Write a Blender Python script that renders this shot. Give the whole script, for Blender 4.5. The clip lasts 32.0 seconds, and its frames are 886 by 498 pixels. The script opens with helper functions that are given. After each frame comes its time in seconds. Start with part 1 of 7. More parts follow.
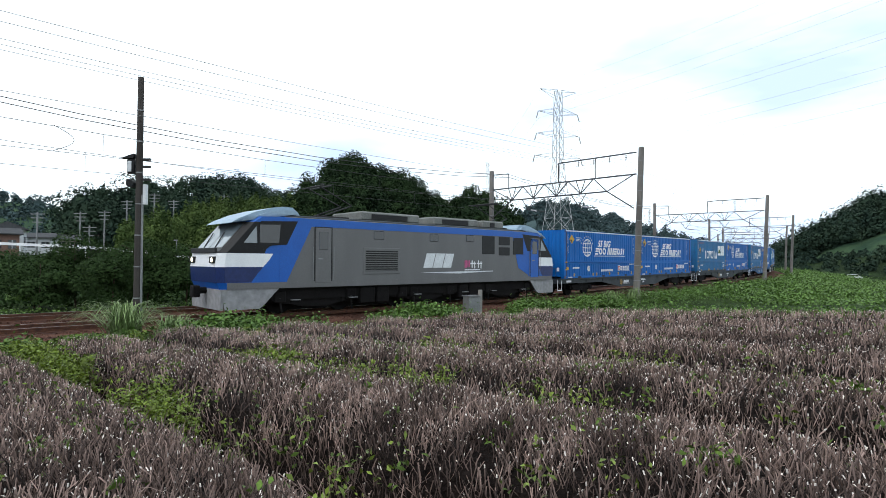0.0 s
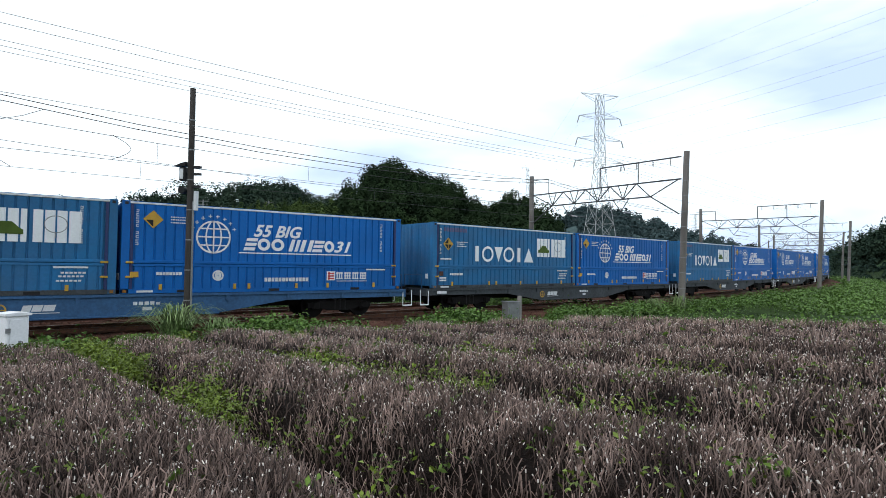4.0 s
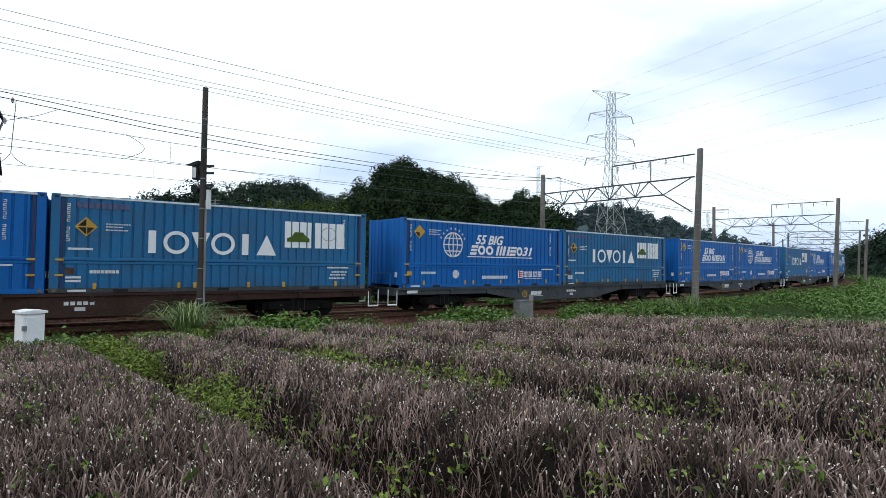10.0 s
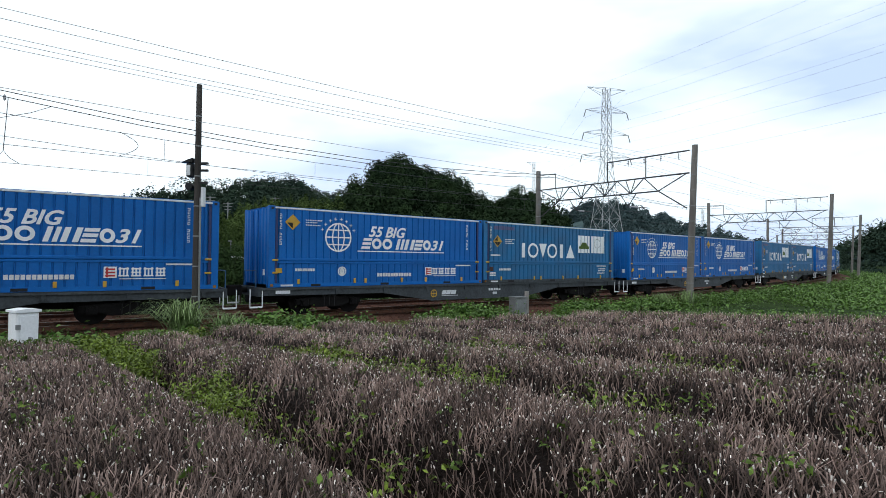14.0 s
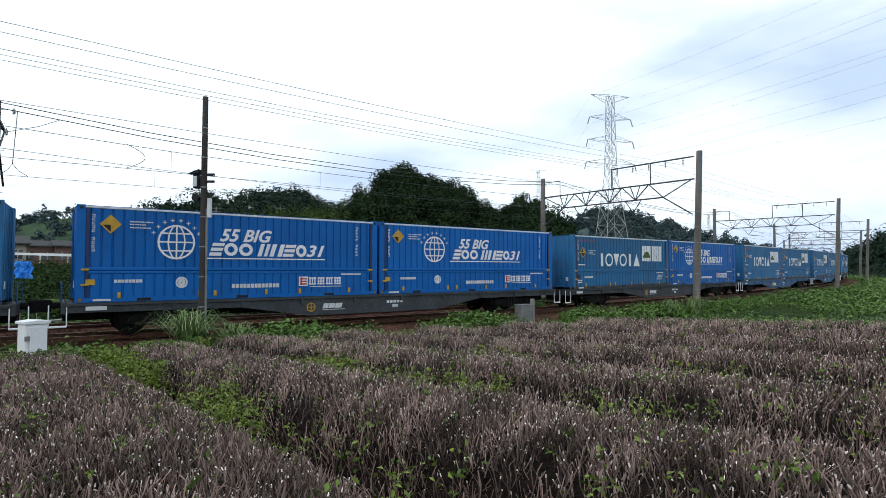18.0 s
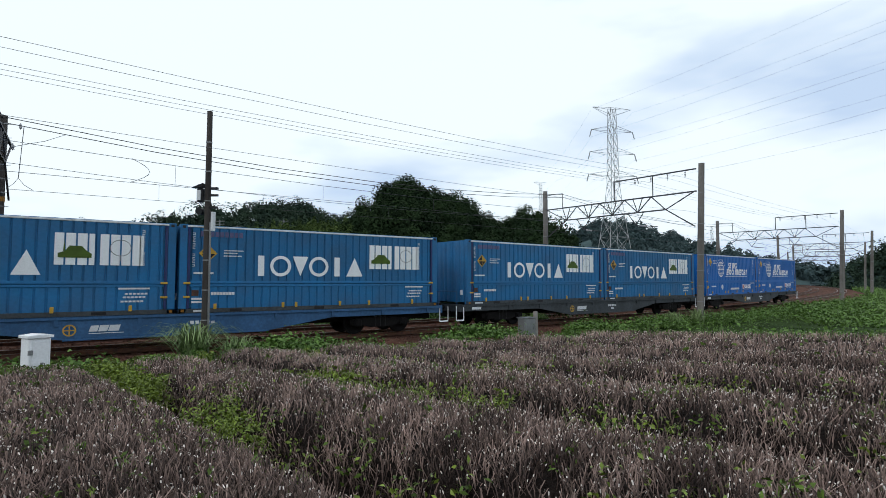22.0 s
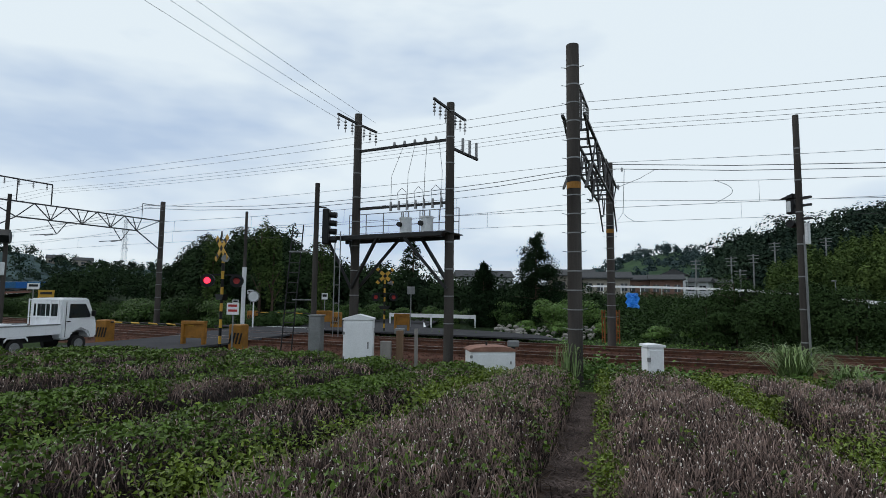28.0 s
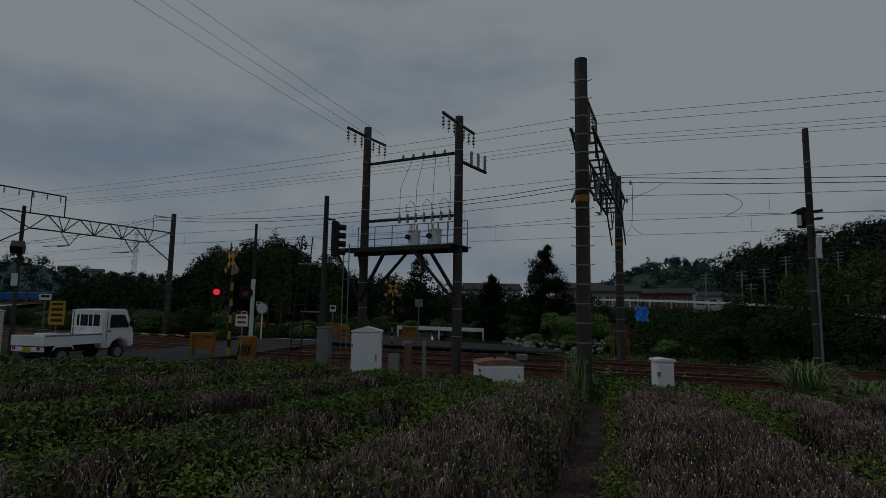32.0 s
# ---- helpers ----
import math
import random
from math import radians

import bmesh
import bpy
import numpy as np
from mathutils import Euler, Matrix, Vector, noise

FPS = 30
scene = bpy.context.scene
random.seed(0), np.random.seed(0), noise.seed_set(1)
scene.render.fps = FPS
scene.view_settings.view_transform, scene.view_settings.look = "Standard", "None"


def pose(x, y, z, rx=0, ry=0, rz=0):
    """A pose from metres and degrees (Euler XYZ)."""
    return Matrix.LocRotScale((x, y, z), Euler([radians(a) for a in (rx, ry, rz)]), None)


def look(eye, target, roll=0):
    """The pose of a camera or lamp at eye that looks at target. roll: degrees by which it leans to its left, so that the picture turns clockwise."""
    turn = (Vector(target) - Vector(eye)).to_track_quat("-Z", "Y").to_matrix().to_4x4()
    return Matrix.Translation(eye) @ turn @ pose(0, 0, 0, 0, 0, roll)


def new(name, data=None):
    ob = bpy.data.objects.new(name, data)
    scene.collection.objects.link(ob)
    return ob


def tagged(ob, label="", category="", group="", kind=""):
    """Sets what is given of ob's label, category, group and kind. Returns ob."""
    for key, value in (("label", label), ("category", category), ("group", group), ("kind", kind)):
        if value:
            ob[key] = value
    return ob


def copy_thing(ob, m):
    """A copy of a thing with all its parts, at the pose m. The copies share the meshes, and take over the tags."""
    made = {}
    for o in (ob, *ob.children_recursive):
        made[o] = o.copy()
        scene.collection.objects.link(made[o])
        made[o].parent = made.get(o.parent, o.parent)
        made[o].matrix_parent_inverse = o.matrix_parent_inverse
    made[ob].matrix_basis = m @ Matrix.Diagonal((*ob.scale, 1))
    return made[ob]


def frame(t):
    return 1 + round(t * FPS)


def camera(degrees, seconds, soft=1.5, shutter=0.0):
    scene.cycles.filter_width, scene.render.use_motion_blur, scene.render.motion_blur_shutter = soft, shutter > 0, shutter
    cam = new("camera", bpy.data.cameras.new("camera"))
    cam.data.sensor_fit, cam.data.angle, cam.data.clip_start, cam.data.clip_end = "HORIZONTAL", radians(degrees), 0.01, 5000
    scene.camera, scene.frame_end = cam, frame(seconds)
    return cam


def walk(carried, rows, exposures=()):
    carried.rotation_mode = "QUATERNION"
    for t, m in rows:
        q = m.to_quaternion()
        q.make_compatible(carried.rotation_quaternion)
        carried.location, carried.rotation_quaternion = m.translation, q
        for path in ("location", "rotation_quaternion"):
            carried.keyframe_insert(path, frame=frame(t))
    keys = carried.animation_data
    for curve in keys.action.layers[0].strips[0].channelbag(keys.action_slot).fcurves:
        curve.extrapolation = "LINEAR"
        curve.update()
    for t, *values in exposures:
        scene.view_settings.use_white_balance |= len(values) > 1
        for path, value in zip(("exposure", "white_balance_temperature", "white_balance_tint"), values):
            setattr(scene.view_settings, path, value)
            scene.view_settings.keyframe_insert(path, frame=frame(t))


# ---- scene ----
cam = camera(77.9, 32.0, soft=0.6)
PATH = [
    (0, (0.441, 0.002, 1.948), (0.425, 2.002, 1.989), 0.4),
    (0.5, (0.429, 0.009, 1.941), (0.368, 2.007, 1.987), 0.3),
    (1, (0.421, -0.026, 1.943), (0.34, 1.972, 1.993), 0.3),
    (1.5, (0.44, -0.039, 1.947), (0.349, 1.958, 2.002), 0.4),
    (2, (0.417, -0.028, 1.941), (0.315, 1.969, 2.002), 0.5),
    (2.5, (0.423, -0.047, 1.947), (0.304, 1.949, 2.005), 0.7),
    (3, (0.421, -0.04, 1.943), (0.287, 1.954, 2.003), 0.7),
    (3.5, (0.426, -0.048, 1.948), (0.279, 1.946, 2.009), 0.7),
    (5.5, (0.41, -0.013, 1.945), (0.232, 1.979, 1.991), 1.1),
    (6, (0.386, 0.004, 1.953), (0.206, 1.995, 1.995), 1.1),
    (6.5, (0.406, -0.028, 1.941), (0.224, 1.964, 1.983), 1.1),
    (7, (0.408, -0.021, 1.941), (0.224, 1.97, 1.983), 1.1),
    (7.5, (0.404, -0.013, 1.936), (0.217, 1.977, 1.979), 0.9),
    (8, (0.416, -0.03, 1.936), (0.228, 1.961, 1.98), 1.0),
    (8.5, (0.405, -0.011, 1.933), (0.215, 1.979, 1.979), 1.1),
    (9, (0.423, -0.042, 1.945), (0.228, 1.947, 1.992), 1.0),
    (9.5, (0.395, -0.017, 1.944), (0.199, 1.972, 1.994), 1.0),
    (10, (0.382, 0.002, 1.937), (0.187, 1.992, 1.992), 0.8),
    (10.5, (0.386, 0.002, 1.943), (0.191, 1.992, 1.999), 0.7),
    (11, (0.397, -0.008, 1.945), (0.204, 1.982, 2.0), 0.7),
    (11.5, (0.386, -0.003, 1.954), (0.195, 1.988, 2.007), 0.7),
    (12, (0.383, -0.002, 1.95), (0.196, 1.988, 2.001), 0.6),
    (12.5, (0.405, -0.02, 1.947), (0.221, 1.971, 1.997), 0.6),
    (13, (0.399, -0.014, 1.944), (0.216, 1.978, 1.989), 0.7),
    (13.5, (0.403, -0.009, 1.934), (0.222, 1.982, 1.978), 0.6),
    (14, (0.395, -0.004, 1.944), (0.215, 1.987, 1.987), 0.6),
    (14.5, (0.415, -0.015, 1.931), (0.234, 1.976, 1.973), 0.5),
    (16.5, (0.409, -0.028, 1.915), (0.218, 1.962, 1.97), 0.2),
    (17, (0.4, -0.027, 1.936), (0.205, 1.963, 1.995), 0.1),
    (17.5, (0.408, -0.049, 1.929), (0.209, 1.94, 1.997), 0.1),
    (18, (0.401, -0.031, 1.946), (0.202, 1.957, 2.019), 0.1),
    (18.5, (0.409, -0.036, 1.942), (0.21, 1.953, 2.019), -0.0),
    (19, (0.42, -0.048, 1.95), (0.22, 1.941, 2.029), 0.1),
    (19.5, (0.422, -0.049, 1.945), (0.222, 1.939, 2.029), 0.0),
    (20, (0.408, -0.044, 1.946), (0.209, 1.944, 2.039), -0.1),
    (20.5, (0.421, -0.05, 1.939), (0.218, 1.937, 2.04), -0.1),
    (21, (0.418, -0.062, 1.95), (0.214, 1.925, 2.058), -0.1),
    (21.5, (0.419, -0.057, 1.965), (0.213, 1.929, 2.079), -0.1),
    (22, (0.407, -0.044, 1.964), (0.198, 1.942, 2.082), 0.0),
    (22.5, (0.391, -0.034, 1.959), (0.18, 1.951, 2.081), 0.1),
    (23, (0.399, -0.046, 1.966), (0.186, 1.939, 2.084), 0.4),
    (23.5, (0.408, -0.081, 1.941), (0.183, 1.903, 2.057), -0.1),
    (24, (0.338, -0.078, 1.943), (-0.248, 1.831, 2.051), -0.2),
    (24.5, (0.22, -0.089, 1.96), (-0.706, 1.681, 2.058), -0.1),
    (25, (0.137, -0.175, 1.979), (-1.124, 1.374, 2.073), -0.1),
    (25.5, (0.145, -0.238, 1.987), (-1.337, 1.102, 2.084), 0.1),
    (26, (0.157, -0.259, 1.991), (-1.447, 0.931, 2.097), 0.4),
    (26.5, (0.168, -0.259, 1.984), (-1.512, 0.818, 2.104), 0.6),
    (28.5, (0.139, -0.237, 1.933), (-1.617, 0.704, 2.115), 0.6),
    (29, (0.139, -0.252, 1.947), (-1.616, 0.687, 2.136), 0.6),
    (29.5, (0.131, -0.23, 1.928), (-1.626, 0.705, 2.124), 0.6),
    (30, (0.142, -0.243, 1.949), (-1.617, 0.687, 2.147), 0.5),
    (30.5, (0.148, -0.257, 1.954), (-1.612, 0.671, 2.155), 0.5),
    (31, (0.152, -0.256, 1.938), (-1.609, 0.667, 2.148), 0.7),
    (31.5, (0.146, -0.269, 1.96), (-1.616, 0.653, 2.173), 0.8),
    (32, (0.156, -0.261, 1.938), (-1.606, 0.659, 2.158), 0.9),
]
FADE = [(0, 0.08), (1, -0.03), (3, -0.09), (6, -0.17), (13, -0.22), (18, -0.25), (21, -0.37), (24, -0.41), (25, -0.5), (26, -0.56), (29, -0.66), (31.2, -0.68), (31.5, -0.95), (32.0, -2.55)]
walk(cam, [(t, look(e, g, r)) for t, e, g, r in PATH], FADE)

# ---- light: bright overcast ----
world = bpy.data.worlds.new("sky")
scene.world = world
world.use_nodes = True
wn, wl = world.node_tree.nodes, world.node_tree.links
wbg = wn["Background"]
wsky = wn.new("ShaderNodeTexSky")
wsky.sky_type, wsky.sun_disc = "NISHITA", False
wsky.sun_elevation, wsky.sun_rotation = radians(45), radians(132)
wsky.air_density, wsky.dust_density = 1.0, 2.0
# a closed cloud deck over the blue: pale, with soft darker bellies
wco = wn.new("ShaderNodeTexCoord")
wmap = wn.new("ShaderNodeMapping")
wmap.inputs["Scale"].default_value = (1.3, 1.3, 4.2)
wmap.inputs["Location"].default_value = (-0.73, -1.54, 1.16)
wnoise = wn.new("ShaderNodeTexNoise")
wnoise.inputs["Scale"].default_value, wnoise.inputs["Detail"].default_value = 1.15, 5.0
wramp = wn.new("ShaderNodeValToRGB")
wramp.color_ramp.elements[0].position, wramp.color_ramp.elements[0].color = 0.37, (7.7, 9.7, 12.6, 1)
wramp.color_ramp.elements[1].position, wramp.color_ramp.elements[1].color = 0.52, (12.7, 14.2, 15.2, 1)
wmix = wn.new("ShaderNodeMixRGB")
wmix.inputs[0].default_value = 0.93
wl.new(wco.outputs["Generated"], wmap.inputs["Vector"])
wl.new(wmap.outputs[0], wnoise.inputs["Vector"])
wl.new(wnoise.outputs[0], wramp.inputs[0])
wl.new(wsky.outputs[0], wmix.inputs[1])
wl.new(wramp.outputs[0], wmix.inputs[2])
wl.new(wmix.outputs[0], wbg.inputs["Color"])
wbg.inputs["Strength"].default_value = 0.1

sun = new("sun", bpy.data.lights.new("sun", "SUN"))
sun.data.energy, sun.data.angle, sun.data.color = 1.5, radians(40), (1.0, 0.97, 0.92)
sun.matrix_world = look((0, 0, 0), (0.56, 0.5, -0.75))

# ---- materials ----
def mat(name, color, rough=0.7, metal=0.0, vary=0.25, scale=8.0, fine=90.0, bump=0.15, color2=None, emit=None, dist=0.01,
        island=0.0, spec=None, obj=0.0, streak=0.0):
    """A procedural surface: base colour varied at a broad and a fine scale, with fine relief."""
    m = bpy.data.materials.new(name)
    m.use_nodes = True
    nt = m.node_tree
    n, l = nt.nodes, nt.links
    b = n["Principled BSDF"]
    b.inputs["Roughness"].default_value, b.inputs["Metallic"].default_value = rough, metal
    b.inputs["Specular IOR Level"].default_value = spec if spec is not None else (0.05 if rough >= 0.9 else 0.2 if rough >= 0.75 else 0.4)
    co = n.new("ShaderNodeTexCoord")
    big = n.new("ShaderNodeTexNoise")
    big.inputs["Scale"].default_value, big.inputs["Detail"].default_value = scale, 6.0
    sm = n.new("ShaderNodeTexNoise")
    sm.inputs["Scale"].default_value, sm.inputs["Detail"].default_value = fine, 3.0
    src = co.outputs["Object"]
    if streak:
        mp = n.new("ShaderNodeMapping")
        mp.inputs["Scale"].default_value = (1, 1, streak)
        l.new(src, mp.inputs["Vector"])
        src = mp.outputs[0]
    l.new(src, big.inputs["Vector"])
    l.new(co.outputs["Object"], sm.inputs["Vector"])
    ramp = n.new("ShaderNodeValToRGB")
    c2 = color2 or tuple(c * (1 - vary) for c in color)
    ramp.color_ramp.elements[0].position, ramp.color_ramp.elements[1].position = 0.34, 0.64
    ramp.color_ramp.elements[0].color, ramp.color_ramp.elements[1].color = (*c2, 1), (*color, 1)
    l.new(big.outputs[0], ramp.inputs[0])
    hsv = n.new("ShaderNodeHueSaturation")
    mr = n.new("ShaderNodeMapRange")
    mr.inputs[1].default_value, mr.inputs[2].default_value = 0.3, 0.7
    mr.inputs[3].default_value, mr.inputs[4].default_value = 1 - vary * 0.8, 1 + vary * 0.6
    l.new(sm.outputs[0], mr.inputs[0])
    val = mr.outputs[0]
    if island or obj:
        if island:
            g = n.new("ShaderNodeNewGeometry")
            r = g.outputs["Random Per Island"]
        else:
            g = n.new("ShaderNodeObjectInfo")
            r = g.outputs["Random"]
        mr2 = n.new("ShaderNodeMapRange")
        k = island or obj
        mr2.inputs[3].default_value, mr2.inputs[4].default_value = 1 - k, 1 + k
        l.new(r, mr2.inputs[0])
        mu = n.new("ShaderNodeMath")
        mu.operation = "MULTIPLY"
        l.new(val, mu.inputs[0])
        l.new(mr2.outputs[0], mu.inputs[1])
        val = mu.outputs[0]
    l.new(val, hsv.inputs["Value"])
    l.new(ramp.outputs[0], hsv.inputs["Color"])
    l.new(hsv.outputs[0], b.inputs["Base Color"])
    if bump:
        bp = n.new("ShaderNodeBump")
        bp.inputs["Strength"].default_value, bp.inputs["Distance"].default_value = bump, dist
        l.new(sm.outputs[0], bp.inputs["Height"])
        l.new(bp.outputs[0], b.inputs["Normal"])
    if emit:
        b.inputs["Emission Color"].default_value, b.inputs["Emission Strength"].default_value = (*emit[:3], 1), emit[3]
    return m


M = {}
M["soil"] = mat("soil", (0.11, 0.075, 0.055), 0.95, color2=(0.06, 0.042, 0.033), scale=1.5, fine=40, bump=0.8, dist=0.04)
M["grassland"] = mat("grassland", (0.034, 0.058, 0.015), 0.95, color2=(0.016, 0.028, 0.009), scale=0.25, fine=9, bump=0.9, dist=0.08)
M["ballast"] = mat("ballast", (0.125, 0.062, 0.045), 0.95, color2=(0.055, 0.028, 0.021), scale=1.2, fine=22, bump=1.0, dist=0.06, island=0.35)
M["rail"] = mat("rail_steel", (0.14, 0.06, 0.035), 0.6, 0.4, color2=(0.07, 0.035, 0.025), fine=60)
M["railtop"] = mat("rail_top", (0.22, 0.18, 0.16), 0.5, 0.7, vary=0.1)
M["sleeper"] = mat("sleeper", (0.24, 0.18, 0.14), 0.9, obj=0.2, fine=40)
M["asphalt"] = mat("asphalt", (0.055, 0.055, 0.06), 0.9, vary=0.2, scale=0.8, fine=120, bump=0.3)
M["concrete"] = mat("concrete", (0.30, 0.28, 0.26), 0.85, color2=(0.19, 0.175, 0.165), scale=1.6, fine=60, bump=0.25, streak=0.25)
# concrete darkened for poles standing against the light; their dimness is painted in
M["pole"] = mat("backlit_pole_concrete", (0.082, 0.073, 0.067), 0.85, color2=(0.030, 0.026, 0.024), scale=1.4, fine=60, bump=0.25, streak=0.2)
# the same concrete, paler for the poles that look better lit
M["pole_lit"] = mat("lit_pole_concrete", (0.21, 0.195, 0.18), 0.85, color2=(0.11, 0.10, 0.092), scale=1.4, fine=60, bump=0.25, streak=0.2)
M["steel"] = mat("galvanised", (0.24, 0.245, 0.25), 0.55, 0.5, scale=3, fine=50)
M["dark"] = mat("dark_steel", (0.022, 0.022, 0.023), 0.6, 0.3, scale=3, fine=50)
M["truss"] = mat("truss_steel", (0.062, 0.062, 0.066), 0.6, 0.35, scale=3, fine=50)
M["rust"] = mat("rusty_steel", (0.12, 0.062, 0.045), 0.85, 0.1, color2=(0.055, 0.035, 0.03), scale=2, fine=40)
M["white"] = mat("white_paint", (0.76, 0.77, 0.79), 0.5, vary=0.08, scale=2, fine=30, bump=0.04, streak=0.4)
M["offwhite"] = mat("old_white_paint", (0.62, 0.64, 0.66), 0.6, vary=0.15, scale=3, fine=30, bump=0.05)
M["blue"] = mat("container_blue", (0.001, 0.112, 0.40), 0.55, spec=0.22, color2=(0.002, 0.095, 0.335), vary=0.1, scale=0.9, fine=12, bump=0.05, obj=0.08)
M["fadeblue"] = mat("faded_container_blue", (0.016, 0.135, 0.31), 0.6, spec=0.22, color2=(0.028, 0.112, 0.235), vary=0.1, scale=1.1, fine=12, bump=0.05, obj=0.1)
M["yellow"] = mat("yellow_paint", (0.52, 0.30, 0.03), 0.55, vary=0.2, scale=4)
M["orange"] = mat("orange_paint", (0.30, 0.13, 0.012), 0.65, vary=0.35, scale=4)
M["black"] = mat("black_paint", (0.009, 0.009, 0.010), 0.5, spec=0.25, vary=0.2)
M["rubber"] = mat("rubber", (0.022, 0.021, 0.021), 0.8)
M["locogrey"] = mat("loco_grey", (0.122, 0.120, 0.122), 0.45, vary=0.12, scale=1.5, fine=20, bump=0.05, streak=0.3)
M["locoblue"] = mat("loco_blue", (0.005, 0.092, 0.40), 0.4, vary=0.12, scale=1.5, fine=20, bump=0.04)
M["lightblue"] = mat("loco_light_blue", (0.26, 0.36, 0.45), 0.45, vary=0.12)
M["navy"] = mat("loco_navy", (0.008, 0.022, 0.11), 0.4)
# grime, blackened further so the shade under the train is in the colour
M["grime_shade"] = mat("underframe_grime_shade", (0.010, 0.009, 0.009), 0.85, spec=0.15, vary=0.35, scale=2, fine=25, bump=0.3)
M["framegrey"] = mat("wagon_grey", (0.058, 0.066, 0.073), 0.75, vary=0.3, scale=1.2, fine=14, bump=0.1)
M["framebrown"] = mat("wagon_brown", (0.05, 0.027, 0.021), 0.8, vary=0.35, scale=1.2, fine=14, bump=0.1)
M["frameblue"] = mat("wagon_blue", (0.03, 0.10, 0.22), 0.7, vary=0.25, scale=1.2, fine=14, bump=0.1)
M["roofgrey"] = mat("roof_grey", (0.17, 0.175, 0.165), 0.7, vary=0.3, scale=2, fine=20, bump=0.1)
M["glass"] = mat("dark_glass", (0.02, 0.024, 0.028), 0.08, vary=0.05, bump=0.0, spec=0.7)
# pale base colour stands in for the sky mirrored in the glass
M["windscreen"] = mat("windscreen_reflection", (0.16, 0.19, 0.21), 0.06, vary=0.05, bump=0.0, spec=0.9)
M["skirtgrey"] = mat("skirt_grey", (0.27, 0.27, 0.28), 0.6, vary=0.22, scale=1.5, fine=6, bump=0.05)
M["tan"] = mat("beige_render", (0.33, 0.30, 0.26), 0.85)
M["redwall"] = mat("red_brown_boards", (0.21, 0.125, 0.10), 0.85)
M["rooftile"] = mat("roof_tile", (0.08, 0.082, 0.086), 0.95, scale=4, fine=20, bump=0.6)
M["redroof"] = mat("rust_lid", (0.30, 0.16, 0.12), 0.75, vary=0.3, scale=4)
M["tarp"] = mat("blue_tarp", (0.03, 0.25, 0.75), 0.5, vary=0.2, scale=3, bump=0.3)
M["wire"] = mat("wire", (0.05, 0.05, 0.052), 0.6, 0.2)
M["wiregrey"] = mat("weathered_wire", (0.20, 0.20, 0.205), 0.6, 0.3)
M["insul"] = mat("insulator", (0.30, 0.30, 0.31), 0.35)
M["red"] = mat("red_paint", (0.45, 0.03, 0.03), 0.5)
M["redlamp"] = mat("lit_red_lamp", (0.8, 0.03, 0.05), 0.3, emit=(1.0, 0.03, 0.07, 3.5))
M["headlamp"] = mat("lit_headlamp", (0.9, 0.85, 0.7), 0.3, emit=(1.0, 0.9, 0.65, 3.0))
M["wood"] = mat("weathered_wood", (0.20, 0.13, 0.085), 0.9, vary=0.3, scale=3, streak=0.2)
M["rock"] = mat("rubble", (0.21, 0.20, 0.185), 0.95, island=0.3, scale=3, bump=0.5)
M["leaf_tea"] = mat("tea_leaf", (0.082, 0.138, 0.020), 0.55, spec=0.2, vary=0.3, scale=2.5, island=0.45, bump=0)
M["leaf_weed"] = mat("weed_leaf", (0.10, 0.185, 0.035), 0.6, spec=0.3, vary=0.3, scale=2.5, island=0.4, bump=0)
M["stem_tea"] = mat("cut_tea_stem", (0.26, 0.185, 0.158), 0.85, color2=(0.040, 0.026, 0.022), island=0.85, spec=0.25, scale=2, fine=30, bump=0)
M["leaf_furrow"] = mat("tea_shoot_leaf", (0.14, 0.195, 0.025), 0.5, spec=0.25, vary=0.3, scale=2.5, island=0.5, bump=0)
M["litter"] = mat("cut_twig_litter", (0.155, 0.118, 0.105), 0.9, color2=(0.06, 0.045, 0.04), island=0.6, scale=2, fine=30)
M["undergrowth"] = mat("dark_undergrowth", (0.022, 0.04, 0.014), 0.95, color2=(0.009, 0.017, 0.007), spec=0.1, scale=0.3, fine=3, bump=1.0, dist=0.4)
# shade deep inside the hedges, painted as a near-black colour
M["shade_core"] = mat("hedge_gap_shade", (0.020, 0.014, 0.012), 0.95, spec=0.1, color2=(0.007, 0.005, 0.004), scale=12, fine=50, bump=1.0, dist=0.05)
M["tuft"] = mat("pampas_blade", (0.19, 0.27, 0.10), 0.6, island=0.4, vary=0.2, bump=0)
M["bark"] = mat("bark", (0.09, 0.065, 0.05), 0.95, vary=0.3, scale=5)
M["pylonsteel"] = mat("pylon_steel", (0.42, 0.43, 0.44), 0.5, 0.2, scale=1, fine=20)
# paler and bluer than near woods: distance haze is put into this colour
M["wood_far_haze"] = mat("hazed_far_woods", (0.066, 0.098, 0.098), 0.95, color2=(0.036, 0.058, 0.062), spec=0.03, scale=0.12, fine=1.2, bump=0, island=0.12)
M["wood_mid"] = mat("woods", (0.038, 0.064, 0.024), 0.95, color2=(0.011, 0.022, 0.010), spec=0.05, scale=0.22, fine=3, bump=0, island=0.18)
M["wood_dense"] = mat("dense_wood", (0.026, 0.046, 0.018), 0.95, color2=(0.009, 0.018, 0.009), spec=0.05, scale=0.25, fine=3, bump=0, island=0.15)
# green with a little blue, for the thinner haze before the ridge
M["wood_ridge_haze"] = mat("hazed_ridge_trees", (0.038, 0.060, 0.038), 0.95, color2=(0.015, 0.028, 0.022), spec=0.05, scale=0.15, fine=2, bump=0, island=0.15)
M["bamboo"] = mat("bamboo_grove", (0.090, 0.130, 0.038), 0.95, color2=(0.030, 0.052, 0.017), spec=0.05, scale=0.3, fine=3, bump=0, island=0.2)
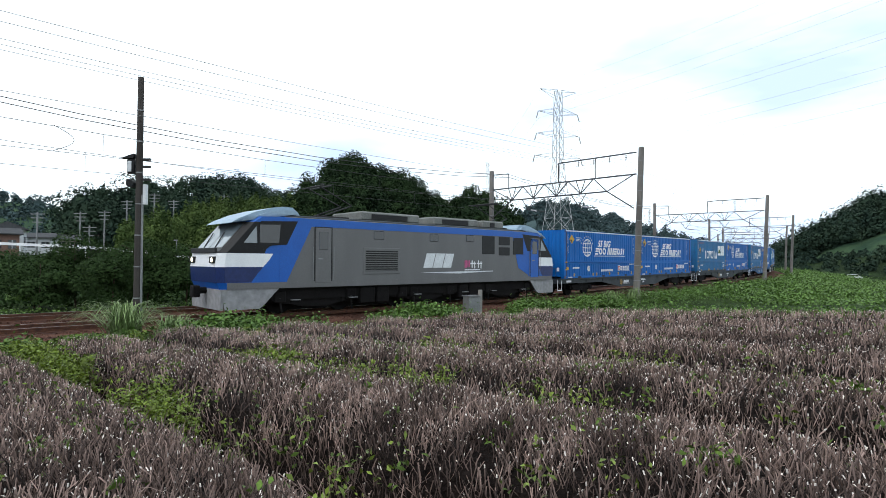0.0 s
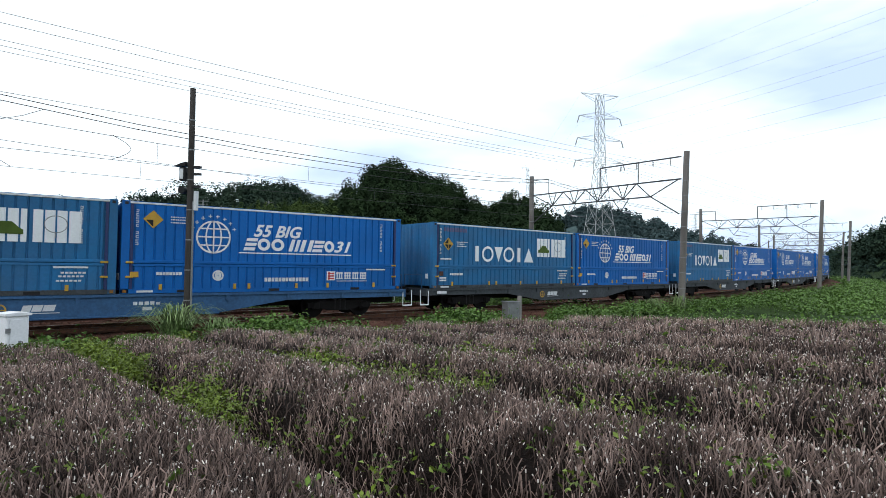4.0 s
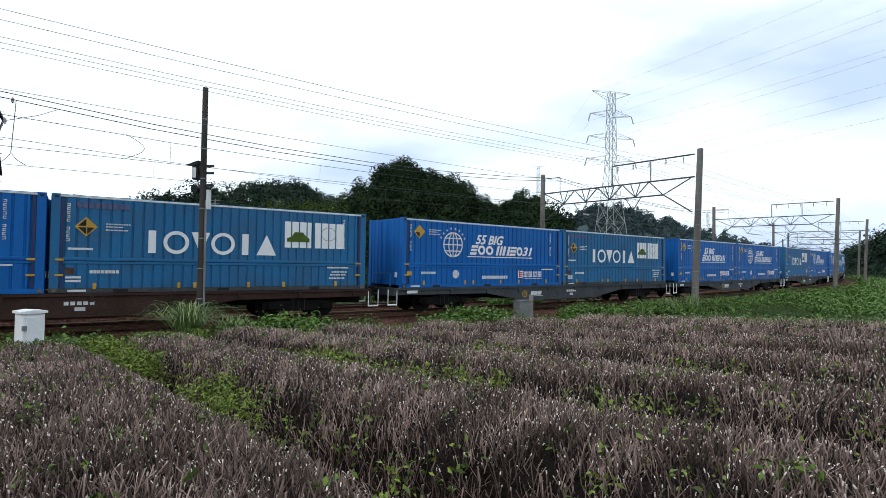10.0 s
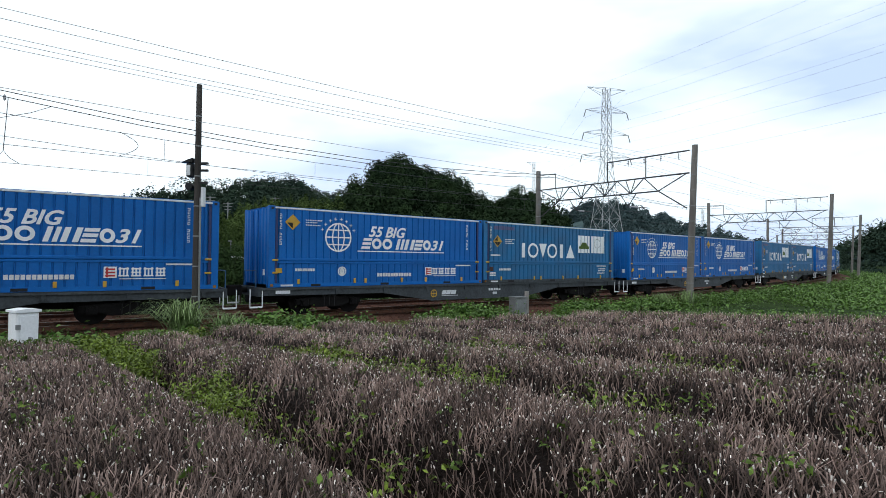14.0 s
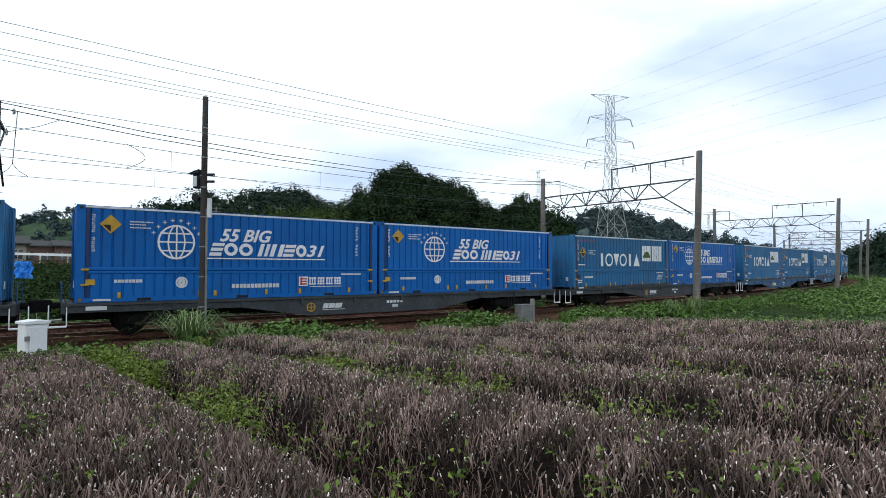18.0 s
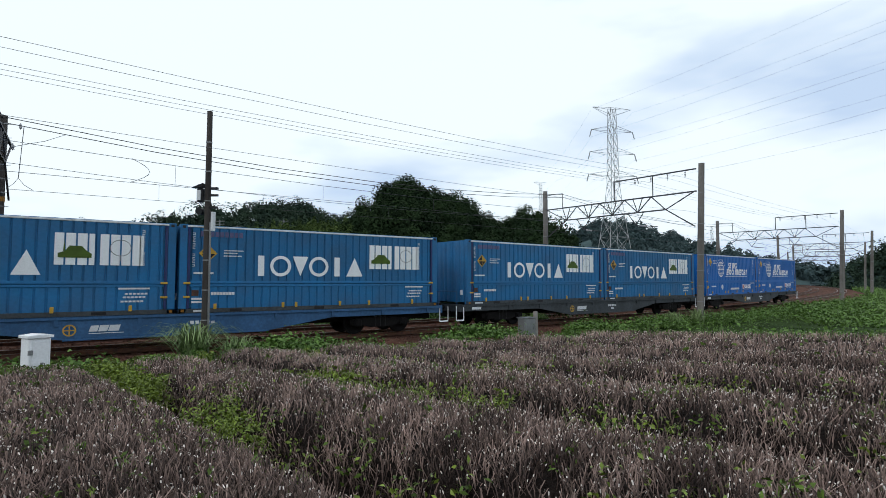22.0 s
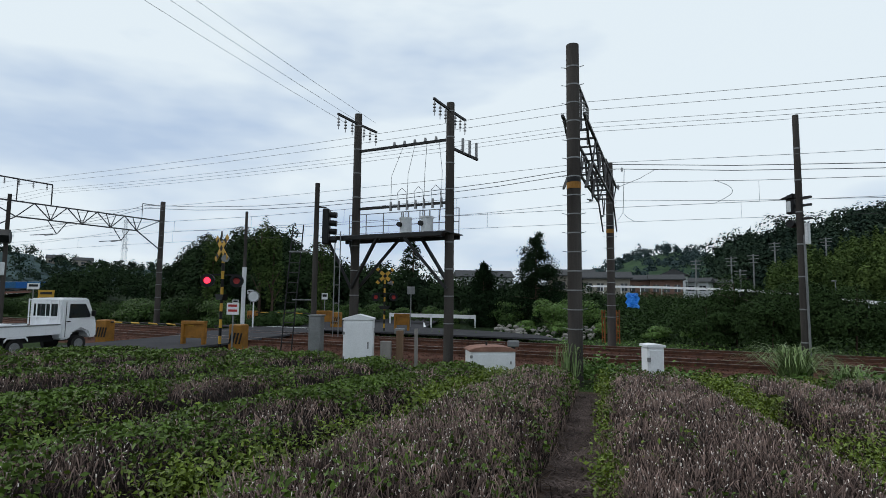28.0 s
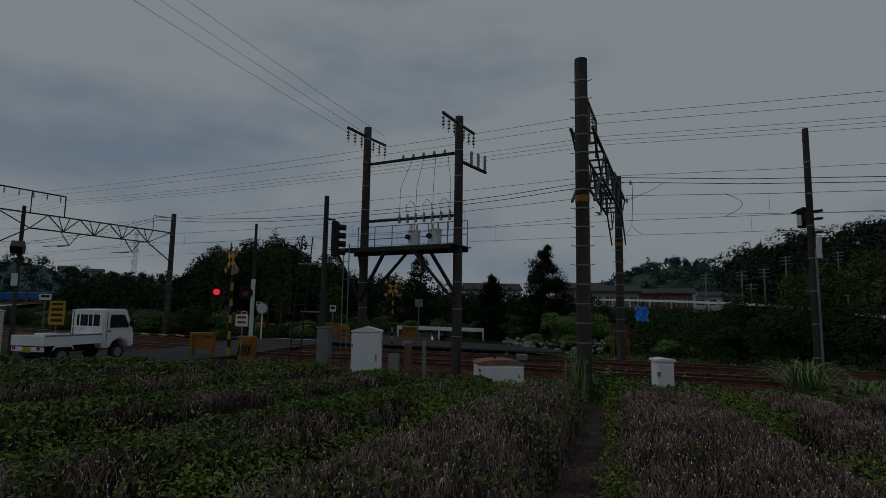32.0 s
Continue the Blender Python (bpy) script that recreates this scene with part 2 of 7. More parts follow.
M["terrace"] = mat("terraced_slope", (0.05, 0.085, 0.042), 0.95, color2=(0.022, 0.044, 0.028), scale=0.08, fine=0.8, bump=0.6, dist=0.4)
M["wall_dark"] = mat("mossy_concrete", (0.05, 0.052, 0.048), 0.9, vary=0.3, scale=0.8, fine=8)

# ---- building helpers ----
def link_bm(name, bm, material, parent=None, label="", smooth=False):
    me = bpy.data.meshes.new(name)
    bm.to_mesh(me)
    bm.free()
    me.materials.append(M[material] if isinstance(material, str) else material)
    if smooth:
        me.polygons.foreach_set("use_smooth", [True] * len(me.polygons))
    ob = new(name, me)
    if parent:
        ob.parent = parent
    if label:
        ob["label"] = label
    return ob


def part(name, bm, material, parent, label="", smooth=False):
    return link_bm(name, bm, material, parent, label, smooth)


def share(name, src, parent, m, label=""):
    """Another object on the mesh of src."""
    ob = new(name, src.data)
    ob.parent = parent
    ob.matrix_basis = m
    if label:
        ob["label"] = label
    return ob


def empty(name, m=None, label="", category="", group="", kind=""):
    ob = new(name)
    ob.empty_display_size = 0.2
    if m is not None:
        ob.matrix_basis = m
    return tagged(ob, label, category, group, kind)


def mesh_np(name, verts, faces, material, parent=None, label=""):
    me = bpy.data.meshes.new(name)
    me.from_pydata(verts, [], faces)
    me.materials.append(M[material])
    me.update()
    ob = new(name, me)
    if parent:
        ob.parent = parent
    if label:
        ob["label"] = label
    return ob


def box(bm, x0, x1, y0, y1, z0, z1, bevel=0.0):
    g = bmesh.ops.create_cube(bm, size=1.0)
    vs = g["verts"]
    for v in vs:
        v.co = Vector(((x0 + x1) / 2 + v.co.x * (x1 - x0), (y0 + y1) / 2 + v.co.y * (y1 - y0), (z0 + z1) / 2 + v.co.z * (z1 - z0)))
    if bevel:
        es = {e for v in vs for e in v.link_edges}
        bmesh.ops.bevel(bm, geom=list(es), offset=bevel, segments=1, affect="EDGES")
    return vs


def tube(bm, a, b, r, r2=None, n=8, cap=True):
    a, b = Vector(a), Vector(b)
    d = b - a
    q = d.to_track_quat("Z", "Y").to_matrix().to_4x4()
    bmesh.ops.create_cone(bm, cap_ends=cap, segments=n, radius1=r, radius2=r if r2 is None else r2, depth=d.length,
                          matrix=Matrix.Translation((a + b) / 2) @ q)


def beam(bm, a, b, w, h=None):
    """A square bar from a to b."""
    h = h or w
    a, b = Vector(a), Vector(b)
    d = b - a
    q = d.to_track_quat("Z", "Y").to_matrix().to_4x4()
    g = bmesh.ops.create_cube(bm, size=1.0, matrix=Matrix.Translation((a + b) / 2) @ q @ Matrix.Diagonal((w, h, d.length, 1)))
    return g["verts"]


def prism(bm, poly, y0, y1, axis="y"):
    """Extrudes a polygon given in (x, z) along y."""
    lo = [bm.verts.new((x, y0, z)) for x, z in poly]
    hi = [bm.verts.new((x, y1, z)) for x, z in poly]
    n = len(poly)
    bm.faces.new(lo)
    bm.faces.new(hi[::-1])
    for i in range(n):
        bm.faces.new((lo[i], hi[i], hi[(i + 1) % n], lo[(i + 1) % n]))
    bmesh.ops.recalc_face_normals(bm, faces=bm.faces[:])


def one(fn, *a, **k):
    bm = bmesh.new()
    fn(bm, *a, **k)
    return bm

# ---- plan ----
# u runs along the field's edge, v from the camera across the rails; the rails are one arc
UX, UY = 0.70207, 0.71210
ARC_R, ARC_U, ARC_V = 303.9, 30.56, 17.74 + 303.9


def uv(u, v):
    return u * UX - v * UY, u * UY + v * UX


def rise(s):
    """Height of the rails along the line."""
    if s > 90:
        k = min((s - 90) / 240, 1.2)
        return 3.0 * k * k
    if s < 0:
        return min(-s * 0.006, 1.2)
    return 0.0


def track(s, off=0.0, z=0.0):
    """Place at s along the line (growing the way the train runs), off metres beyond the near track's middle."""
    a = s / ARC_R
    r = ARC_R - off
    x, y = uv(ARC_U - r * math.sin(a), ARC_V - r * math.cos(a))
    return Vector((x, y, z + rise(s)))


def track_pose(s, off=0.0, z=0.0):
    """x points back along the train, y to its right side as seen by the camera's far side."""
    p, q = track(s - 1, off), track(s + 1, off)
    d = (p - q).normalized()
    x = d
    y = Vector((0, 0, 1)).cross(x).normalized()
    zz = x.cross(y)
    c = track(s, off, z)
    return Matrix(((x.x, y.x, zz.x, c.x), (x.y, y.y, zz.y, c.y), (x.z, y.z, zz.z, c.z), (0, 0, 0, 1)))


YAW_U = math.degrees(math.atan2(UY, UX))

# ---- ground: one sheet, with the tea field's bank and the hills' feet in it ----
def smooth(a, b, x):
    k = min(max((x - a) / (b - a), 0.0), 1.0)
    return k * k * (3 - 2 * k)


def rail_off(u, v):
    """How far (u, v) lies beyond the near track's middle, and where along the line."""
    du, dv = ARC_U - u, ARC_V - v
    return ARC_R - math.hypot(du, dv), ARC_R * math.atan2(du, dv)


def field_top(v):
    return 1.2 - 0.06 * max(v, -6.0)



def ground_z(u, v):
    off, s = rail_off(u, v)
    zr = rise(s)
    bed = zr - 0.62                                   # under the ballast
    if off < -2.2:
        field = field_top(v) - 0.62
        if u > 12:
            field -= 0.03 * min(u - 12, 40)
        k = smooth(-7.5, -3.0, off)
        z = field * (1 - k) + (zr - 0.42) * k
        far = smooth(40, 75, u)                       # the bank falls to the valley road on the right
        return z * (1 - far) + (zr - 0.6 - 0.09 * max(-off - 4, 0)) * far if u > 40 else z
    if off < 6.2:
        return bed
    k = smooth(6.2, 9.0, off)
    return bed * (1 - k) + (zr - 0.35) * k


def build_ground():
    us = [-5000, -2500, -1200, -600, -350, -220, -150, -110, -80, -64, -52] + [x for x in np.arange(-44, 80.1, 1.4)] + [88, 100, 116, 140, 180, 240, 340, 600, 1200, 2500, 5000]
    vs = [-5000, -2500, -1000, -400, -150, -60, -30, -16, -10] + [x for x in np.arange(-6, 44.1, 0.9)] + [48, 54, 62, 72, 86, 105, 130, 170, 240, 340, 500, 900, 1800, 3500, 5000]
    verts = [(*uv(u, v), ground_z(u, v)) for u in us for v in vs]
    n = len(vs)
    faces = [(i * n + j, (i + 1) * n + j, (i + 1) * n + j + 1, i * n + j + 1) for i in range(len(us) - 1) for j in range(n - 1)]
    ob = mesh_np("ground", verts, faces, "grassland")
    tagged(ob, "green weedy ground under field, railway and valley", "ground", kind="structure")


build_ground()

# ---- the line: ballast bed, two tracks ----
S0, S1 = -170, 420


def ribbon(name, prof, material, s0=S0, s1=S1, step=3.0, parent=None, label=""):
    """Sweeps an (off, z) profile along the line."""
    ss = np.arange(s0, s1 + 0.01, step)
    verts = [tuple(track(s, o, z)) for s in ss for o, z in prof]
    n = len(prof)
    faces = [(i * n + j, (i + 1) * n + j, (i + 1) * n + j + 1, i * n + j + 1) for i in range(len(ss) - 1) for j in range(n - 1)]
    return mesh_np(name, verts, faces, material, parent, label)


bed = ribbon("ballast_bed", [(-3.1, -0.62), (-1.95, -0.2), (1.95, -0.19), (2.0, -0.2), (5.75, -0.2), (7.0, -0.62)], "ballast")
tagged(bed, "rust-brown ballast bed of the double-track railway", "ballast", kind="structure")


def gravel():
    rng = random.Random(5)
    verts, faces = [], []
    for _ in range(16000):
        s = rng.uniform(-25, 62)
        o = rng.uniform(-2.7, 6.4)
        z = -0.2 if -1.95 < o < 5.75 else -0.2 - 0.37 * ((-1.95 - o) if o < 0 else (o - 5.75))
        c = track(s, o, z)
        r = rng.uniform(0.03, 0.06)
        b = len(verts)
        for k in range(4):
            a = k * 1.57 + rng.random()
            verts.append((c.x + r * math.cos(a), c.y + r * math.sin(a), c.z - 0.01 + rng.uniform(0, 0.02)))
        verts.append((c.x, c.y, c.z + r * 0.9))
        faces += [(b, b + 1, b + 4), (b + 1, b + 2, b + 4), (b + 2, b + 3, b + 4), (b + 3, b, b + 4)]
    ob = mesh_np("ballast_stones", verts, faces, "ballast")
    tagged(ob, "loose rust-stained ballast stones between the sleepers", "ballast", kind="stuff")


gravel()


def build_rails():
    prof = [(-0.0625, -0.153), (-0.0625, -0.143), (-0.01, -0.125), (-0.01, -0.05), (-0.033, -0.04), (-0.033, -0.004), (0.033, -0.004),
            (0.033, -0.04), (0.01, -0.05), (0.01, -0.125), (0.0625, -0.143), (0.0625, -0.153)]
    for c in (0.0, 3.8):
        for g in (-0.565, 0.565):
            r = ribbon("rail", [(c + g + o, z) for o, z in prof], "rail", step=4.0)
            tagged(r, "rust-brown steel rail on sleepers", "rail", "rails of the two tracks", kind="structure")
            top = ribbon("rail_head", [(c + g - 0.03, 0.0), (c + g + 0.03, 0.0)], "railtop", step=4.0, parent=r, label="polished running surface")


build_rails()

# ---- wagons and containers ----
CL, CW, CH = 9.41, 1.245, 2.72


def plate(bm, pts, y, t=0.006):
    """A thin flat shape on the side that faces the camera; pts in (x, z)."""
    prism(bm, pts, y - t, y + 0.001)


def rect(bm, x0, x1, z0, z1, y, slant=0.0):
    h = (z1 - z0) * slant
    plate(bm, [(x0, z0), (x1, z0), (x1 + h, z1), (x0 + h, z1)], y)


def ring(bm, cx, cz, rx, rz, w, y, n=20, a0=0.0, a1=6.2832):
    """A flat ring (or a stretch of one)."""
    full = a1 - a0 > 6.28
    k = n if full else n + 1
    vs = []
    for i in range(k):
        a = a0 + (a1 - a0) * i / n
        c, s = math.cos(a), math.sin(a)
        vs.append((bm.verts.new((cx + rx * c, y - 0.006, cz + rz * s)), bm.verts.new((cx + (rx - w) * c, y - 0.006, cz + (rz - w) * s))))
    for i in range(k if full else k - 1):
        a, b = vs[i], vs[(i + 1) % k]
        bm.faces.new((a[0], b[0], b[1], a[1]))


def corrugated(bm, x0, x1, z0, z1, y, sign, pitch=0.27, depth=0.035, groove=0.07):
    """A pressed side sheet with upright grooves; sign points outwards along y."""
    xs = []
    x = x0
    while x < x1 - pitch * 0.6:
        xs += [(x, 0), (x + pitch - groove, 0), (x + pitch - groove * 0.7, 1), (x + pitch - groove * 0.3, 1)]
        x += pitch
    xs += [(x, 0), (x1, 0)]
    a = [bm.verts.new((px, y - sign * depth * d, z0)) for px, d in xs]
    b = [bm.verts.new((px, y - sign * depth * d, z1)) for px, d in xs]
    for i in range(len(xs) - 1):
        f = (a[i], a[i + 1], b[i + 1], b[i])
        bm.faces.new(f if sign < 0 else f[::-1])


def lettering_blocks(owner, x, z, h, widths, y, gap=0.05, slant=0.22, material="white"):
    """Plain slanted blocks in place of a painted trade name."""
    for w in widths:
        if w < 0:
            x -= w
            continue
        part("lettering_block", one(rect, x, x + w, z, z + h, y, slant), material, owner)
        x += w + gap
    return x


def painted_text(owner, words, x, z, h, width, y, material="white", shear=0.32, bold=0.028):
    """Painted words on the side: x, z the lower left, h the capitals' height."""
    cu = bpy.data.curves.new("text", "FONT")
    cu.body, cu.shear, cu.offset, cu.extrude, cu.resolution_u = words, shear, bold, 0.01, 3
    tmp = bpy.data.objects.new("text", cu)
    me = bpy.data.meshes.new_from_object(tmp)
    bpy.data.objects.remove(tmp)
    co = np.empty(len(me.vertices) * 3, dtype=np.float32)
    me.vertices.foreach_get("co", co)
    co = co.reshape(-1, 3)
    lo, hi = co.min(axis=0), co.max(axis=0)
    k = (co - lo) / np.maximum(hi - lo, 1e-6)
    out = np.stack([x + k[:, 0] * width, y - 0.006 + 0.008 * (1 - k[:, 2]), z + k[:, 1] * h], 1)
    me.vertices.foreach_set("co", out.reshape(-1))
    me.materials.clear()
    me.materials.append(M[material])
    me.update()
    ob = new("lettering", me)
    ob.parent = owner
    ob["label"] = "white painted lettering"
    return ob


def trade_shapes(owner, x, z, h, y):
    """Plain slanted shapes in place of a trade name: stacked bars, rings and uprights."""
    sl = 0.3
    for kind, w in (("stack", 0.36), ("ring", 0.42), ("ring", 0.44), ("gap", 0.14), ("bar", 0.17), ("bar", 0.15), ("pair", 0.42), ("stack", 0.36), ("ring", 0.38)):
        bm = bmesh.new()
        if kind == "stack":
            for k in range(3):
                a = k * 0.37 * h
                rect(bm, x + a * sl, x + w + a * sl, z + a, z + a + 0.25 * h, y, sl)
        elif kind == "ring":
            ring(bm, x + w / 2 + 0.5 * h * sl, z + h / 2, w / 2, h / 2, 0.105, y, n=20)
        elif kind == "bar":
            rect(bm, x, x + w * 0.75, z, z + h, y, sl)
        elif kind == "pair":
            rect(bm, x, x + w * 0.34, z, z + h, y, sl)
            rect(bm, x + w * 0.64, x + w * 0.98, z, z + h, y, sl)
        if kind != "gap":
            part("lettering_shape", bm, "white", owner)
        x += w + 0.035


def build_container(kind):
    blue = "blue" if kind == "E" else "fadeblue"
    lab = ("bright blue corrugated steel freight container with white lettering blocks" if kind == "E"
           else "faded blue corrugated steel freight container with white picture panels")
    c = empty("freight_container", None, lab, "container", "containers on the train")
    bm = bmesh.new()
    box(bm, 0.05, CL - 0.05, -CW + 0.06, CW - 0.06, 0.14, CH - 0.03)
    part("core", bm, blue, c)
    for sgn in (-1, 1):
        bm = bmesh.new()
        corrugated(bm, 0.36, CL - 0.36, 0.98, CH - 0.09, sgn * (CW - 0.005), sgn)
        part("upper_panel", bm, blue, c)
        bm = bmesh.new()
        corrugated(bm, 0.36, CL - 0.36, 0.13, 0.80, sgn * (CW - 0.005), sgn, depth=0.03)
        part("lower_panel", bm, blue, c)
        bm = bmesh.new()
        for z0, z1 in ((0.80, 0.87), (0.89, 0.98)):
            box(bm, 0.3, CL - 0.3, min(sgn * (CW - 0.05), sgn * (CW + 0.012)), max(sgn * (CW - 0.05), sgn * (CW + 0.012)), z0, z1, 0.01)
        part("belt_rail", bm, blue, c)
        bm = bmesh.new()
        box(bm, 0, CL, min(sgn * (CW - 0.09), sgn * CW), max(sgn * (CW - 0.09), sgn * CW), 0, 0.13)
        part("bottom_rail", bm, "blue" if kind == "E" else "framegrey", c)
        bm = bmesh.new()
        box(bm, 0.2, CL - 0.2, min(sgn * (CW - 0.06), sgn * (CW + 0.004)), max(sgn * (CW - 0.06), sgn * (CW + 0.004)), CH - 0.085, CH - 0.03, 0.008)
        part("roof_edge", bm, "offwhite", c, "pale roof edge strip")
    for x0, x1 in ((0, 0.22), (CL - 0.22, CL)):
        for y0, y1 in ((-CW, -CW + 0.2), (CW - 0.2, CW)):
            part("corner_post", one(box, x0, x1, y0, y1, 0, CH, 0.012), "blue" if kind == "E" else "fadeblue", c)
    part("roof", one(box, 0.05, CL - 0.05, -CW + 0.03, CW - 0.03, CH - 0.05, CH - 0.012), blue, c)
    for x, sg in ((0, -1), (CL, 1)):
        bm = bmesh.new()
        n = 7
        cols = []
        for k in range(n):
            y0 = -1.04 + k * 2.08 / n
            cols += [(y0 + 0.03, 0), (y0 + 0.09, 0.04), (y0 + 0.22, 0.04), (y0 + 0.28, 0)]
        lo = [bm.verts.new((x + sg * (d - 0.03), yy, 0.1)) for yy, d in cols]
        hi = [bm.verts.new((x + sg * (d - 0.03), yy, CH - 0.06)) for yy, d in cols]
        for k in range(len(cols) - 1):
            bm.faces.new((lo[k], lo[k + 1], hi[k + 1], hi[k]))
        part("end_panel", bm, blue, c)
        part("lock_rod", one(tube, (x + sg * 0.03, -0.25, 0.1), (x + sg * 0.03, -0.25, CH - 0.1), 0.018, n=6), blue, c)
        part("lock_rod", one(tube, (x + sg * 0.03, 0.25, 0.1), (x + sg * 0.03, 0.25, CH - 0.1), 0.018, n=6), blue, c)
        part("white_tag", one(box, min(x + sg * 0.012, x + sg * 0.03), max(x + sg * 0.012, x + sg * 0.03), -0.95, -0.8, 0.4, 0.6), "white", c)
    for x0, x1 in ((0.225, 0.30), (CL - 0.30, CL - 0.225)):
        bm = bmesh.new()
        box(bm, x0, x1, -CW - 0.002, -CW + 0.05, 0.14, CH - 0.1)
        part("door_gap", bm, "navy", c)
        for z in (0.46, 0.88):
            part("latch", one(box, x0 - 0.1, x1 + 0.02, -CW - 0.035, -CW, z, z + 0.06, 0.01), "yellow", c, "yellow latch")
    for x in (1.0, 3.15, 3.6, 5.2, 6.35, 8.2):
        part("clamp", one(box, x, x + 0.09, -CW - 0.03, -CW, 0.1, 0.27, 0.01), "yellow", c, "yellow side clamp")
    for x in (0.07, CL - 0.15):
        for z in (0.03, CH - 0.12):
            part("corner_casting", one(box, x, x + 0.09, -CW - 0.006, -CW, z, z + 0.08), "orange" if z < 1 else "dark", c)
    # flat black plates: the shade inside the pockets is painted on
    for x in (1.5, 4.3, 7.3):
        part("fork_pocket", one(box, x, x + 0.36, -CW - 0.004, -CW, 0.015, 0.1), "black", c)
    y = -CW - 0.006
    # hazard diamond
    dz = 2.20 if kind == "E" else 1.84
    di = part("diamond_sign", one(plate, [(0.81, dz + 0.27), (1.08, dz), (0.81, dz - 0.27), (0.54, dz)], y), "yellow", c, "orange and black diamond")
    bm = bmesh.new()
    plate(bm, [(0.81, dz - 0.02), (0.81, dz - 0.22), (0.61, dz - 0.02)], y - 0.004)
    if kind == "T":
        plate(bm, [(0.81, dz + 0.22), (0.81, dz + 0.02), (0.61, dz + 0.02)], y - 0.004)
        plate(bm, [(0.83, dz - 0.02), (0.83, dz - 0.22), (1.01, dz - 0.02)], y - 0.004)
    part("diamond_half", bm, "black", di)
    bm = bmesh.new()
    for k in range(10):                                  # upright serial marks
        for x in (0.36, 8.5):
            z = 1.42 + k * 0.108
            if k != 4:
                rect(bm, x, x + 0.075, z, z + 0.02, y)
                rect(bm, x, x + 0.075, z + 0.055, z + 0.075, y)
                rect(bm, x + (0.0 if k % 3 else 0.055), x + (0.02 if k % 3 else 0.075), z, z + 0.075, y)
    for n, z in ((9, dz - 0.09), (7, dz), (10, dz + 0.08)):
        for k in range(n):
            rect(bm, 1.28 + k * 0.062, 1.325 + k * 0.062, z, z + 0.035, y)
    for k in range(8):
        rect(bm, 0.92 + k * 0.09, 0.995 + k * 0.09, 0.54, 0.63, y)
    rect(bm, 0.42, 0.85, 0.03, 0.09, y - 0.004)
    rect(bm, 7.93, 8.73, 0.73, 0.78, y)
    tagged(part("marking", bm, "offwhite", c, "small white marking bars"), kind="stuff")
    if kind == "E":
        bm = bmesh.new()
        cx, cz, r = 2.52, 1.74, 0.52
        for k in (1.0, 0.48):
            ring(bm, cx, cz, r * k, r, 0.055 if k == 1 else 0.045, y, n=28)
        rect(bm, cx - 0.022, cx + 0.022, cz - r, cz + r, y)
        for z in (-0.26, 0.0, 0.26):
            h = math.sqrt(r * r - z * z)
            rect(bm, cx - h, cx + h, cz + z - 0.022, cz + z + 0.022, y)
        part("globe_emblem", bm, "white", c, "white globe emblem")
        bm = bmesh.new()
        for k in range(8):                               # small writing arched over the globe
            a = 0.42 + k * 0.33
            px, pz = cx + 0.68 * math.cos(a), cz + 0.66 * math.sin(a)
            rect(bm, px - 0.055, px + 0.055, pz - 0.012, pz + 0.012, y)
            rect(bm, px - 0.012, px + 0.012, pz - 0.055, pz + 0.055, y)
        tagged(part("arched_marking", bm, "offwhite", c), kind="stuff")
        painted_text(c, "55 BIG", 3.76, 1.80, 0.41, 1.66, y)
        painted_text(c, "31", 6.62, 1.35, 0.41, 0.66, y)
        trade_shapes(c, 3.44, 1.35, 0.41, y)
        part("underline", one(rect, 3.3, 7.3, 1.25, 1.285, y), "white", c)
        for k in range(4):
            bm = bmesh.new()
            x = 6.72 + k * 0.315
            rect(bm, x, x + 0.26, 0.60, 0.645, y)
            rect(bm, x, x + 0.26, 0.40, 0.44, y)
            rect(bm, x + 0.02, x + 0.06, 0.40, 0.66, y)
            rect(bm, x + 0.11, x + 0.15, 0.42, 0.64, y)
            rect(bm, x + 0.20, x + 0.24, 0.40, 0.66, y)
            if k % 2:
                rect(bm, x, x + 0.26, 0.50, 0.535, y)
            part("company_block", bm, "white", c)
        part("white_bar", one(rect, 6.75, 7.95, 0.32, 0.345, y), "offwhite", c)
        bm = bmesh.new()
        for k in range(13):
            rect(bm, 4.15 + k * 0.119, 4.245 + k * 0.119, 0.33, 0.46, y)
        tagged(part("data_marking", bm, "offwhite", c), kind="stuff")
        rm = part("red_mark", one(rect, 6.36, 6.68, 0.36, 0.68, y), "white", c, "white square with a red mark")
        bm = bmesh.new()
        for k in range(3):
            rect(bm, 6.40, 6.64, 0.40 + k * 0.09, 0.45 + k * 0.09, y - 0.006)
        rect(bm, 6.42, 6.47, 0.38, 0.66, y - 0.004)
        part("red_sign", bm, "red", rm)
        bm = bmesh.new()
        ring(bm, 2.68, 0.53, 0.17, 0.17, 0.05, y)
        ring(bm, 2.68, 0.53, 0.10, 0.12, 0.09, y)
        part("round_sticker", bm, "offwhite", c, "pale round sticker")
        part("orange_patch", one(rect, 0.24, 0.46, 0.48, 0.64, y - 0.004), "yellow", c, "orange patch")
    else:
        z0, z1 = 1.14, 1.81
        zm = (z0 + z1) / 2
        for cx, w, shape in ((2.45, 0.2, "bar"), (3.10, 0.355, "ring"), (3.78, 0.34, "down"), (4.44, 0.355, "ring"), (5.12, 0.2, "bar"), (5.80, 0.40, "up")):
            bm = bmesh.new()
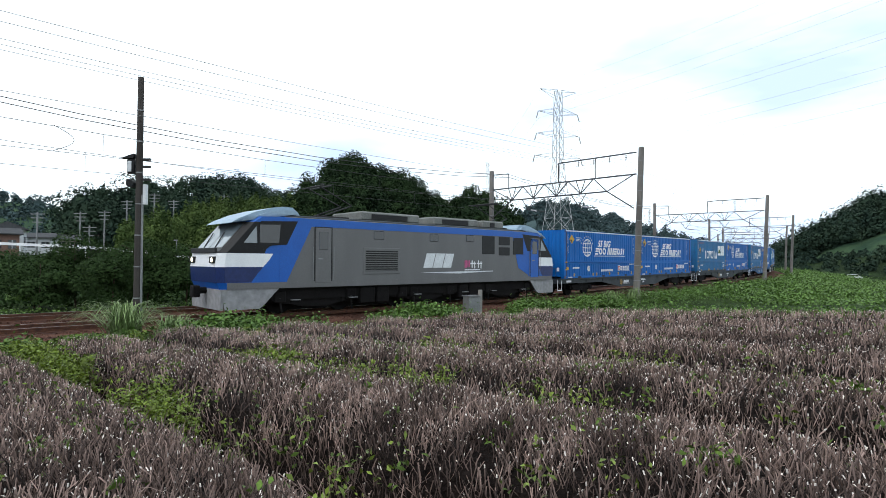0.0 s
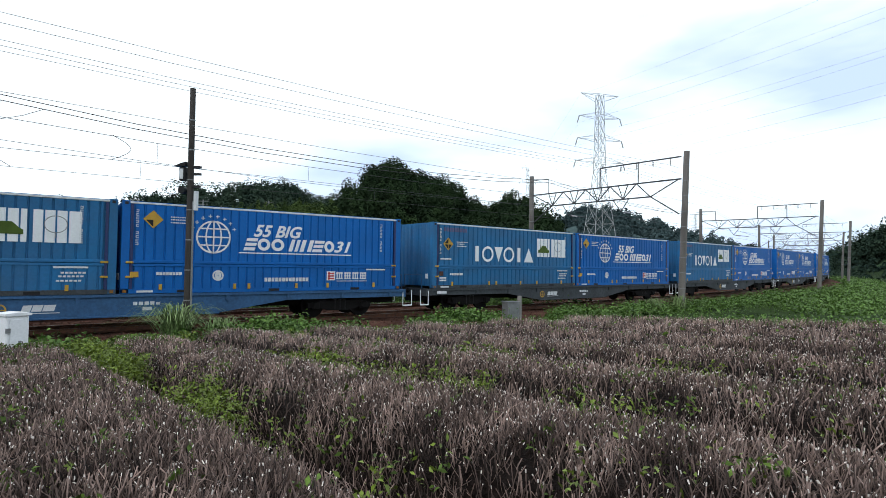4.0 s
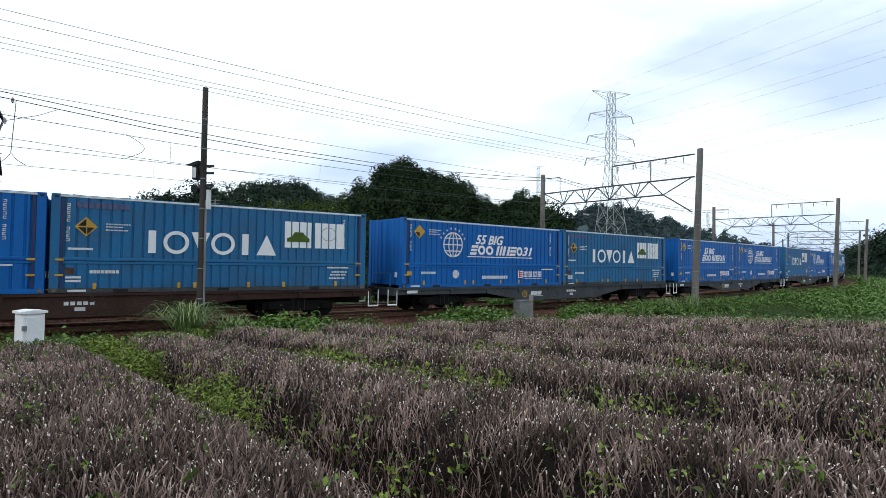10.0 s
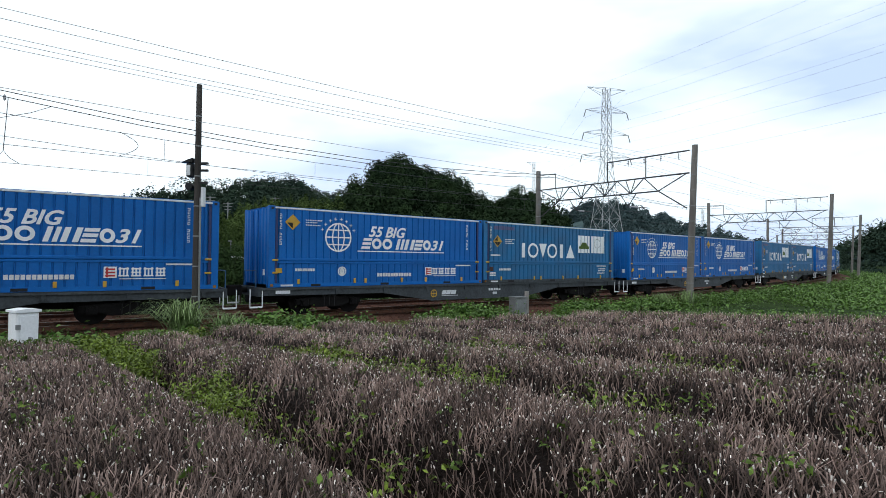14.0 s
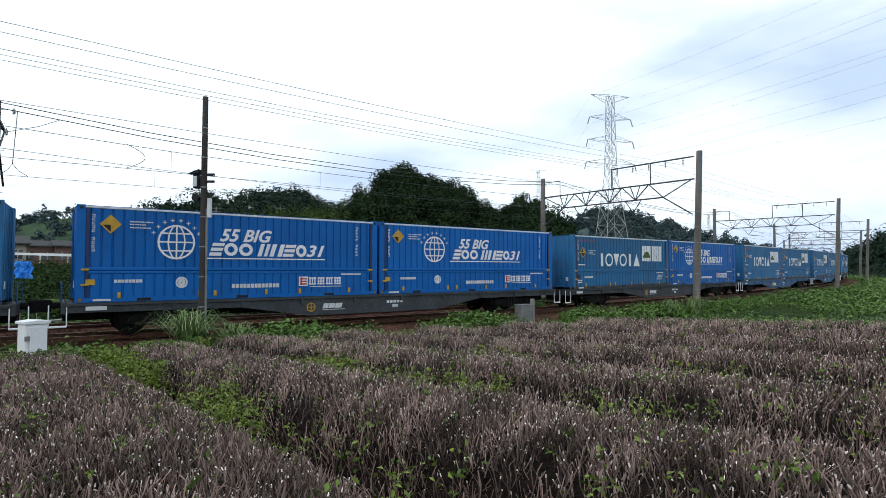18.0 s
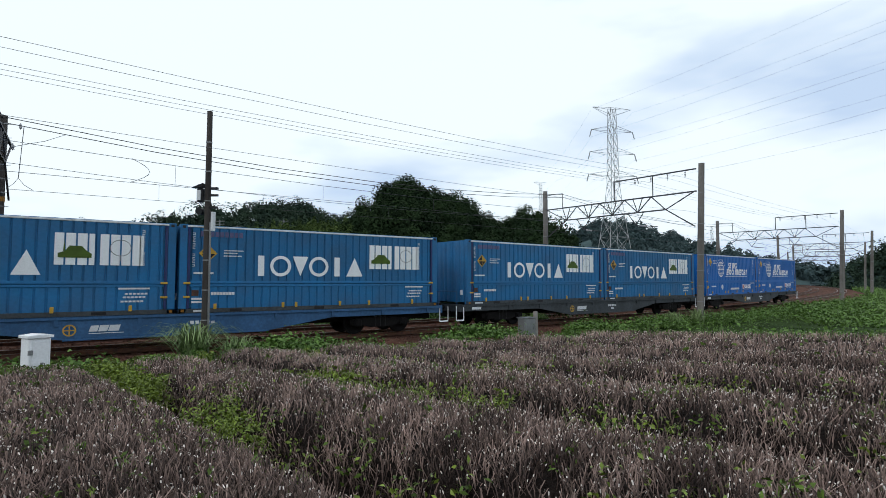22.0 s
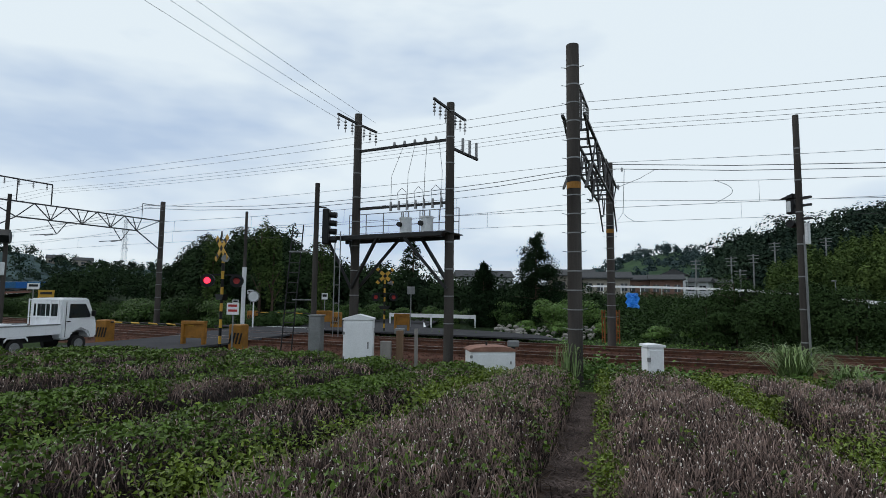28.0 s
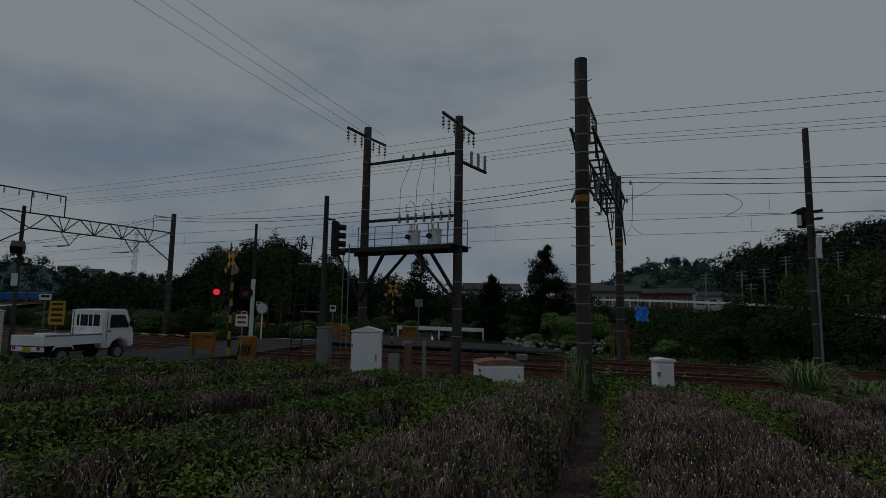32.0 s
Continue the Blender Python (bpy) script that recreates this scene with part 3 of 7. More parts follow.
            if shape == "bar":
                rect(bm, cx - w / 2, cx + w / 2, z0, z1, y)
            elif shape == "ring":
                ring(bm, cx, zm, w, 0.345, 0.105, y, n=28)
            elif shape == "up":
                plate(bm, [(cx - w * 0.8, z0), (cx + w * 0.8, z0), (cx, z1)], y)
            else:
                plate(bm, [(cx - w * 0.8, z1), (cx, z0), (cx + w * 0.8, z1)], y)
            part("lettering_shape", bm, "white", c)
        for x0, x1 in ((6.40, 7.33), (7.46, 8.44)):
            corr = bmesh.new()
            corrugated(corr, x0, x1, 1.42, 2.30, -CW - 0.009, -1, depth=0.02)
            p = part("picture_panel", corr, "white", c, "white picture panel")
            bm = bmesh.new()
            if x0 < 7:
                plate(bm, [(x0 + 0.08, 1.62), (x0 + 0.08, 1.74), (x0 + 0.24, 1.80), (x0 + 0.34, 1.95), (x0 + 0.62, 1.95), (x0 + 0.76, 1.80), (x0 + 0.86, 1.74), (x0 + 0.86, 1.62)], -CW - 0.016)
                plate(bm, [(x0 + 0.2, 1.8), (x0 + 0.22, 2.12), (x0 + 0.25, 1.8)], -CW - 0.016)
            else:
                ring(bm, x0 + 0.5, 1.92, 0.27, 0.24, 0.02, -CW - 0.013)
                rect(bm, x0 + 0.49, x0 + 0.51, 1.55, 1.72, -CW - 0.011)
            part("silhouette", bm, "leaf_tea" if x0 < 7 else "steel", p)
        bm = bmesh.new()
        for k in range(9):
            rect(bm, 0.58 + k * 0.145, 0.69 + k * 0.145, 2.36, 2.52, -CW - 0.004)
        part("faded_red_strip", bm, mat_faded, c, "faded red writing marks")
        part("white_bar", one(rect, 0.40, 0.98, 1.19, 1.25, y), "offwhite", c)
        bm = bmesh.new()
        for z, x0 in ((0.36, 8.0), (0.48, 8.05), (0.58, 8.1)):
            for k in range(6):
                rect(bm, x0 + k * 0.1, x0 + 0.075 + k * 0.1, z, z + 0.05, y)
        for z in (0.30, 0.40):
            rect(bm, 0.36, 0.72, z, z + 0.06, y)
        tagged(part("data_marking", bm, "offwhite", c), kind="stuff")
        part("rust_patch", one(rect, 0.36, 0.56, 0.52, 0.70, y), "rust", c)
    return c


mat_faded = mat("faded_red_strip", (0.10, 0.095, 0.20), 0.6, vary=0.3, scale=4)


def build_bogie(wg, x):
    b = empty("bogie", pose(x, 0, 0))
    b.parent = wg
    for sx in (-0.95, 0.95):
        for sy in (-0.565, 0.565):
            bm = bmesh.new()
            tube(bm, (sx, sy - 0.07, 0.43), (sx, sy + 0.07, 0.43), 0.43, n=20)
            tube(bm, (sx, sy - 0.1, 0.43), (sx, sy + 0.1, 0.43), 0.17, n=12)
            part("wheel", bm, "grime_shade", b)
        part("axle", one(tube, (sx, -0.9, 0.43), (sx, 0.9, 0.43), 0.08), "grime_shade", b)
    for sy in (-0.86, 0.86):
        bm = bmesh.new()
        prism(bm, [(-1.25, 0.36), (-1.25, 0.55), (-0.7, 0.62), (0.7, 0.62), (1.25, 0.55), (1.25, 0.36), (0.75, 0.36), (0.45, 0.26), (-0.45, 0.26), (-0.75, 0.36)], sy - 0.07, sy + 0.07)
        for sx in (-0.95, 0.95):
            box(bm, sx - 0.15, sx + 0.15, sy - 0.12, sy + 0.12, 0.3, 0.56, 0.02)
            tube(bm, (sx, sy - 0.17, 0.43), (sx, sy + 0.17, 0.43), 0.1, n=10)
        part("side_frame", bm, "grime_shade", b)
        bm = bmesh.new()
        for sx in (-0.2, 0, 0.2):
            tube(bm, (sx, sy, 0.28), (sx, sy, 0.66), 0.075, n=8)
        part("spring_nest", bm, "dark", b)
    part("bolster", one(box, -0.3, 0.3, -0.9, 0.9, 0.5, 0.8), "grime_shade", b)
    return b


def build_wagon(colour):
    lab = {"framegrey": "dark grey flat container wagon on two bogies", "framebrown": "brown flat container wagon on two bogies",
           "frameblue": "blue flat container wagon on two bogies"}[colour]
    w = empty("container_wagon", None, lab, "wagon", "wagons of the freight train")
    for sy in (-1, 1):
        bm = bmesh.new()
        prism(bm, [(0.55, 0.72), (0.55, 0.98), (19.85, 0.98), (19.85, 0.72), (15.2, 0.70), (12.9, 0.34), (7.5, 0.34), (5.2, 0.70)],
              min(sy * 1.10, sy * 1.18), max(sy * 1.10, sy * 1.18))
        sill = part("side_sill", bm, colour, w)
        bm = bmesh.new()
        ya, yb = min(sy * 1.16, sy * 1.235), max(sy * 1.16, sy * 1.235)
        box(bm, 0.55, 19.85, ya, yb, 0.90, 0.99, 0.01)
        box(bm, 7.4, 13.0, ya, yb, 0.33, 0.37)
        part("flange", bm, colour, sill)
        for k in range(10):
            x = 1.2 + k * 2.0
            part("bracket", one(box, x, x + 0.1, ya, yb, 0.74, 0.905), colour, sill)
    part("deck", one(box, 0.6, 19.8, -1.12, 1.12, 0.86, 0.97), colour, w)
    part("centre_beam", one(box, 0.5, 19.9, -0.3, 0.3, 0.45, 0.9), "grime_shade", w)
    for x in (6.0, 8.6, 11.8):
        part("brake_gear", one(box, x, x + 0.9, -1.05, 1.05, 0.45, 0.8, 0.03), "grime_shade", w)
    part("air_tank", one(tube, (9.8, -0.7, 0.6), (11.2, -0.7, 0.6), 0.2, n=12), "grime_shade", w)
    build_bogie(w, 3.1)
    build_bogie(w, 17.3)
    for x, sg in ((0.55, -1), (19.85, 1)):
        part("end_sill", one(box, min(x, x + sg * 0.1), max(x, x + sg * 0.1), -1.2, 1.2, 0.7, 1.0), colour, w)
        bm = bmesh.new()
        tube(bm, (x, 0, 0.88), (x + sg * 0.5, 0, 0.88), 0.09)
        box(bm, min(x + sg * 0.3, x + sg * 0.6), max(x + sg * 0.3, x + sg * 0.6), -0.15, 0.15, 0.7, 1.05, 0.03)
        part("coupler", bm, "grime_shade", w)
        for y in (-1.2, 1.2):
            bm = bmesh.new()
            xa, xb = x - sg * 0.02, x + sg * 0.38
            tube(bm, (xa, y, 0.95), (xa, y, 0.36), 0.016, n=6)
            tube(bm, (xb, y, 0.95), (xb, y, 0.36), 0.016, n=6)
            tube(bm, (xa, y, 0.36), (xb, y, 0.36), 0.03, n=6)
            part("step_rung", bm, "white", w, "white step")
        bm = bmesh.new()
        tube(bm, (x + sg * 0.1, -0.9, 1.0), (x + sg * 0.1, -0.9, 1.55), 0.018, n=6)
        tube(bm, (x + sg * 0.1, -0.9, 1.55), (x + sg * 0.1, 0.3, 1.55), 0.018, n=6)
        tube(bm, (x + sg * 0.1, 0.3, 1.0), (x + sg * 0.1, 0.3, 1.55), 0.018, n=6)
        part("handrail", bm, "frameblue", w)
    y = -1.19
    bm = bmesh.new()
    ring(bm, 7.55, 0.62, 0.16, 0.16, 0.035, y - 0.06)
    rect(bm, 7.41, 7.69, 0.605, 0.635, y - 0.06)
    rect(bm, 7.535, 7.565, 0.48, 0.76, y - 0.06)
    part("brake_wheel", bm, "yellow", w, "yellow hand-brake wheel")
    lettering_blocks(w, 8.0, 0.56, 0.17, [0.2, 0.22, 0.26], y, gap=0.02, slant=0.3, material="offwhite")
    bm = bmesh.new()
    rect(bm, 8.0, 8.85, 0.5, 0.52, y)
    for k in range(5):
        rect(bm, 10.6 + k * 0.15, 10.71 + k * 0.15, 0.66, 0.76, y)
    rect(bm, 10.85, 11.1, 0.5, 0.6, y)
    tagged(part("marking", bm, "offwhite", w, "pale marking bars"), kind="stuff")
    bm = bmesh.new()
    rect(bm, 1.0, 1.5, 0.78, 0.89, y - 0.05)
    part("data_plate", bm, "offwhite", w)
    return w


def build_loco():
    c = empty("locomotive", None, "blue and grey electric freight locomotive with white nose band", "locomotive")
    W = 1.40
    # body shell: grey middle and two raked cab ends
    bm = bmesh.new()
    box(bm, 2.2, 15.6, -W, W, 0.95, 3.42, 0.03)
    part("body_shell", bm, "locogrey", c)
    for end in (0, 1):
        fx = (lambda x: x) if not end else (lambda x: 17.8 - x)
        bm = bmesh.new()
        prof = [(0.14, 0.95), (0.03, 1.2), (0.0, 1.65), (0.06, 2.14), (0.2, 2.28), (0.98, 3.2), (1.25, 3.38), (2.25, 3.42), (2.25, 0.95)]
        n = len(prof)
        rings = []
        for y, k in ((-W, 0.22), (-W + 0.22, 0.0), (W - 0.22, 0.0), (W, 0.22)):
            rings.append([bm.verts.new((fx(x + (k if i < n - 2 else 0)), y, z)) for i, (x, z) in enumerate(prof)])
        for a, b in zip(rings, rings[1:]):
            for i in range(n):
                bm.faces.new((a[i], a[(i + 1) % n], b[(i + 1) % n], b[i]))
        bm.faces.new(rings[0])
        bm.faces.new(rings[-1])
        bmesh.ops.recalc_face_normals(bm, faces=bm.faces[:])
        cab = part("cab", bm, "locoblue", c)
        # windscreen, slightly proud of the raked face
        for y0, y1 in ((-1.12, -0.03), (0.03, 1.12)):
            bm = bmesh.new()
            q = [(0.25, 2.32), (0.95, 3.15)]
            vs = [bm.verts.new((fx(x - 0.03), y, z)) for (x, z) in q for y in (y0, y1)]
            bm.faces.new((vs[0], vs[1], vs[3], vs[2]))
            part("windscreen", bm, "windscreen", cab, "windscreen with a pale sky reflection in its colour")
        def wrap(levels, d):
            """A painted band round the nose; levels list (height, setback, end along the side)."""
            bm = bmesh.new()
            rows = []
            for z, x, e in levels:
                rows.append([bm.verts.new((fx(px), py, z)) for px, py in ((e, -W - d), (x + 0.22 - d, -W - d), (x - d, -W + 0.22 - d), (x - d, W - 0.22 + d), (x + 0.22 - d, W + d), (e, W + d))])
            for a, b in zip(rows, rows[1:]):
                for i in range(5):
                    bm.faces.new((a[i], a[i + 1], b[i + 1], b[i]))
            return bm

        part("nose_band", wrap([(1.68, 0.0, 1.5), (1.9, 0.03, 1.7), (2.13, 0.06, 1.85)], 0.012), "white", cab, "white nose band")
        part("nose_panel", wrap([(1.17, 0.035, 1.1), (1.45, 0.012, 1.3), (1.675, 0.0, 1.5)], 0.012), "navy", cab, "dark navy nose panel")
        part("screen_surround", wrap([(2.135, 0.06, 1.55), (2.28, 0.2, 1.6), (3.19, 0.975, 1.5)], 0.01), "black", cab, "black windscreen surround")
        for y0 in (-0.55, 0.5):
            part("wiper", one(beam, (fx(0.2), y0, 2.3), (fx(0.62), y0 + 0.3, 2.85), 0.025), "black", cab)
        for y in (-0.95, 0.95):
            bm = bmesh.new()
            box(bm, min(fx(-0.06), fx(0.1)), max(fx(-0.06), fx(0.1)), y - 0.2, y + 0.2, 1.80, 2.02, 0.02)
            hl = part("headlamp_box", bm, "dark", cab)
            bm = bmesh.new()
            tube(bm, (fx(-0.05), y - 0.07, 1.91), (fx(-0.075), y - 0.07, 1.91), 0.075, n=12)
            part("lamp_lens", bm, "headlamp" if not end else "insul", hl)
        bm = bmesh.new()
        box(bm, min(fx(-0.02), fx(0.06)), max(fx(-0.02), fx(0.06)), -1.15, 1.15, 2.14, 2.3, 0.01)
        part("wiper_apron", bm, "dark", cab)
        # side of the cab: window, white flash, dark surround
        y = -W - 0.008
        sq = lambda pts: [(fx(x), z) for x, z in pts]
        part("side_surround", one(plate, sq([(1.2, 2.3), (1.4, 3.22), (2.75, 3.28), (2.35, 2.45), (1.75, 2.4), (1.6, 2.28)]), y - 0.004), "black", cab)
        part("side_window", one(plate, sq([(1.36, 2.5), (1.36, 3.1), (2.1, 3.13), (2.05, 2.5)]), y - 0.012), "glass", cab)
        part("quarter_light", one(plate, sq([(0.82, 2.48), (1.24, 3.04), (1.28, 2.48)]), y - 0.012), "windscreen", cab)
        # cowl over the cab
        bm = bmesh.new()
        pf = sq([(0.5, 3.14), (0.75, 3.3), (1.3, 3.54), (1.9, 3.72), (2.3, 3.78), (2.65, 3.77), (2.85, 3.62), (3.0, 3.42), (1.05, 3.27)])
        prism(bm, pf, -1.3, 1.3)
        bmesh.ops.bevel(bm, geom=[e for e in bm.edges if abs(e.verts[0].co.y) > 1.2 and e.verts[0].co.y == e.verts[1].co.y], offset=0.12, segments=2, affect="EDGES")
        part("roof_cowl", bm, "lightblue", cab, "pale blue roof cowl")
        # plough and steps
        bm = bmesh.new()
        prism(bm, sq([(0.25, 0.28), (0.12, 0.95), (2.1, 0.95), (1.9, 0.75), (1.55, 0.38), (1.4, 0.28)]), -1.38, -1.3)
        prism(bm, sq([(0.25, 0.28), (0.12, 0.95), (2.1, 0.95), (1.9, 0.75), (1.55, 0.38), (1.4, 0.28)]), 1.3, 1.38)
        box(bm, min(fx(0.12), fx(0.2)), max(fx(0.12), fx(0.2)), -1.36, 1.36, 0.28, 0.95)
        part("skirt", bm, "skirtgrey", c, "pale grey skirt")
        bm = bmesh.new()
        tube(bm, (fx(-0.25), 0, 0.88), (fx(0.3), 0, 0.88), 0.11)
        box(bm, min(fx(-0.35), fx(-0.1)), max(fx(-0.35), fx(-0.1)), -0.16, 0.16, 0.66, 1.05, 0.03)
        part("coupler", bm, "grime_shade", c)
    y = -W - 0.006
    # blue bands
    part("blue_band", one(plate, [(2.2, 3.12), (2.2, 3.40), (15.6, 3.40), (15.6, 3.12)], y), "locoblue", c)
    part("blue_flash", one(plate, [(2.1, 1.05), (2.3, 1.05), (3.3, 3.13), (2.1, 3.13)], y), "locoblue", c)
    part("blue_flash", one(plate, [(15.6, 1.2), (15.6, 3.13), (14.3, 3.13), (14.75, 1.6)], y), "locoblue", c)
    part("sill_band", one(plate, [(0.3, 0.95), (17.5, 0.95), (17.5, 1.16), (0.3, 1.16)], y - 0.004), "locogrey", c)
    for x in (3.45, 15.7):
        bm = bmesh.new()
        box(bm, x, x + 0.66, y - 0.02, y + 0.02, 1.1, 3.1, 0.02)
        d = part("cab_door", bm, "locogrey" if x < 5 else "locoblue", c)
        part("door_seam", one(box, x - 0.035, x + 0.695, y - 0.008, y + 0.01, 1.08, 3.13), "dark", d)
        for xx in (x - 0.1, x + 0.74):
            part("grab_rail", one(tube, (xx, y - 0.05, 1.2), (xx, y - 0.05, 2.4), 0.015, n=6), "steel", d)
        part("door_window", one(box, x + 0.14, x + 0.52, y - 0.03, y, 2.3, 2.95, 0.01), "glass", d)
        part("handle", one(box, x + 0.1, x + 0.3, y - 0.05, y, 1.95, 2.0), "steel", d)
    for x0, x1, z0, z1 in ((6.0, 6.5, 2.75, 3.08), (8.9, 9.4, 2.75, 3.08), (11.1, 11.6, 2.8, 3.1)):
        part("window", one(box, x0, x1, y - 0.012, y + 0.02, z0, z1, 0.02), "glass", c)
    for x0, x1, z0, z1 in ((12.15, 13.0, 2.25, 3.1), (13.3, 14.1, 2.7, 3.1), (13.3, 14.1, 2.2, 2.6), (14.35, 15.15, 2.25, 3.1)):
        part("louvre_window", one(box, x0, x1, y - 0.012, y + 0.02, z0, z1, 0.02), "dark", c)
    bm = bmesh.new()
    box(bm, 5.5, 7.3, y - 0.014, y + 0.02, 1.38, 2.42, 0.02)
    gr = part("grille", bm, "locogrey", c)
    part("grille_back", one(box, 5.62, 7.18, y - 0.02, y, 1.5, 2.3), "black", gr)
    for k in range(9):
        z = 1.52 + k * 0.087
        part("slat", one(box, 5.62, 7.18, y - 0.035, y - 0.012, z, z + 0.035), "locogrey", gr)
    lettering_blocks(c, 8.55, 1.62, 0.62, [0.5, 0.52, 0.5], y - 0.004, gap=0.04, slant=0.3, material="offwhite")
    bm = bmesh.new()
    plate(bm, [(8.4, 1.42), (10.6, 1.36), (12.9, 1.44), (12.9, 1.47), (10.4, 1.45)], y - 0.004)
    part("white_swoosh", bm, "offwhite", c, "white stripe")
    bm = bmesh.new()
    for k in range(4):
        rect(bm, 11.0 + k * 0.09, 11.05 + k * 0.09, 1.6 + 0.02 * k, 1.95, y - 0.004)
    part("pink_mark", bm, mat("pink_paint", (0.55, 0.1, 0.25), 0.5), c, "pink mark")
    bm = bmesh.new()
    for k in range(2):
        rect(bm, 11.45 + k * 0.42, 11.5 + k * 0.42, 1.6, 1.95, y - 0.004)
        rect(bm, 11.36 + k * 0.42, 11.72 + k * 0.42, 1.78, 1.84, y - 0.004)
        rect(bm, 11.62 + k * 0.42, 11.67 + k * 0.42, 1.58, 1.9, y - 0.004)
    rect(bm, 11.0, 12.0, 1.5, 1.54, y - 0.004)
    part("white_mark", bm, "white", c, "white marks")
    # roof gear
    part("roof", one(box, 2.2, 15.6, -1.25, 1.25, 3.38, 3.5, 0.04), "framegrey", c)
    for x0, x1 in ((5.6, 8.6), (9.4, 12.2), (12.5, 14.0)):
        bm = bmesh.new()
        box(bm, x0, x1, -1.1, 1.1, 3.5, 3.86, 0.06)
        rb = part("roof_box", bm, "roofgrey", c)
        part("intake", one(box, x0 + 0.5, x1 - 0.7, -1.13, 1.13, 3.56, 3.76), "black", rb)
    for x in (4.6, 14.0):
        pg = part("pantograph", one(box, x - 0.7, x + 0.7, -0.7, 0.7, 3.52, 3.6), "dark", c, "raised pantograph")
        for yy in (-0.5, 0.5):
            part("lower_arm", one(tube, (x - 0.4, yy, 3.58), (x + 1.0, yy * 0.8, 4.1), 0.03, n=6), "dark", pg)
            part("upper_arm", one(tube, (x + 1.0, yy * 0.8, 4.1), (x - 0.5, yy * 0.9, 4.75), 0.025, n=6), "dark", pg)
        for k in (0.5, 0.2):
            part("collector_strip", one(tube, (x - k, -0.85, 4.75), (x - k, 0.85, 4.75), 0.033, n=6), "dark", pg)
    # underframe
    part("underframe", one(box, 1.9, 15.9, -1.15, 1.15, 0.52, 0.96), "grime_shade", c)
    part("transom", one(box, 1.9, 15.9, -0.25, 0.25, 0.2, 0.6), "black", c)
    for x0, x1 in ((5.5, 6.2), (6.3, 6.9), (10.8, 11.4), (11.5, 12.2)):
        part("equipment_case", one(box, x0, x1, -1.25, 1.25, 0.26, 0.9, 0.04), "grime_shade", c)
    for k, x in enumerate((2.0, 4.9, 7.4, 8.0, 10.1, 12.6, 15.5)):
        part("sand_box", one(box, x, x + 0.45, -1.22, -0.95, 0.42, 0.86, 0.04), "grime_shade", c)
        part("pipe", one(tube, (x + 0.2, -1.2, 0.6), (x + 0.35, -1.05, 0.08), 0.035, n=6), "dark", c)
    for x in (2.6, 5.0, 8.2, 11.0, 12.9, 15.1):
        part("step_iron", one(box, x, x + 0.34, -1.34, -1.2, 0.5, 0.53), "steel", c)
    # added plate, not a locomotive part: it blocks light under the body
    part("shade_plate", one(box, 2.0, 15.8, -0.6, 0.6, 0.12, 0.5), "grime_shade", c)
    for bx in (3.7, 8.9, 14.1):
        b = empty("bogie", pose(bx, 0, 0))
        b.parent = c
        for sx in (-1.25, 1.25):
            for sy in (-0.565, 0.565):
                bm = bmesh.new()
                tube(bm, (sx, sy - 0.07, 0.56), (sx, sy + 0.07, 0.56), 0.56, n=24)
                tube(bm, (sx, sy - 0.12, 0.56), (sx, sy + 0.12, 0.56), 0.2, n=12)
                part("wheel", bm, "grime_shade", b)
        for sy in (-0.98, 0.98):
            bm = bmesh.new()
            prism(bm, [(-1.9, 0.45), (-1.8, 0.7), (-0.6, 0.84), (0.6, 0.84), (1.8, 0.7), (1.9, 0.45), (1.0, 0.36), (0.5, 0.24), (-0.5, 0.24), (-1.0, 0.36)], sy - 0.08, sy + 0.08)
            for sx in (-1.25, 1.25):
                box(bm, sx - 0.2, sx + 0.2, sy - 0.14, sy + 0.14, 0.36, 0.72, 0.03)
            part("bogie_frame", bm, "grime_shade", b)
    return c


# what stands on the twenty wagons, front container first
LOADS = ["EE", "TE", "TE", "TE", "TE", "EE", "EE", "ET", "ET", "EE", "TE", "ET", "EE", "TT", "EE", "TE", "TT", "TT", "TT", "EE"]
FRAMES = {2: "frameblue", 7: "framebrown", 16: "frameblue", 17: "frameblue"}

protos = {k: build_container(k) for k in "ET"}
wprotos = {k: build_wagon(k) for k in ("framegrey", "framebrown", "frameblue")}
TRAIN = []           # (thing, distance of its origin behind the locomotive's front)
used = set()


def take(pool, key):
    if key in used:
        return copy_thing(pool[key], Matrix())
    used.add(key)
    return pool[key]


TRAIN.append((build_loco(), 0.0, 8.9, 0.0))
for i, load in enumerate(LOADS):
    back = 18.05 + 20.4 * i
    TRAIN.append((take(wprotos, FRAMES.get(i, "framegrey")), back, 10.2, 0.0))
    TRAIN.append((take(protos, load[0]), back, 10.2, 0.74))
    TRAIN.append((take(protos, load[1]), back, 10.2, 10.25))

# ---- overhead line: poles, gantries, wires ----
def sweep_tube(bm, pts, r, n=4):
    """One unbroken round wire through the points."""
    pts = [Vector(p) for p in pts]
    rings = []
    for i, p in enumerate(pts):
        d = (pts[min(i + 1, len(pts) - 1)] - pts[max(i - 1, 0)]).normalized()
        side = d.cross(Vector((0, 0, 1)))
        side = side.normalized() if side.length > 1e-4 else Vector((1, 0, 0))
        up = side.cross(d)
        rings.append([bm.verts.new(p + (side * math.cos(6.2832 * k / n) + up * math.sin(6.2832 * k / n)) * r) for k in range(n)])
    for a, b in zip(rings, rings[1:]):
        for k in range(n):
            bm.faces.new((a[k], a[(k + 1) % n], b[(k + 1) % n], b[k]))


def insulator_string(bm, p, length=0.55, r=0.055, n=8):
    """A hanging string of porcelain sheds."""
    k = max(3, int(length / 0.13))
    tube(bm, p, (p[0], p[1], p[2] - length), 0.014, n=5)
    for i in range(k):
        z = p[2] - length * (0.2 + 0.65 * i / k)
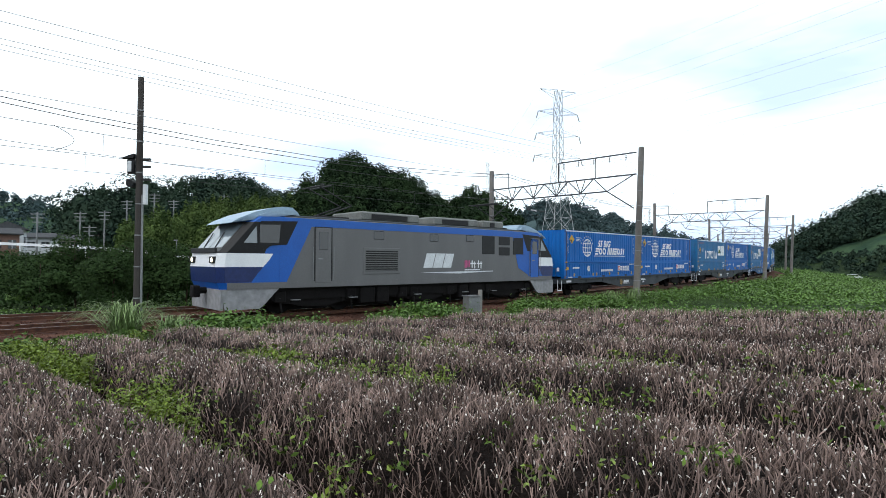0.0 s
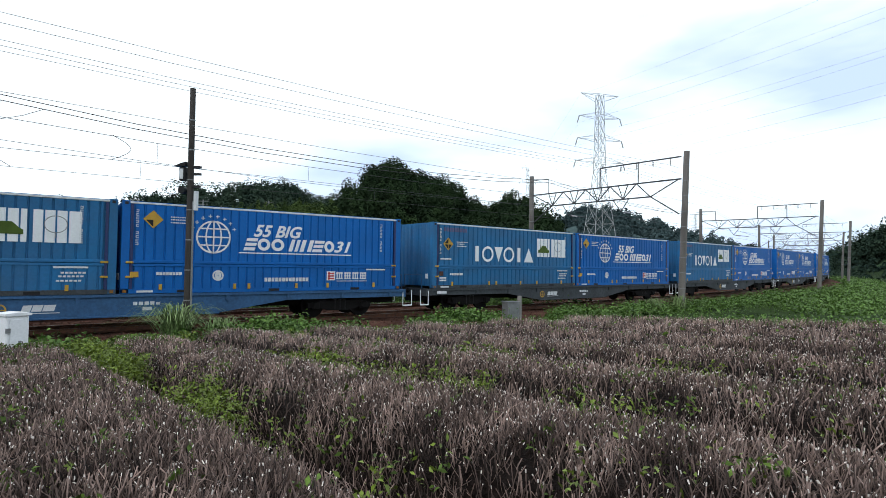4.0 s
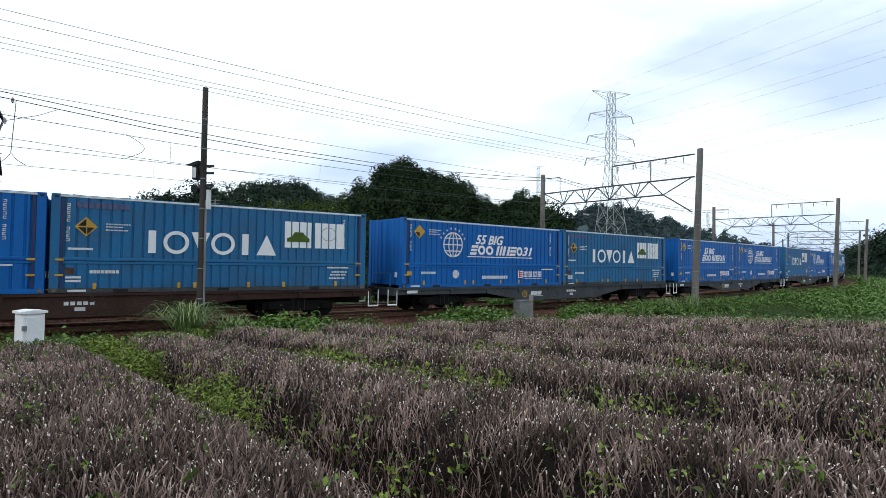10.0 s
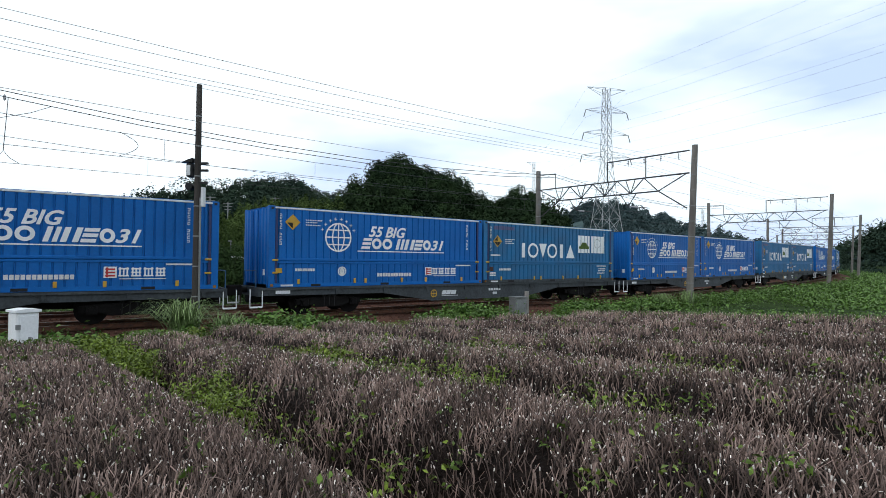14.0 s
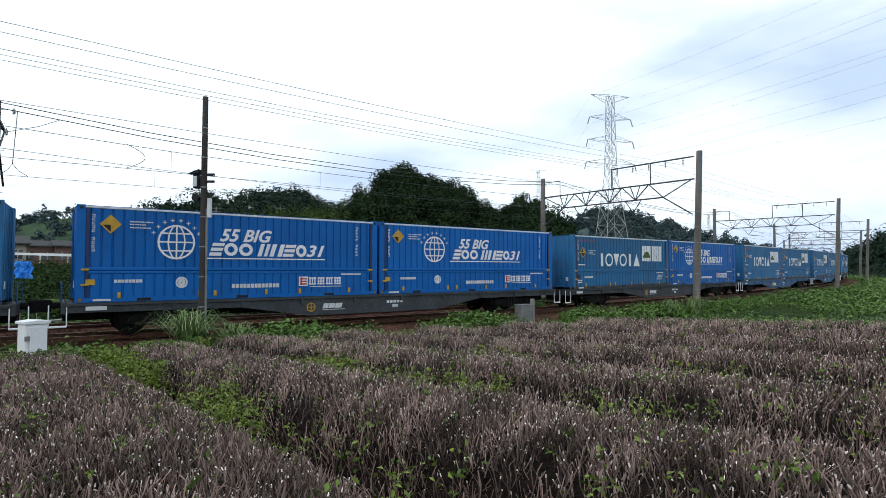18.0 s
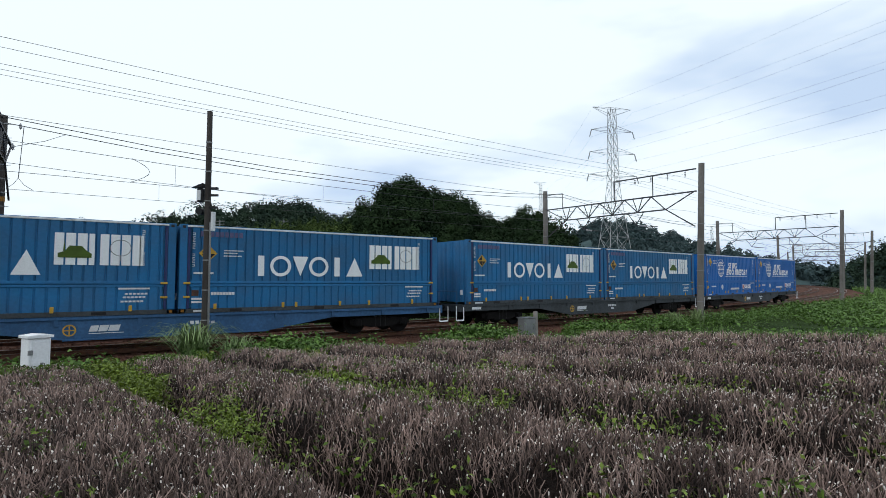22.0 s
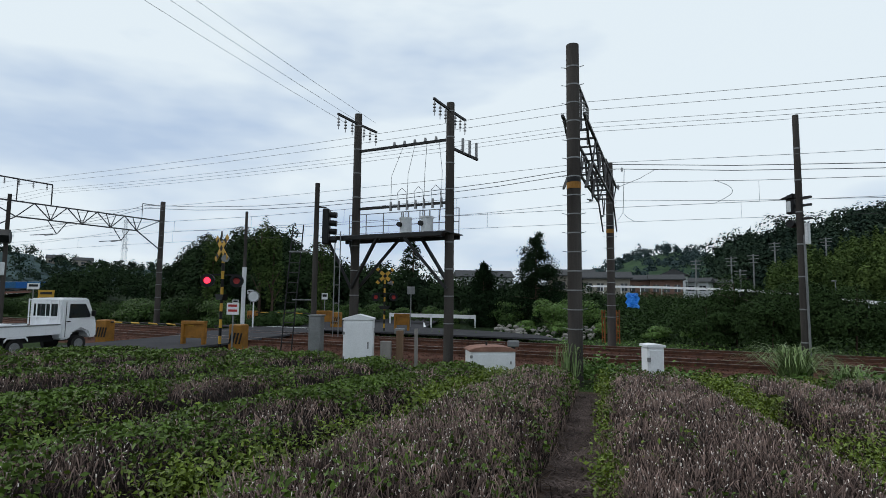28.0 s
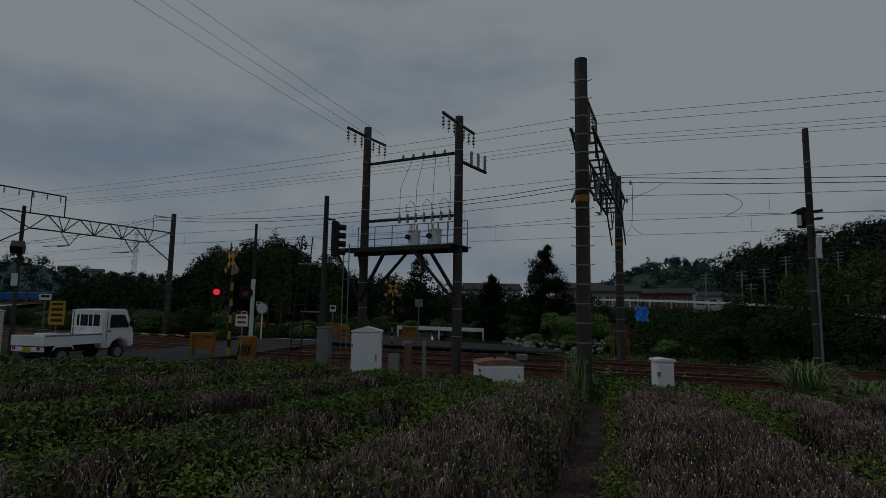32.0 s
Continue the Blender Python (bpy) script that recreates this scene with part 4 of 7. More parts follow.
        tube(bm, (p[0], p[1], z), (p[0], p[1], z - 0.05), r * 0.6, r, n=n)


def concrete_pole(name, p, top, r0, r1, label, bands=True, rungs=False, group="", lean=0.0, lean_dir=(0, 0), shaft="pole"):
    """A spun-concrete pole with steel bands and step bolts."""
    o = empty(name, Matrix.Translation(p), label, "pole", group)
    h = top - p[2]
    bm = bmesh.new()
    n = 16
    zs = [-0.4 + (h + 0.4) * k / 6 for k in range(7)]
    rings = []
    for z in zs:
        r = r0 + (r1 - r0) * max(z, 0) / h
        off = (lean_dir[0] * lean * z, lean_dir[1] * lean * z)
        rings.append([bm.verts.new((off[0] + r * math.cos(6.2832 * i / n), off[1] + r * math.sin(6.2832 * i / n), z)) for i in range(n)])
    for a, b in zip(rings, rings[1:]):
        for i in range(n):
            bm.faces.new((a[i], a[(i + 1) % n], b[(i + 1) % n], b[i]))
    bm.faces.new(rings[-1])
    part("shaft", bm, shaft, o, smooth=False)
    rng = random.Random(int(p[0] * 10))
    if bands:
        k = 0
        z = 1.2
        while z < h - 0.3:
            bm = bmesh.new()
            r = r0 + (r1 - r0) * z / h
            tube(bm, (lean_dir[0] * lean * z, lean_dir[1] * lean * z, z), (lean_dir[0] * lean * z, lean_dir[1] * lean * z, z + 0.035), r + 0.008, n=16)
            part("band", bm, "steel", o)
            if rungs:
                for sg in (-1, 1):
                    part("step_bolt", one(tube, (UX * sg * r, UY * sg * r, z + 0.02), (UX * sg * (r + 0.13), UY * sg * (r + 0.13), z + 0.05), 0.01, n=5), "steel", o)
            z += 0.52 if rungs else 0.85
            k += 1
    if rungs:
        part("tape_band", one(tube, (0, 0, 5.04), (0, 0, 5.22), r0 + (r1 - r0) * 5.1 / h + 0.01, n=16), "orange", o, "faded orange tape band")
        part("tape_band", one(tube, (0, 0, 5.24), (0, 0, 5.36), r0 + (r1 - r0) * 5.3 / h + 0.01, n=16), "black", o, "black tape band")
    return o


def gantry(s, near_off, far_off, top_n, top_f, chord=6.95, deep=0.85, heavy=False, frame_len=4.6, ground=-0.35, lean=0.0):
    pn, pf = track(s, near_off, ground), track(s, far_off, ground)
    zr = rise(s)
    d = (pn - pf).normalized()
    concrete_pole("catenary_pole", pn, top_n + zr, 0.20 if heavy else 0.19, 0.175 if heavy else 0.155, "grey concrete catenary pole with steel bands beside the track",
                  True, heavy, "catenary poles", lean, (d.x, d.y), "pole_lit" if s < 10 else "pole")
    concrete_pole("catenary_pole", pf, top_f + zr, 0.19, 0.155, "grey concrete catenary pole with steel bands beyond the track", True, heavy, "catenary poles", shaft="pole_lit" if s < 10 else "pole")
    g = empty("catenary_gantry", Matrix.Translation(track(s, 2, 0)), "dark steel lattice gantry spanning the two tracks", "gantry", "catenary gantries")
    base = track(s, 2, 0)
    L = (pn - pf).length

    def at(k, z, side=0.0):
        """k from the near pole to the far one."""
        p = pn.lerp(pf, k)
        t = Vector((d.y, -d.x, 0)) * side
        return Vector((p.x, p.y, z + zr)) + t - base

    w = 0.075
    planes = (-0.3, 0.3) if heavy else (0.0,)
    lowz = chord - deep
    n = 8
    for side in planes:
        part("top_chord", one(beam, at(0, chord, side), at(1, chord, side), w), "truss", g)
        part("bottom_chord", one(beam, at(0.17, lowz, side), at(0.83, lowz, side), w), "truss", g)
        for k in range(n):
            a, b = 0.17 + 0.66 * k / n, 0.17 + 0.66 * (k + 1) / n
            p, q = (at(a, lowz, side), at(b, chord, side)) if k % 2 == 0 else (at(a, chord, side), at(b, lowz, side))
            part("lattice_bar", one(beam, p, q, 0.05), "truss", g)
            if k % 2:
                part("lattice_bar", one(beam, at(b, lowz, side), at(b + 0.03, chord, side), 0.04), "truss", g)
                part("lattice_bar", one(beam, at(b, lowz, side), at(b - 0.03, chord, side), 0.04), "truss", g)
        for a, b in ((0.17, 0.012), (0.83, 0.988)):
            part("knee_brace", one(beam, at(a, lowz, side), at(b, lowz - 1.1, side), 0.06), "truss", g)
            part("knee_brace", one(beam, at(a, lowz, side), at(b, chord, side), 0.05), "truss", g)
    if heavy:
        for k in range(11):
            a = 0.05 + 0.09 * k
            part("cross_bar", one(beam, at(a, chord, -0.3), at(a, chord, 0.3), 0.06), "truss", g)
            if 0.17 < a < 0.83:
                part("cross_bar", one(beam, at(a, lowz, -0.3), at(a, lowz, 0.3), 0.06), "truss", g)
    # frame for the feeders above the near half
    fl = frame_len / L
    zt = chord + 1.25
    for a, z0, b, z1, ww in ((0, zt, fl, zt - 0.02, 0.07), (fl, chord, fl, zt, 0.06), (fl * 0.5, chord, fl * 0.5, zt, 0.05)):
        part("feeder_frame", one(beam, at(a, z0), at(b, z1), ww), "truss", g)
    for k in range(5):
        bm = bmesh.new()
        insulator_string(bm, at(fl * (0.12 + 0.2 * k), zt - 0.02), 0.42)
        part("insulator", bm, "insul", g)
    part("feeder_frame", one(beam, at(1, zt - 0.2), at(0.86, zt - 0.25), 0.045), "truss", g)
    part("feeder_frame", one(beam, at(0.86, zt - 0.25), at(0.86, chord), 0.04), "truss", g)
    # drop arms that hold the contact wires
    for off in (0.0, 3.8):
        k = (off - near_off) / (far_off - near_off)
        bm = bmesh.new()
        beam(bm, at(k - 0.05, lowz), at(k, lowz - 0.75), 0.04)
        beam(bm, at(k + 0.05, lowz), at(k, lowz - 0.75), 0.04)
        tube(bm, at(k, lowz - 0.75), at(k - 0.13, lowz - 0.95), 0.022, n=6)
        part("registration_arm", bm, "truss", g)
        bm = bmesh.new()
        tube(bm, at(k - 0.02, lowz - 0.78), at(k - 0.06, lowz - 0.86), 0.05, n=8)
        part("insulator", bm, "insul", g)
    return g


GANTRIES = [(-122, -3.7, 7.0), (-91.5, -3.7, 7.0), (-61, -3.7, 7.0), (-30.6, -3.6, 7.1), (0.4, -3.74, 7.0), (30.95, -4.3, 6.6), (61.5, -3.9, 6.6), (91, -3.9, 6.6), (122, -3.9, 6.6)]
for s, a, b in GANTRIES:
    if s == 30.95:
        gantry(s, a, b, 9.05, 8.2, chord=7.05, deep=0.95, heavy=True, frame_len=3.2, ground=-0.1)
    else:
        gantry(s, a, b, 8.45, 8.3, frame_len=5.2 if s < 60 else 3.5, lean=0.035 if s < 10 else 0.0)


def wire(pts_off, z, sag, name="overhead_wire", s_list=None, r=0.011, label="dark overhead wire along the railway", steps=6, material="wire"):
    """A wire hung from gantry to gantry, sagging between."""
    bm = bmesh.new()
    pts = []
    ss = s_list or [g[0] for g in GANTRIES]
    for a, b in zip(ss, ss[1:]):
        for k in range(steps):
            t = k / steps
            pts.append(track(a + (b - a) * t, pts_off, z - sag * 4 * t * (1 - t)))
    pts.append(track(ss[-1], pts_off, z))
    sweep_tube(bm, pts, r)
    ob = link_bm(name, bm, material)
    tagged(ob, label, "wire", "overhead wires")


for off in (-3.1, -2.35, -1.0, -0.5, 0.0):
    wire(off, 7.8, 0.33, label="thin grey feeder wire hung from insulators above the railway", r=0.0065, material="wiregrey")
for off in (0.0, 3.8):
    wire(off, 5.97, 0.45, label="catenary messenger wire above the track", r=0.008)
    wire(off, 5.06, 0.03, label="copper contact wire above the track", r=0.007)
for off, z in ((5.4, 7.88), (5.42, 7.68)):
    wire(off, z, 0.8, label="thick dark feeder wire beyond the tracks", r=0.015)
wire(-3.2, 5.9, 0.3, label="thin signal cable along the poles", r=0.006, material="wiregrey")


def droppers():
    i = 0
    for a, b in zip([g[0] for g in GANTRIES][2:7], [g[0] for g in GANTRIES][3:8]):
        for k in range(1, 6):
            t = k / 6
            for off in (0.0, 3.8):
                p = track(a + (b - a) * t, off, 5.97 - 0.45 * 4 * t * (1 - t))
                q = track(a + (b - a) * t, off, 5.06)
                bm = bmesh.new()
                tube(bm, p, q, 0.005, n=4, cap=False)
                ob = link_bm("dropper_wire", bm, "wire")
                tagged(ob, "thin dropper between messenger and contact wire", "wire", "dropper wires")


droppers()


# signal pole beside the near track
def signal_pole():
    p = Vector((-7.95, 14.8, -0.35))
    o = concrete_pole("signal_pole", p, 6.88, 0.1, 0.075, "slim grey concrete pole with a shielded lamp and cable box", True, False)
    bm = bmesh.new()
    box(bm, -0.29, -0.11, -0.12, 0.08, 4.58, 4.98, 0.03)
    prism(bm, [(-0.44, 5.0), (-0.1, 5.12), (-0.1, 5.0)], -0.13, 0.09)
    part("lamp_hood", bm, "black", o, "black lamp hood")
    part("lamp_face", one(box, -0.26, -0.15, -0.135, -0.12, 4.63, 4.92, 0.01), "offwhite", o)
    bm = bmesh.new()
    tube(bm, (-0.2, -0.12, 4.32), (-0.2, 0.06, 4.32), 0.105, n=14)
    part("round_lamp", bm, "black", o)
    bm = bmesh.new()
    for z in (4.4, 4.75, 4.95):
        box(bm, 0.08, 0.3, -0.04, 0.04, z, z + 0.06)
    beam(bm, (0.1, 0, 4.5), (-0.3, 0, 5.1), 0.04)
    part("bracket", bm, "dark", o)
    part("cable_box", one(box, 0.13, 0.22, -0.06, 0.06, 3.75, 4.3, 0.01), "offwhite", o, "pale cable box")
    part("cable_duct", one(tube, (0.13, -0.03, 0), (0.11, -0.03, 4.0), 0.03), "steel", o)


signal_pole()


# transformer platform on two poles
def transformer_platform():
    a, b = Vector((-14.96, 8.16, -0.1)), Vector((-17.96, 6.1, -0.1))
    pr = concrete_pole("platform_pole", a, 8.2, 0.16, 0.13, "dark concrete pole carrying the transformer platform", True, False, "platform poles")
    pl = concrete_pole("platform_pole", b, 8.35, 0.16, 0.13, "dark concrete pole carrying the transformer platform", True, False, "platform poles")
    o = empty("transformer_platform", Matrix.Translation((a + b) / 2), "dark steel platform with railing and two grey transformers between poles", "platform")
    c = (a + b) / 2
    e = (a - b).normalized()
    n = Vector((e.y, -e.x, 0))
    hw = (a - b).length / 2

    def q(k, side, z):
        """k metres from the middle towards the right-hand pole."""
        return e * k + n * side + Vector((0, 0, z - c.z))

    zp = 3.88
    for side in (-0.65, 0.65):
        part("edge_beam", one(beam, q(-hw - 0.9, side, zp), q(hw + 0.05, side, zp), 0.08, 0.12), "dark", o)
        for k in (-1, 1):
            part("brace", one(beam, q(k * hw, side * 0.3, 2.2), q(k * (hw - 1.35), side, zp), 0.09), "dark", o)
            if k < 0:
                part("brace", one(beam, q(k * hw, side * 0.3, 2.2), q(k * (hw + 0.7), side, zp), 0.09), "dark", o)
    for k in range(12):
        x = -hw - 0.85 + k * (2 * hw + 0.85) / 11
        part("deck_plank", one(beam, q(x, -0.65, zp + 0.075), q(x, 0.65, zp + 0.075), 0.36, 0.03), "truss", o)
    for side in (-0.7,):
        for k in range(7):
            x = -hw - 0.8 + k * (2 * hw + 0.8) / 6
            part("rail_post", one(tube, q(x, side, zp), q(x, side, zp + 1.0), 0.018, n=6), "steel", o)
        for z in (0.55, 1.0):
            part("railing", one(tube, q(-hw - 0.8, side, zp + z), q(hw, side, zp + z), 0.015, n=6), "steel", o)
    for x in (0.2, 1.0):
        bm = bmesh.new()
        tube(bm, q(x, 0, zp + 0.09), q(x, 0, zp + 0.6), 0.2, n=16)
        tube(bm, q(x, 0, zp + 0.6), q(x, 0, zp + 0.66), 0.22, n=16)
        tr = part("transformer", bm, "offwhite", o, "pale grey round transformer")
        for side in (-1, 1):
            part("terminal_box", one(tube, q(x - 0.1, side * 0.18, zp + 0.42), q(x - 0.1, side * 0.3, zp + 0.42), 0.085, n=8), "dark", tr)
        for dx in (-0.1, 0.1):
            part("bushing", one(tube, q(x + dx, 0, zp + 0.64), q(x + dx, 0, zp + 0.85), 0.03, n=6), "insul", tr)
    part("cross_arm", one(beam, q(-hw, 0, 7.0), q(hw + 0.1, 0, 7.0), 0.08), "dark", o)
    part("cross_arm", one(beam, q(-hw, 0, 4.95), q(hw + 0.1, 0, 4.95), 0.08), "dark", o)
    for k in range(7):
        x = -0.4 + k * 0.32
        bm = bmesh.new()
        tube(bm, q(x, 0, 4.82), q(x, 0, 5.12), 0.055, 0.04, n=8)
        part("cut_out", bm, "insul", o)
        bm = bmesh.new()
        if k % 2 == 0:
            sweep_tube(bm, [q(x, 0, 5.1), q(x + 0.03, 0.02, 6.0), q(x * 0.7 + 0.35, 0, 7.0)], 0.008)
        else:
            sweep_tube(bm, [q(x - 0.02, 0, 5.08), q(x - 0.06, 0, 5.4), q(x + 0.1, 0, 5.56), q(x + 0.27, 0, 5.42), q(x + 0.3, 0, 5.1), q(x + 0.24, -0.05, 4.4)], 0.01)
        part("lead", bm, "wire", o)
    for x in (-0.3, 0.1, 0.5, 0.9, 1.3):
        part("insulator", one(tube, q(x, 0, 7.04), q(x, 0, 7.16), 0.06, 0.04, n=8), "insul", o)
    for base, z in ((-hw, 8.0), (hw, 7.95)):
        for side, l in ((-1, 1.15), (1, 1.15)):
            part("arm", one(beam, q(base, 0, z), q(base, side * l, z + 0.02), 0.07), "dark", o)
            for k in range(3):
                bm = bmesh.new()
                insulator_string(bm, q(base, side * (0.35 + 0.38 * k), z), 0.5)
                part("insulator", bm, "insul", o)
    part("arm", one(beam, q(hw, -0.2, 6.75), q(hw + 0.3, -1.5, 6.65), 0.08), "dark", o)
    for k in range(3):
        bm = bmesh.new()
        tube(bm, q(hw + 0.12 + 0.09 * k, -0.7 - 0.35 * k, 6.7), q(hw + 0.12 + 0.09 * k, -0.7 - 0.35 * k, 7.2), 0.05, n=8)
        part("arrester", bm, "insul", o)
    return o


transformer_platform()


def cable(a, b, sag, r=0.008, label="thin overhead power cable", group="power cables", steps=10):
    bm = bmesh.new()
    a, b = Vector(a), Vector(b)
    pts = []
    for k in range(steps + 1):
        t = k / steps
        p = a.lerp(b, t)
        p.z -= sag * 4 * t * (1 - t)
        pts.append(p)
    sweep_tube(bm, pts, r)
    tagged(link_bm("power_cable", bm, "wiregrey"), label, "cable", group)


# three cables that climb from the platform's poles over the field
for k in range(3):
    cable((-17.3 + k * 0.25, 5.4 + k * 0.45, 7.75), (-6.0 + k * 0.8, -18.0 + k * 0.5, 14.0), 0.5, r=0.006)
# high-voltage pylons in the valley behind
def pylon(p, h, label, k=1.0):
    o = empty("pylon", Matrix.Translation(p), label, "pylon", "pylons")
    base, waist, top = 4.2 * k, 1.15 * k, 0.75 * k

    def hw(z):
        t = z / h
        return base + (waist - base) * min(t / 0.55, 1) ** 0.8 if t < 0.55 else waist + (top - waist) * (t - 0.55) / 0.45

    yaw = Matrix.Rotation(radians(20), 3, "Z")
    levels = [0, 0.13, 0.25, 0.36, 0.46, 0.55, 0.62, 0.69, 0.76, 0.83, 0.9, 1.0]
    cs = [(-1, -1), (1, -1), (1, 1), (-1, 1)]
    P = lambda c, z: yaw @ Vector((c[0] * hw(z), c[1] * hw(z), z))
    w = 0.115 * k
    for c in cs:
        bm = bmesh.new()
        sweep_tube(bm, [P(c, a * h) for a in levels], w * 0.6)
        part("leg", bm, "pylonsteel", o)
    for i in range(4):
        c, e = cs[i], cs[(i + 1) % 4]
        for a, b in zip(levels, levels[1:]):
            part("brace", one(beam, P(c, a * h), P(e, b * h), w * 0.6), "pylonsteel", o)
            part("brace", one(beam, P(e, a * h), P(c, b * h), w * 0.6), "pylonsteel", o)
            part("brace", one(beam, P(c, b * h), P(e, b * h), w * 0.5), "pylonsteel", o)
    for t, l in ((1.0, 5.6 * k), (0.86, 6.0 * k), (0.73, 6.5 * k), (0.60, 7.0 * k)):
        z = t * h
        for sg in (-1, 1):
            tip = yaw @ Vector((sg * l, 0, z + (0.4 if t < 0.95 else 0.0)))
            bm = bmesh.new()
            for sy in (-1, 1):
                beam(bm, yaw @ Vector((sg * hw(z), sy * hw(z), z)), tip, w * 0.7)
                beam(bm, yaw @ Vector((sg * hw(z), sy * hw(z), z + (1.5 if t < 0.95 else -1.9))), tip, w * 0.6)
            arm = part("arm", bm, "pylonsteel", o)
            if t < 0.95:
                part("insulator_string", one(tube, tip, tip + Vector((0.5 * sg, 0, -1.9)), 0.13 * k, n=6), "insul", arm)
    return o


pylon(Vector((29.8, 146, 2)), 45.5, "grey lattice steel high-voltage pylon standing in the valley")
pylon(Vector((24.5, 329, -1)), 62, "distant pale lattice pylon beyond the wooded hill", 0.8)
pylon(Vector((-430, -14, 2)), 50, "distant pale lattice pylon behind the trees", 0.9)
pylon(Vector((138.4, 375, 2)), 36, "far pale lattice pylon on the ridge beyond the line", 0.7)
for sg in (-1, 1):
    for z in (27.8, 33.8, 39.6, 46.8):
        cable((29.8 + sg * 6 * 0.94, 146 + sg * 6 * 0.34, z), (150 + sg * 6, -40 + sg * 5, z + 22), 7, r=0.014, label="high-voltage conductor strung from the pylon", group="high-voltage conductors", steps=16)
        cable((29.8 + sg * 6 * 0.94, 146 + sg * 6 * 0.34, z), (24.5 + sg * 5, 329, z + 14), 4, r=0.014, label="high-voltage conductor strung from the pylon", group="high-voltage conductors", steps=10)


def jumper_loop(s, off, z0, z1, out, label):
    """A slack jumper bowed between two wires of the line."""
    bm = bmesh.new()
    sweep_tube(bm, [track(s + out * math.sin(math.pi * k / 8), off, z0 + (z1 - z0) * k / 8) for k in range(9)], 0.008)
    tagged(link_bm("jumper_wire", bm, "wire"), label, "wire", "jumper wires")


jumper_loop(27.1, 0.0, 5.8, 5.06, -0.5, "slack jumper loop between messenger and contact wire")


def feeder_drop(s):
    """Tap from the thick feeders down to the far track's contact wire, forked at its foot."""
    bm = bmesh.new()
    sweep_tube(bm, [track(s, 5.4, 7.6), track(s, 4.8, 6.6), track(s, 4.1, 5.5)], 0.012)
    for k in (-0.45, 0.3):
        sweep_tube(bm, [track(s, 4.1, 5.5), track(s + k * 0.4, 3.9, 5.25), track(s + k, 3.8, 5.07)], 0.009)
    o = empty("feeder_tap", Matrix.Identity(4), "dark tap wire dropping from the feeders to the contact wire", "wire")
    part("tap_wire", bm, "wire", o)
    for off, z in ((5.4, 7.6), (3.0, 6.35)):
        bm = bmesh.new()
        insulator_string(bm, track(s + 0.1, off, z + 0.12), 0.24)
        part("insulator", bm, "insul", o)
    bm = bmesh.new()
    sweep_tube(bm, [track(s - 1.3, 5.4, 7.5), track(s - 0.7, 4.4, 6.95), track(s + 0.1, 3.0, 6.35)], 0.009)
    part("tail_wire", bm, "wire", o)


feeder_drop(30.2)

# ---- level crossing, roads, lineside boxes ----
def strip(name, pts, z, material, label, category, kind="structure"):
    """A flat slab over a (u, v) outline."""
    bm = bmesh.new()
    lo = [bm.verts.new((*uv(u, v), z - 0.08)) for u, v in pts]
    hi = [bm.verts.new((*uv(u, v), z)) for u, v in pts]
    bm.faces.new(hi)
    n = len(pts)
    for i in range(n):
        bm.faces.new((lo[i], lo[(i + 1) % n], hi[(i + 1) % n], hi[i]))
    bmesh.ops.recalc_face_normals(bm, faces=bm.faces[:])
    return tagged(link_bm(name, bm, material), label, category, kind=kind)


strip("road_near", [(-19.4, -30), (-14.6, -30), (-14.6, 19.3), (-19.4, 20.05)], 0.0, "asphalt", "grey asphalt lane leading to the level crossing", "road")
strip("crossing_deck", [(-19.4, 20.1), (-14.8, 19.35), (-15.6, 28.6), (-21.6, 29.6)], -0.012, "asphalt", "worn asphalt crossing deck between the rails", "road")
strip("road_far", [(-24, 29.7), (-15.6, 28.65), (-6, 27.4), (-2.2, 27.0), (-3.0, 29.0), (-5.5, 31.2), (-11, 33.5), (-14, 47), (-21, 49), (-21, 36)], -0.02, "asphalt", "grey asphalt road beyond the railway", "road")
for k, (u0, v0, u1, v1) in enumerate([(-22.5, 30.4, -16, 29.4), (-20.6, 36, -20.6, 46), (-13.2, 40, -11.2, 34)]):
    bm = bmesh.new()
    a, b = Vector((*uv(u0, v0), -0.012)), Vector((*uv(u1, v1), -0.012))
    beam(bm, a, b, 0.14, 0.008)
    tagged(link_bm("road_line", bm, "white"), "worn white road line on asphalt", "road line", "road lines", "structure")


def at(u, v, z=0.0, turn=0.0):
    """A pose on the plan; turn 0: local x along u."""
    return pose(*uv(u, v), z, 0, 0, YAW_U + turn)


def striped_post(parent, h, r, x=0.0, y=0.0, n=9, z0=0.0):
    for k in range(n):
        bm = bmesh.new()
        tube(bm, (x, y, z0 + h * k / n), (x, y, z0 + h * (k + 1) / n), r, n=10)
        part("stripe", bm, "yellow" if k % 2 else "black", parent)


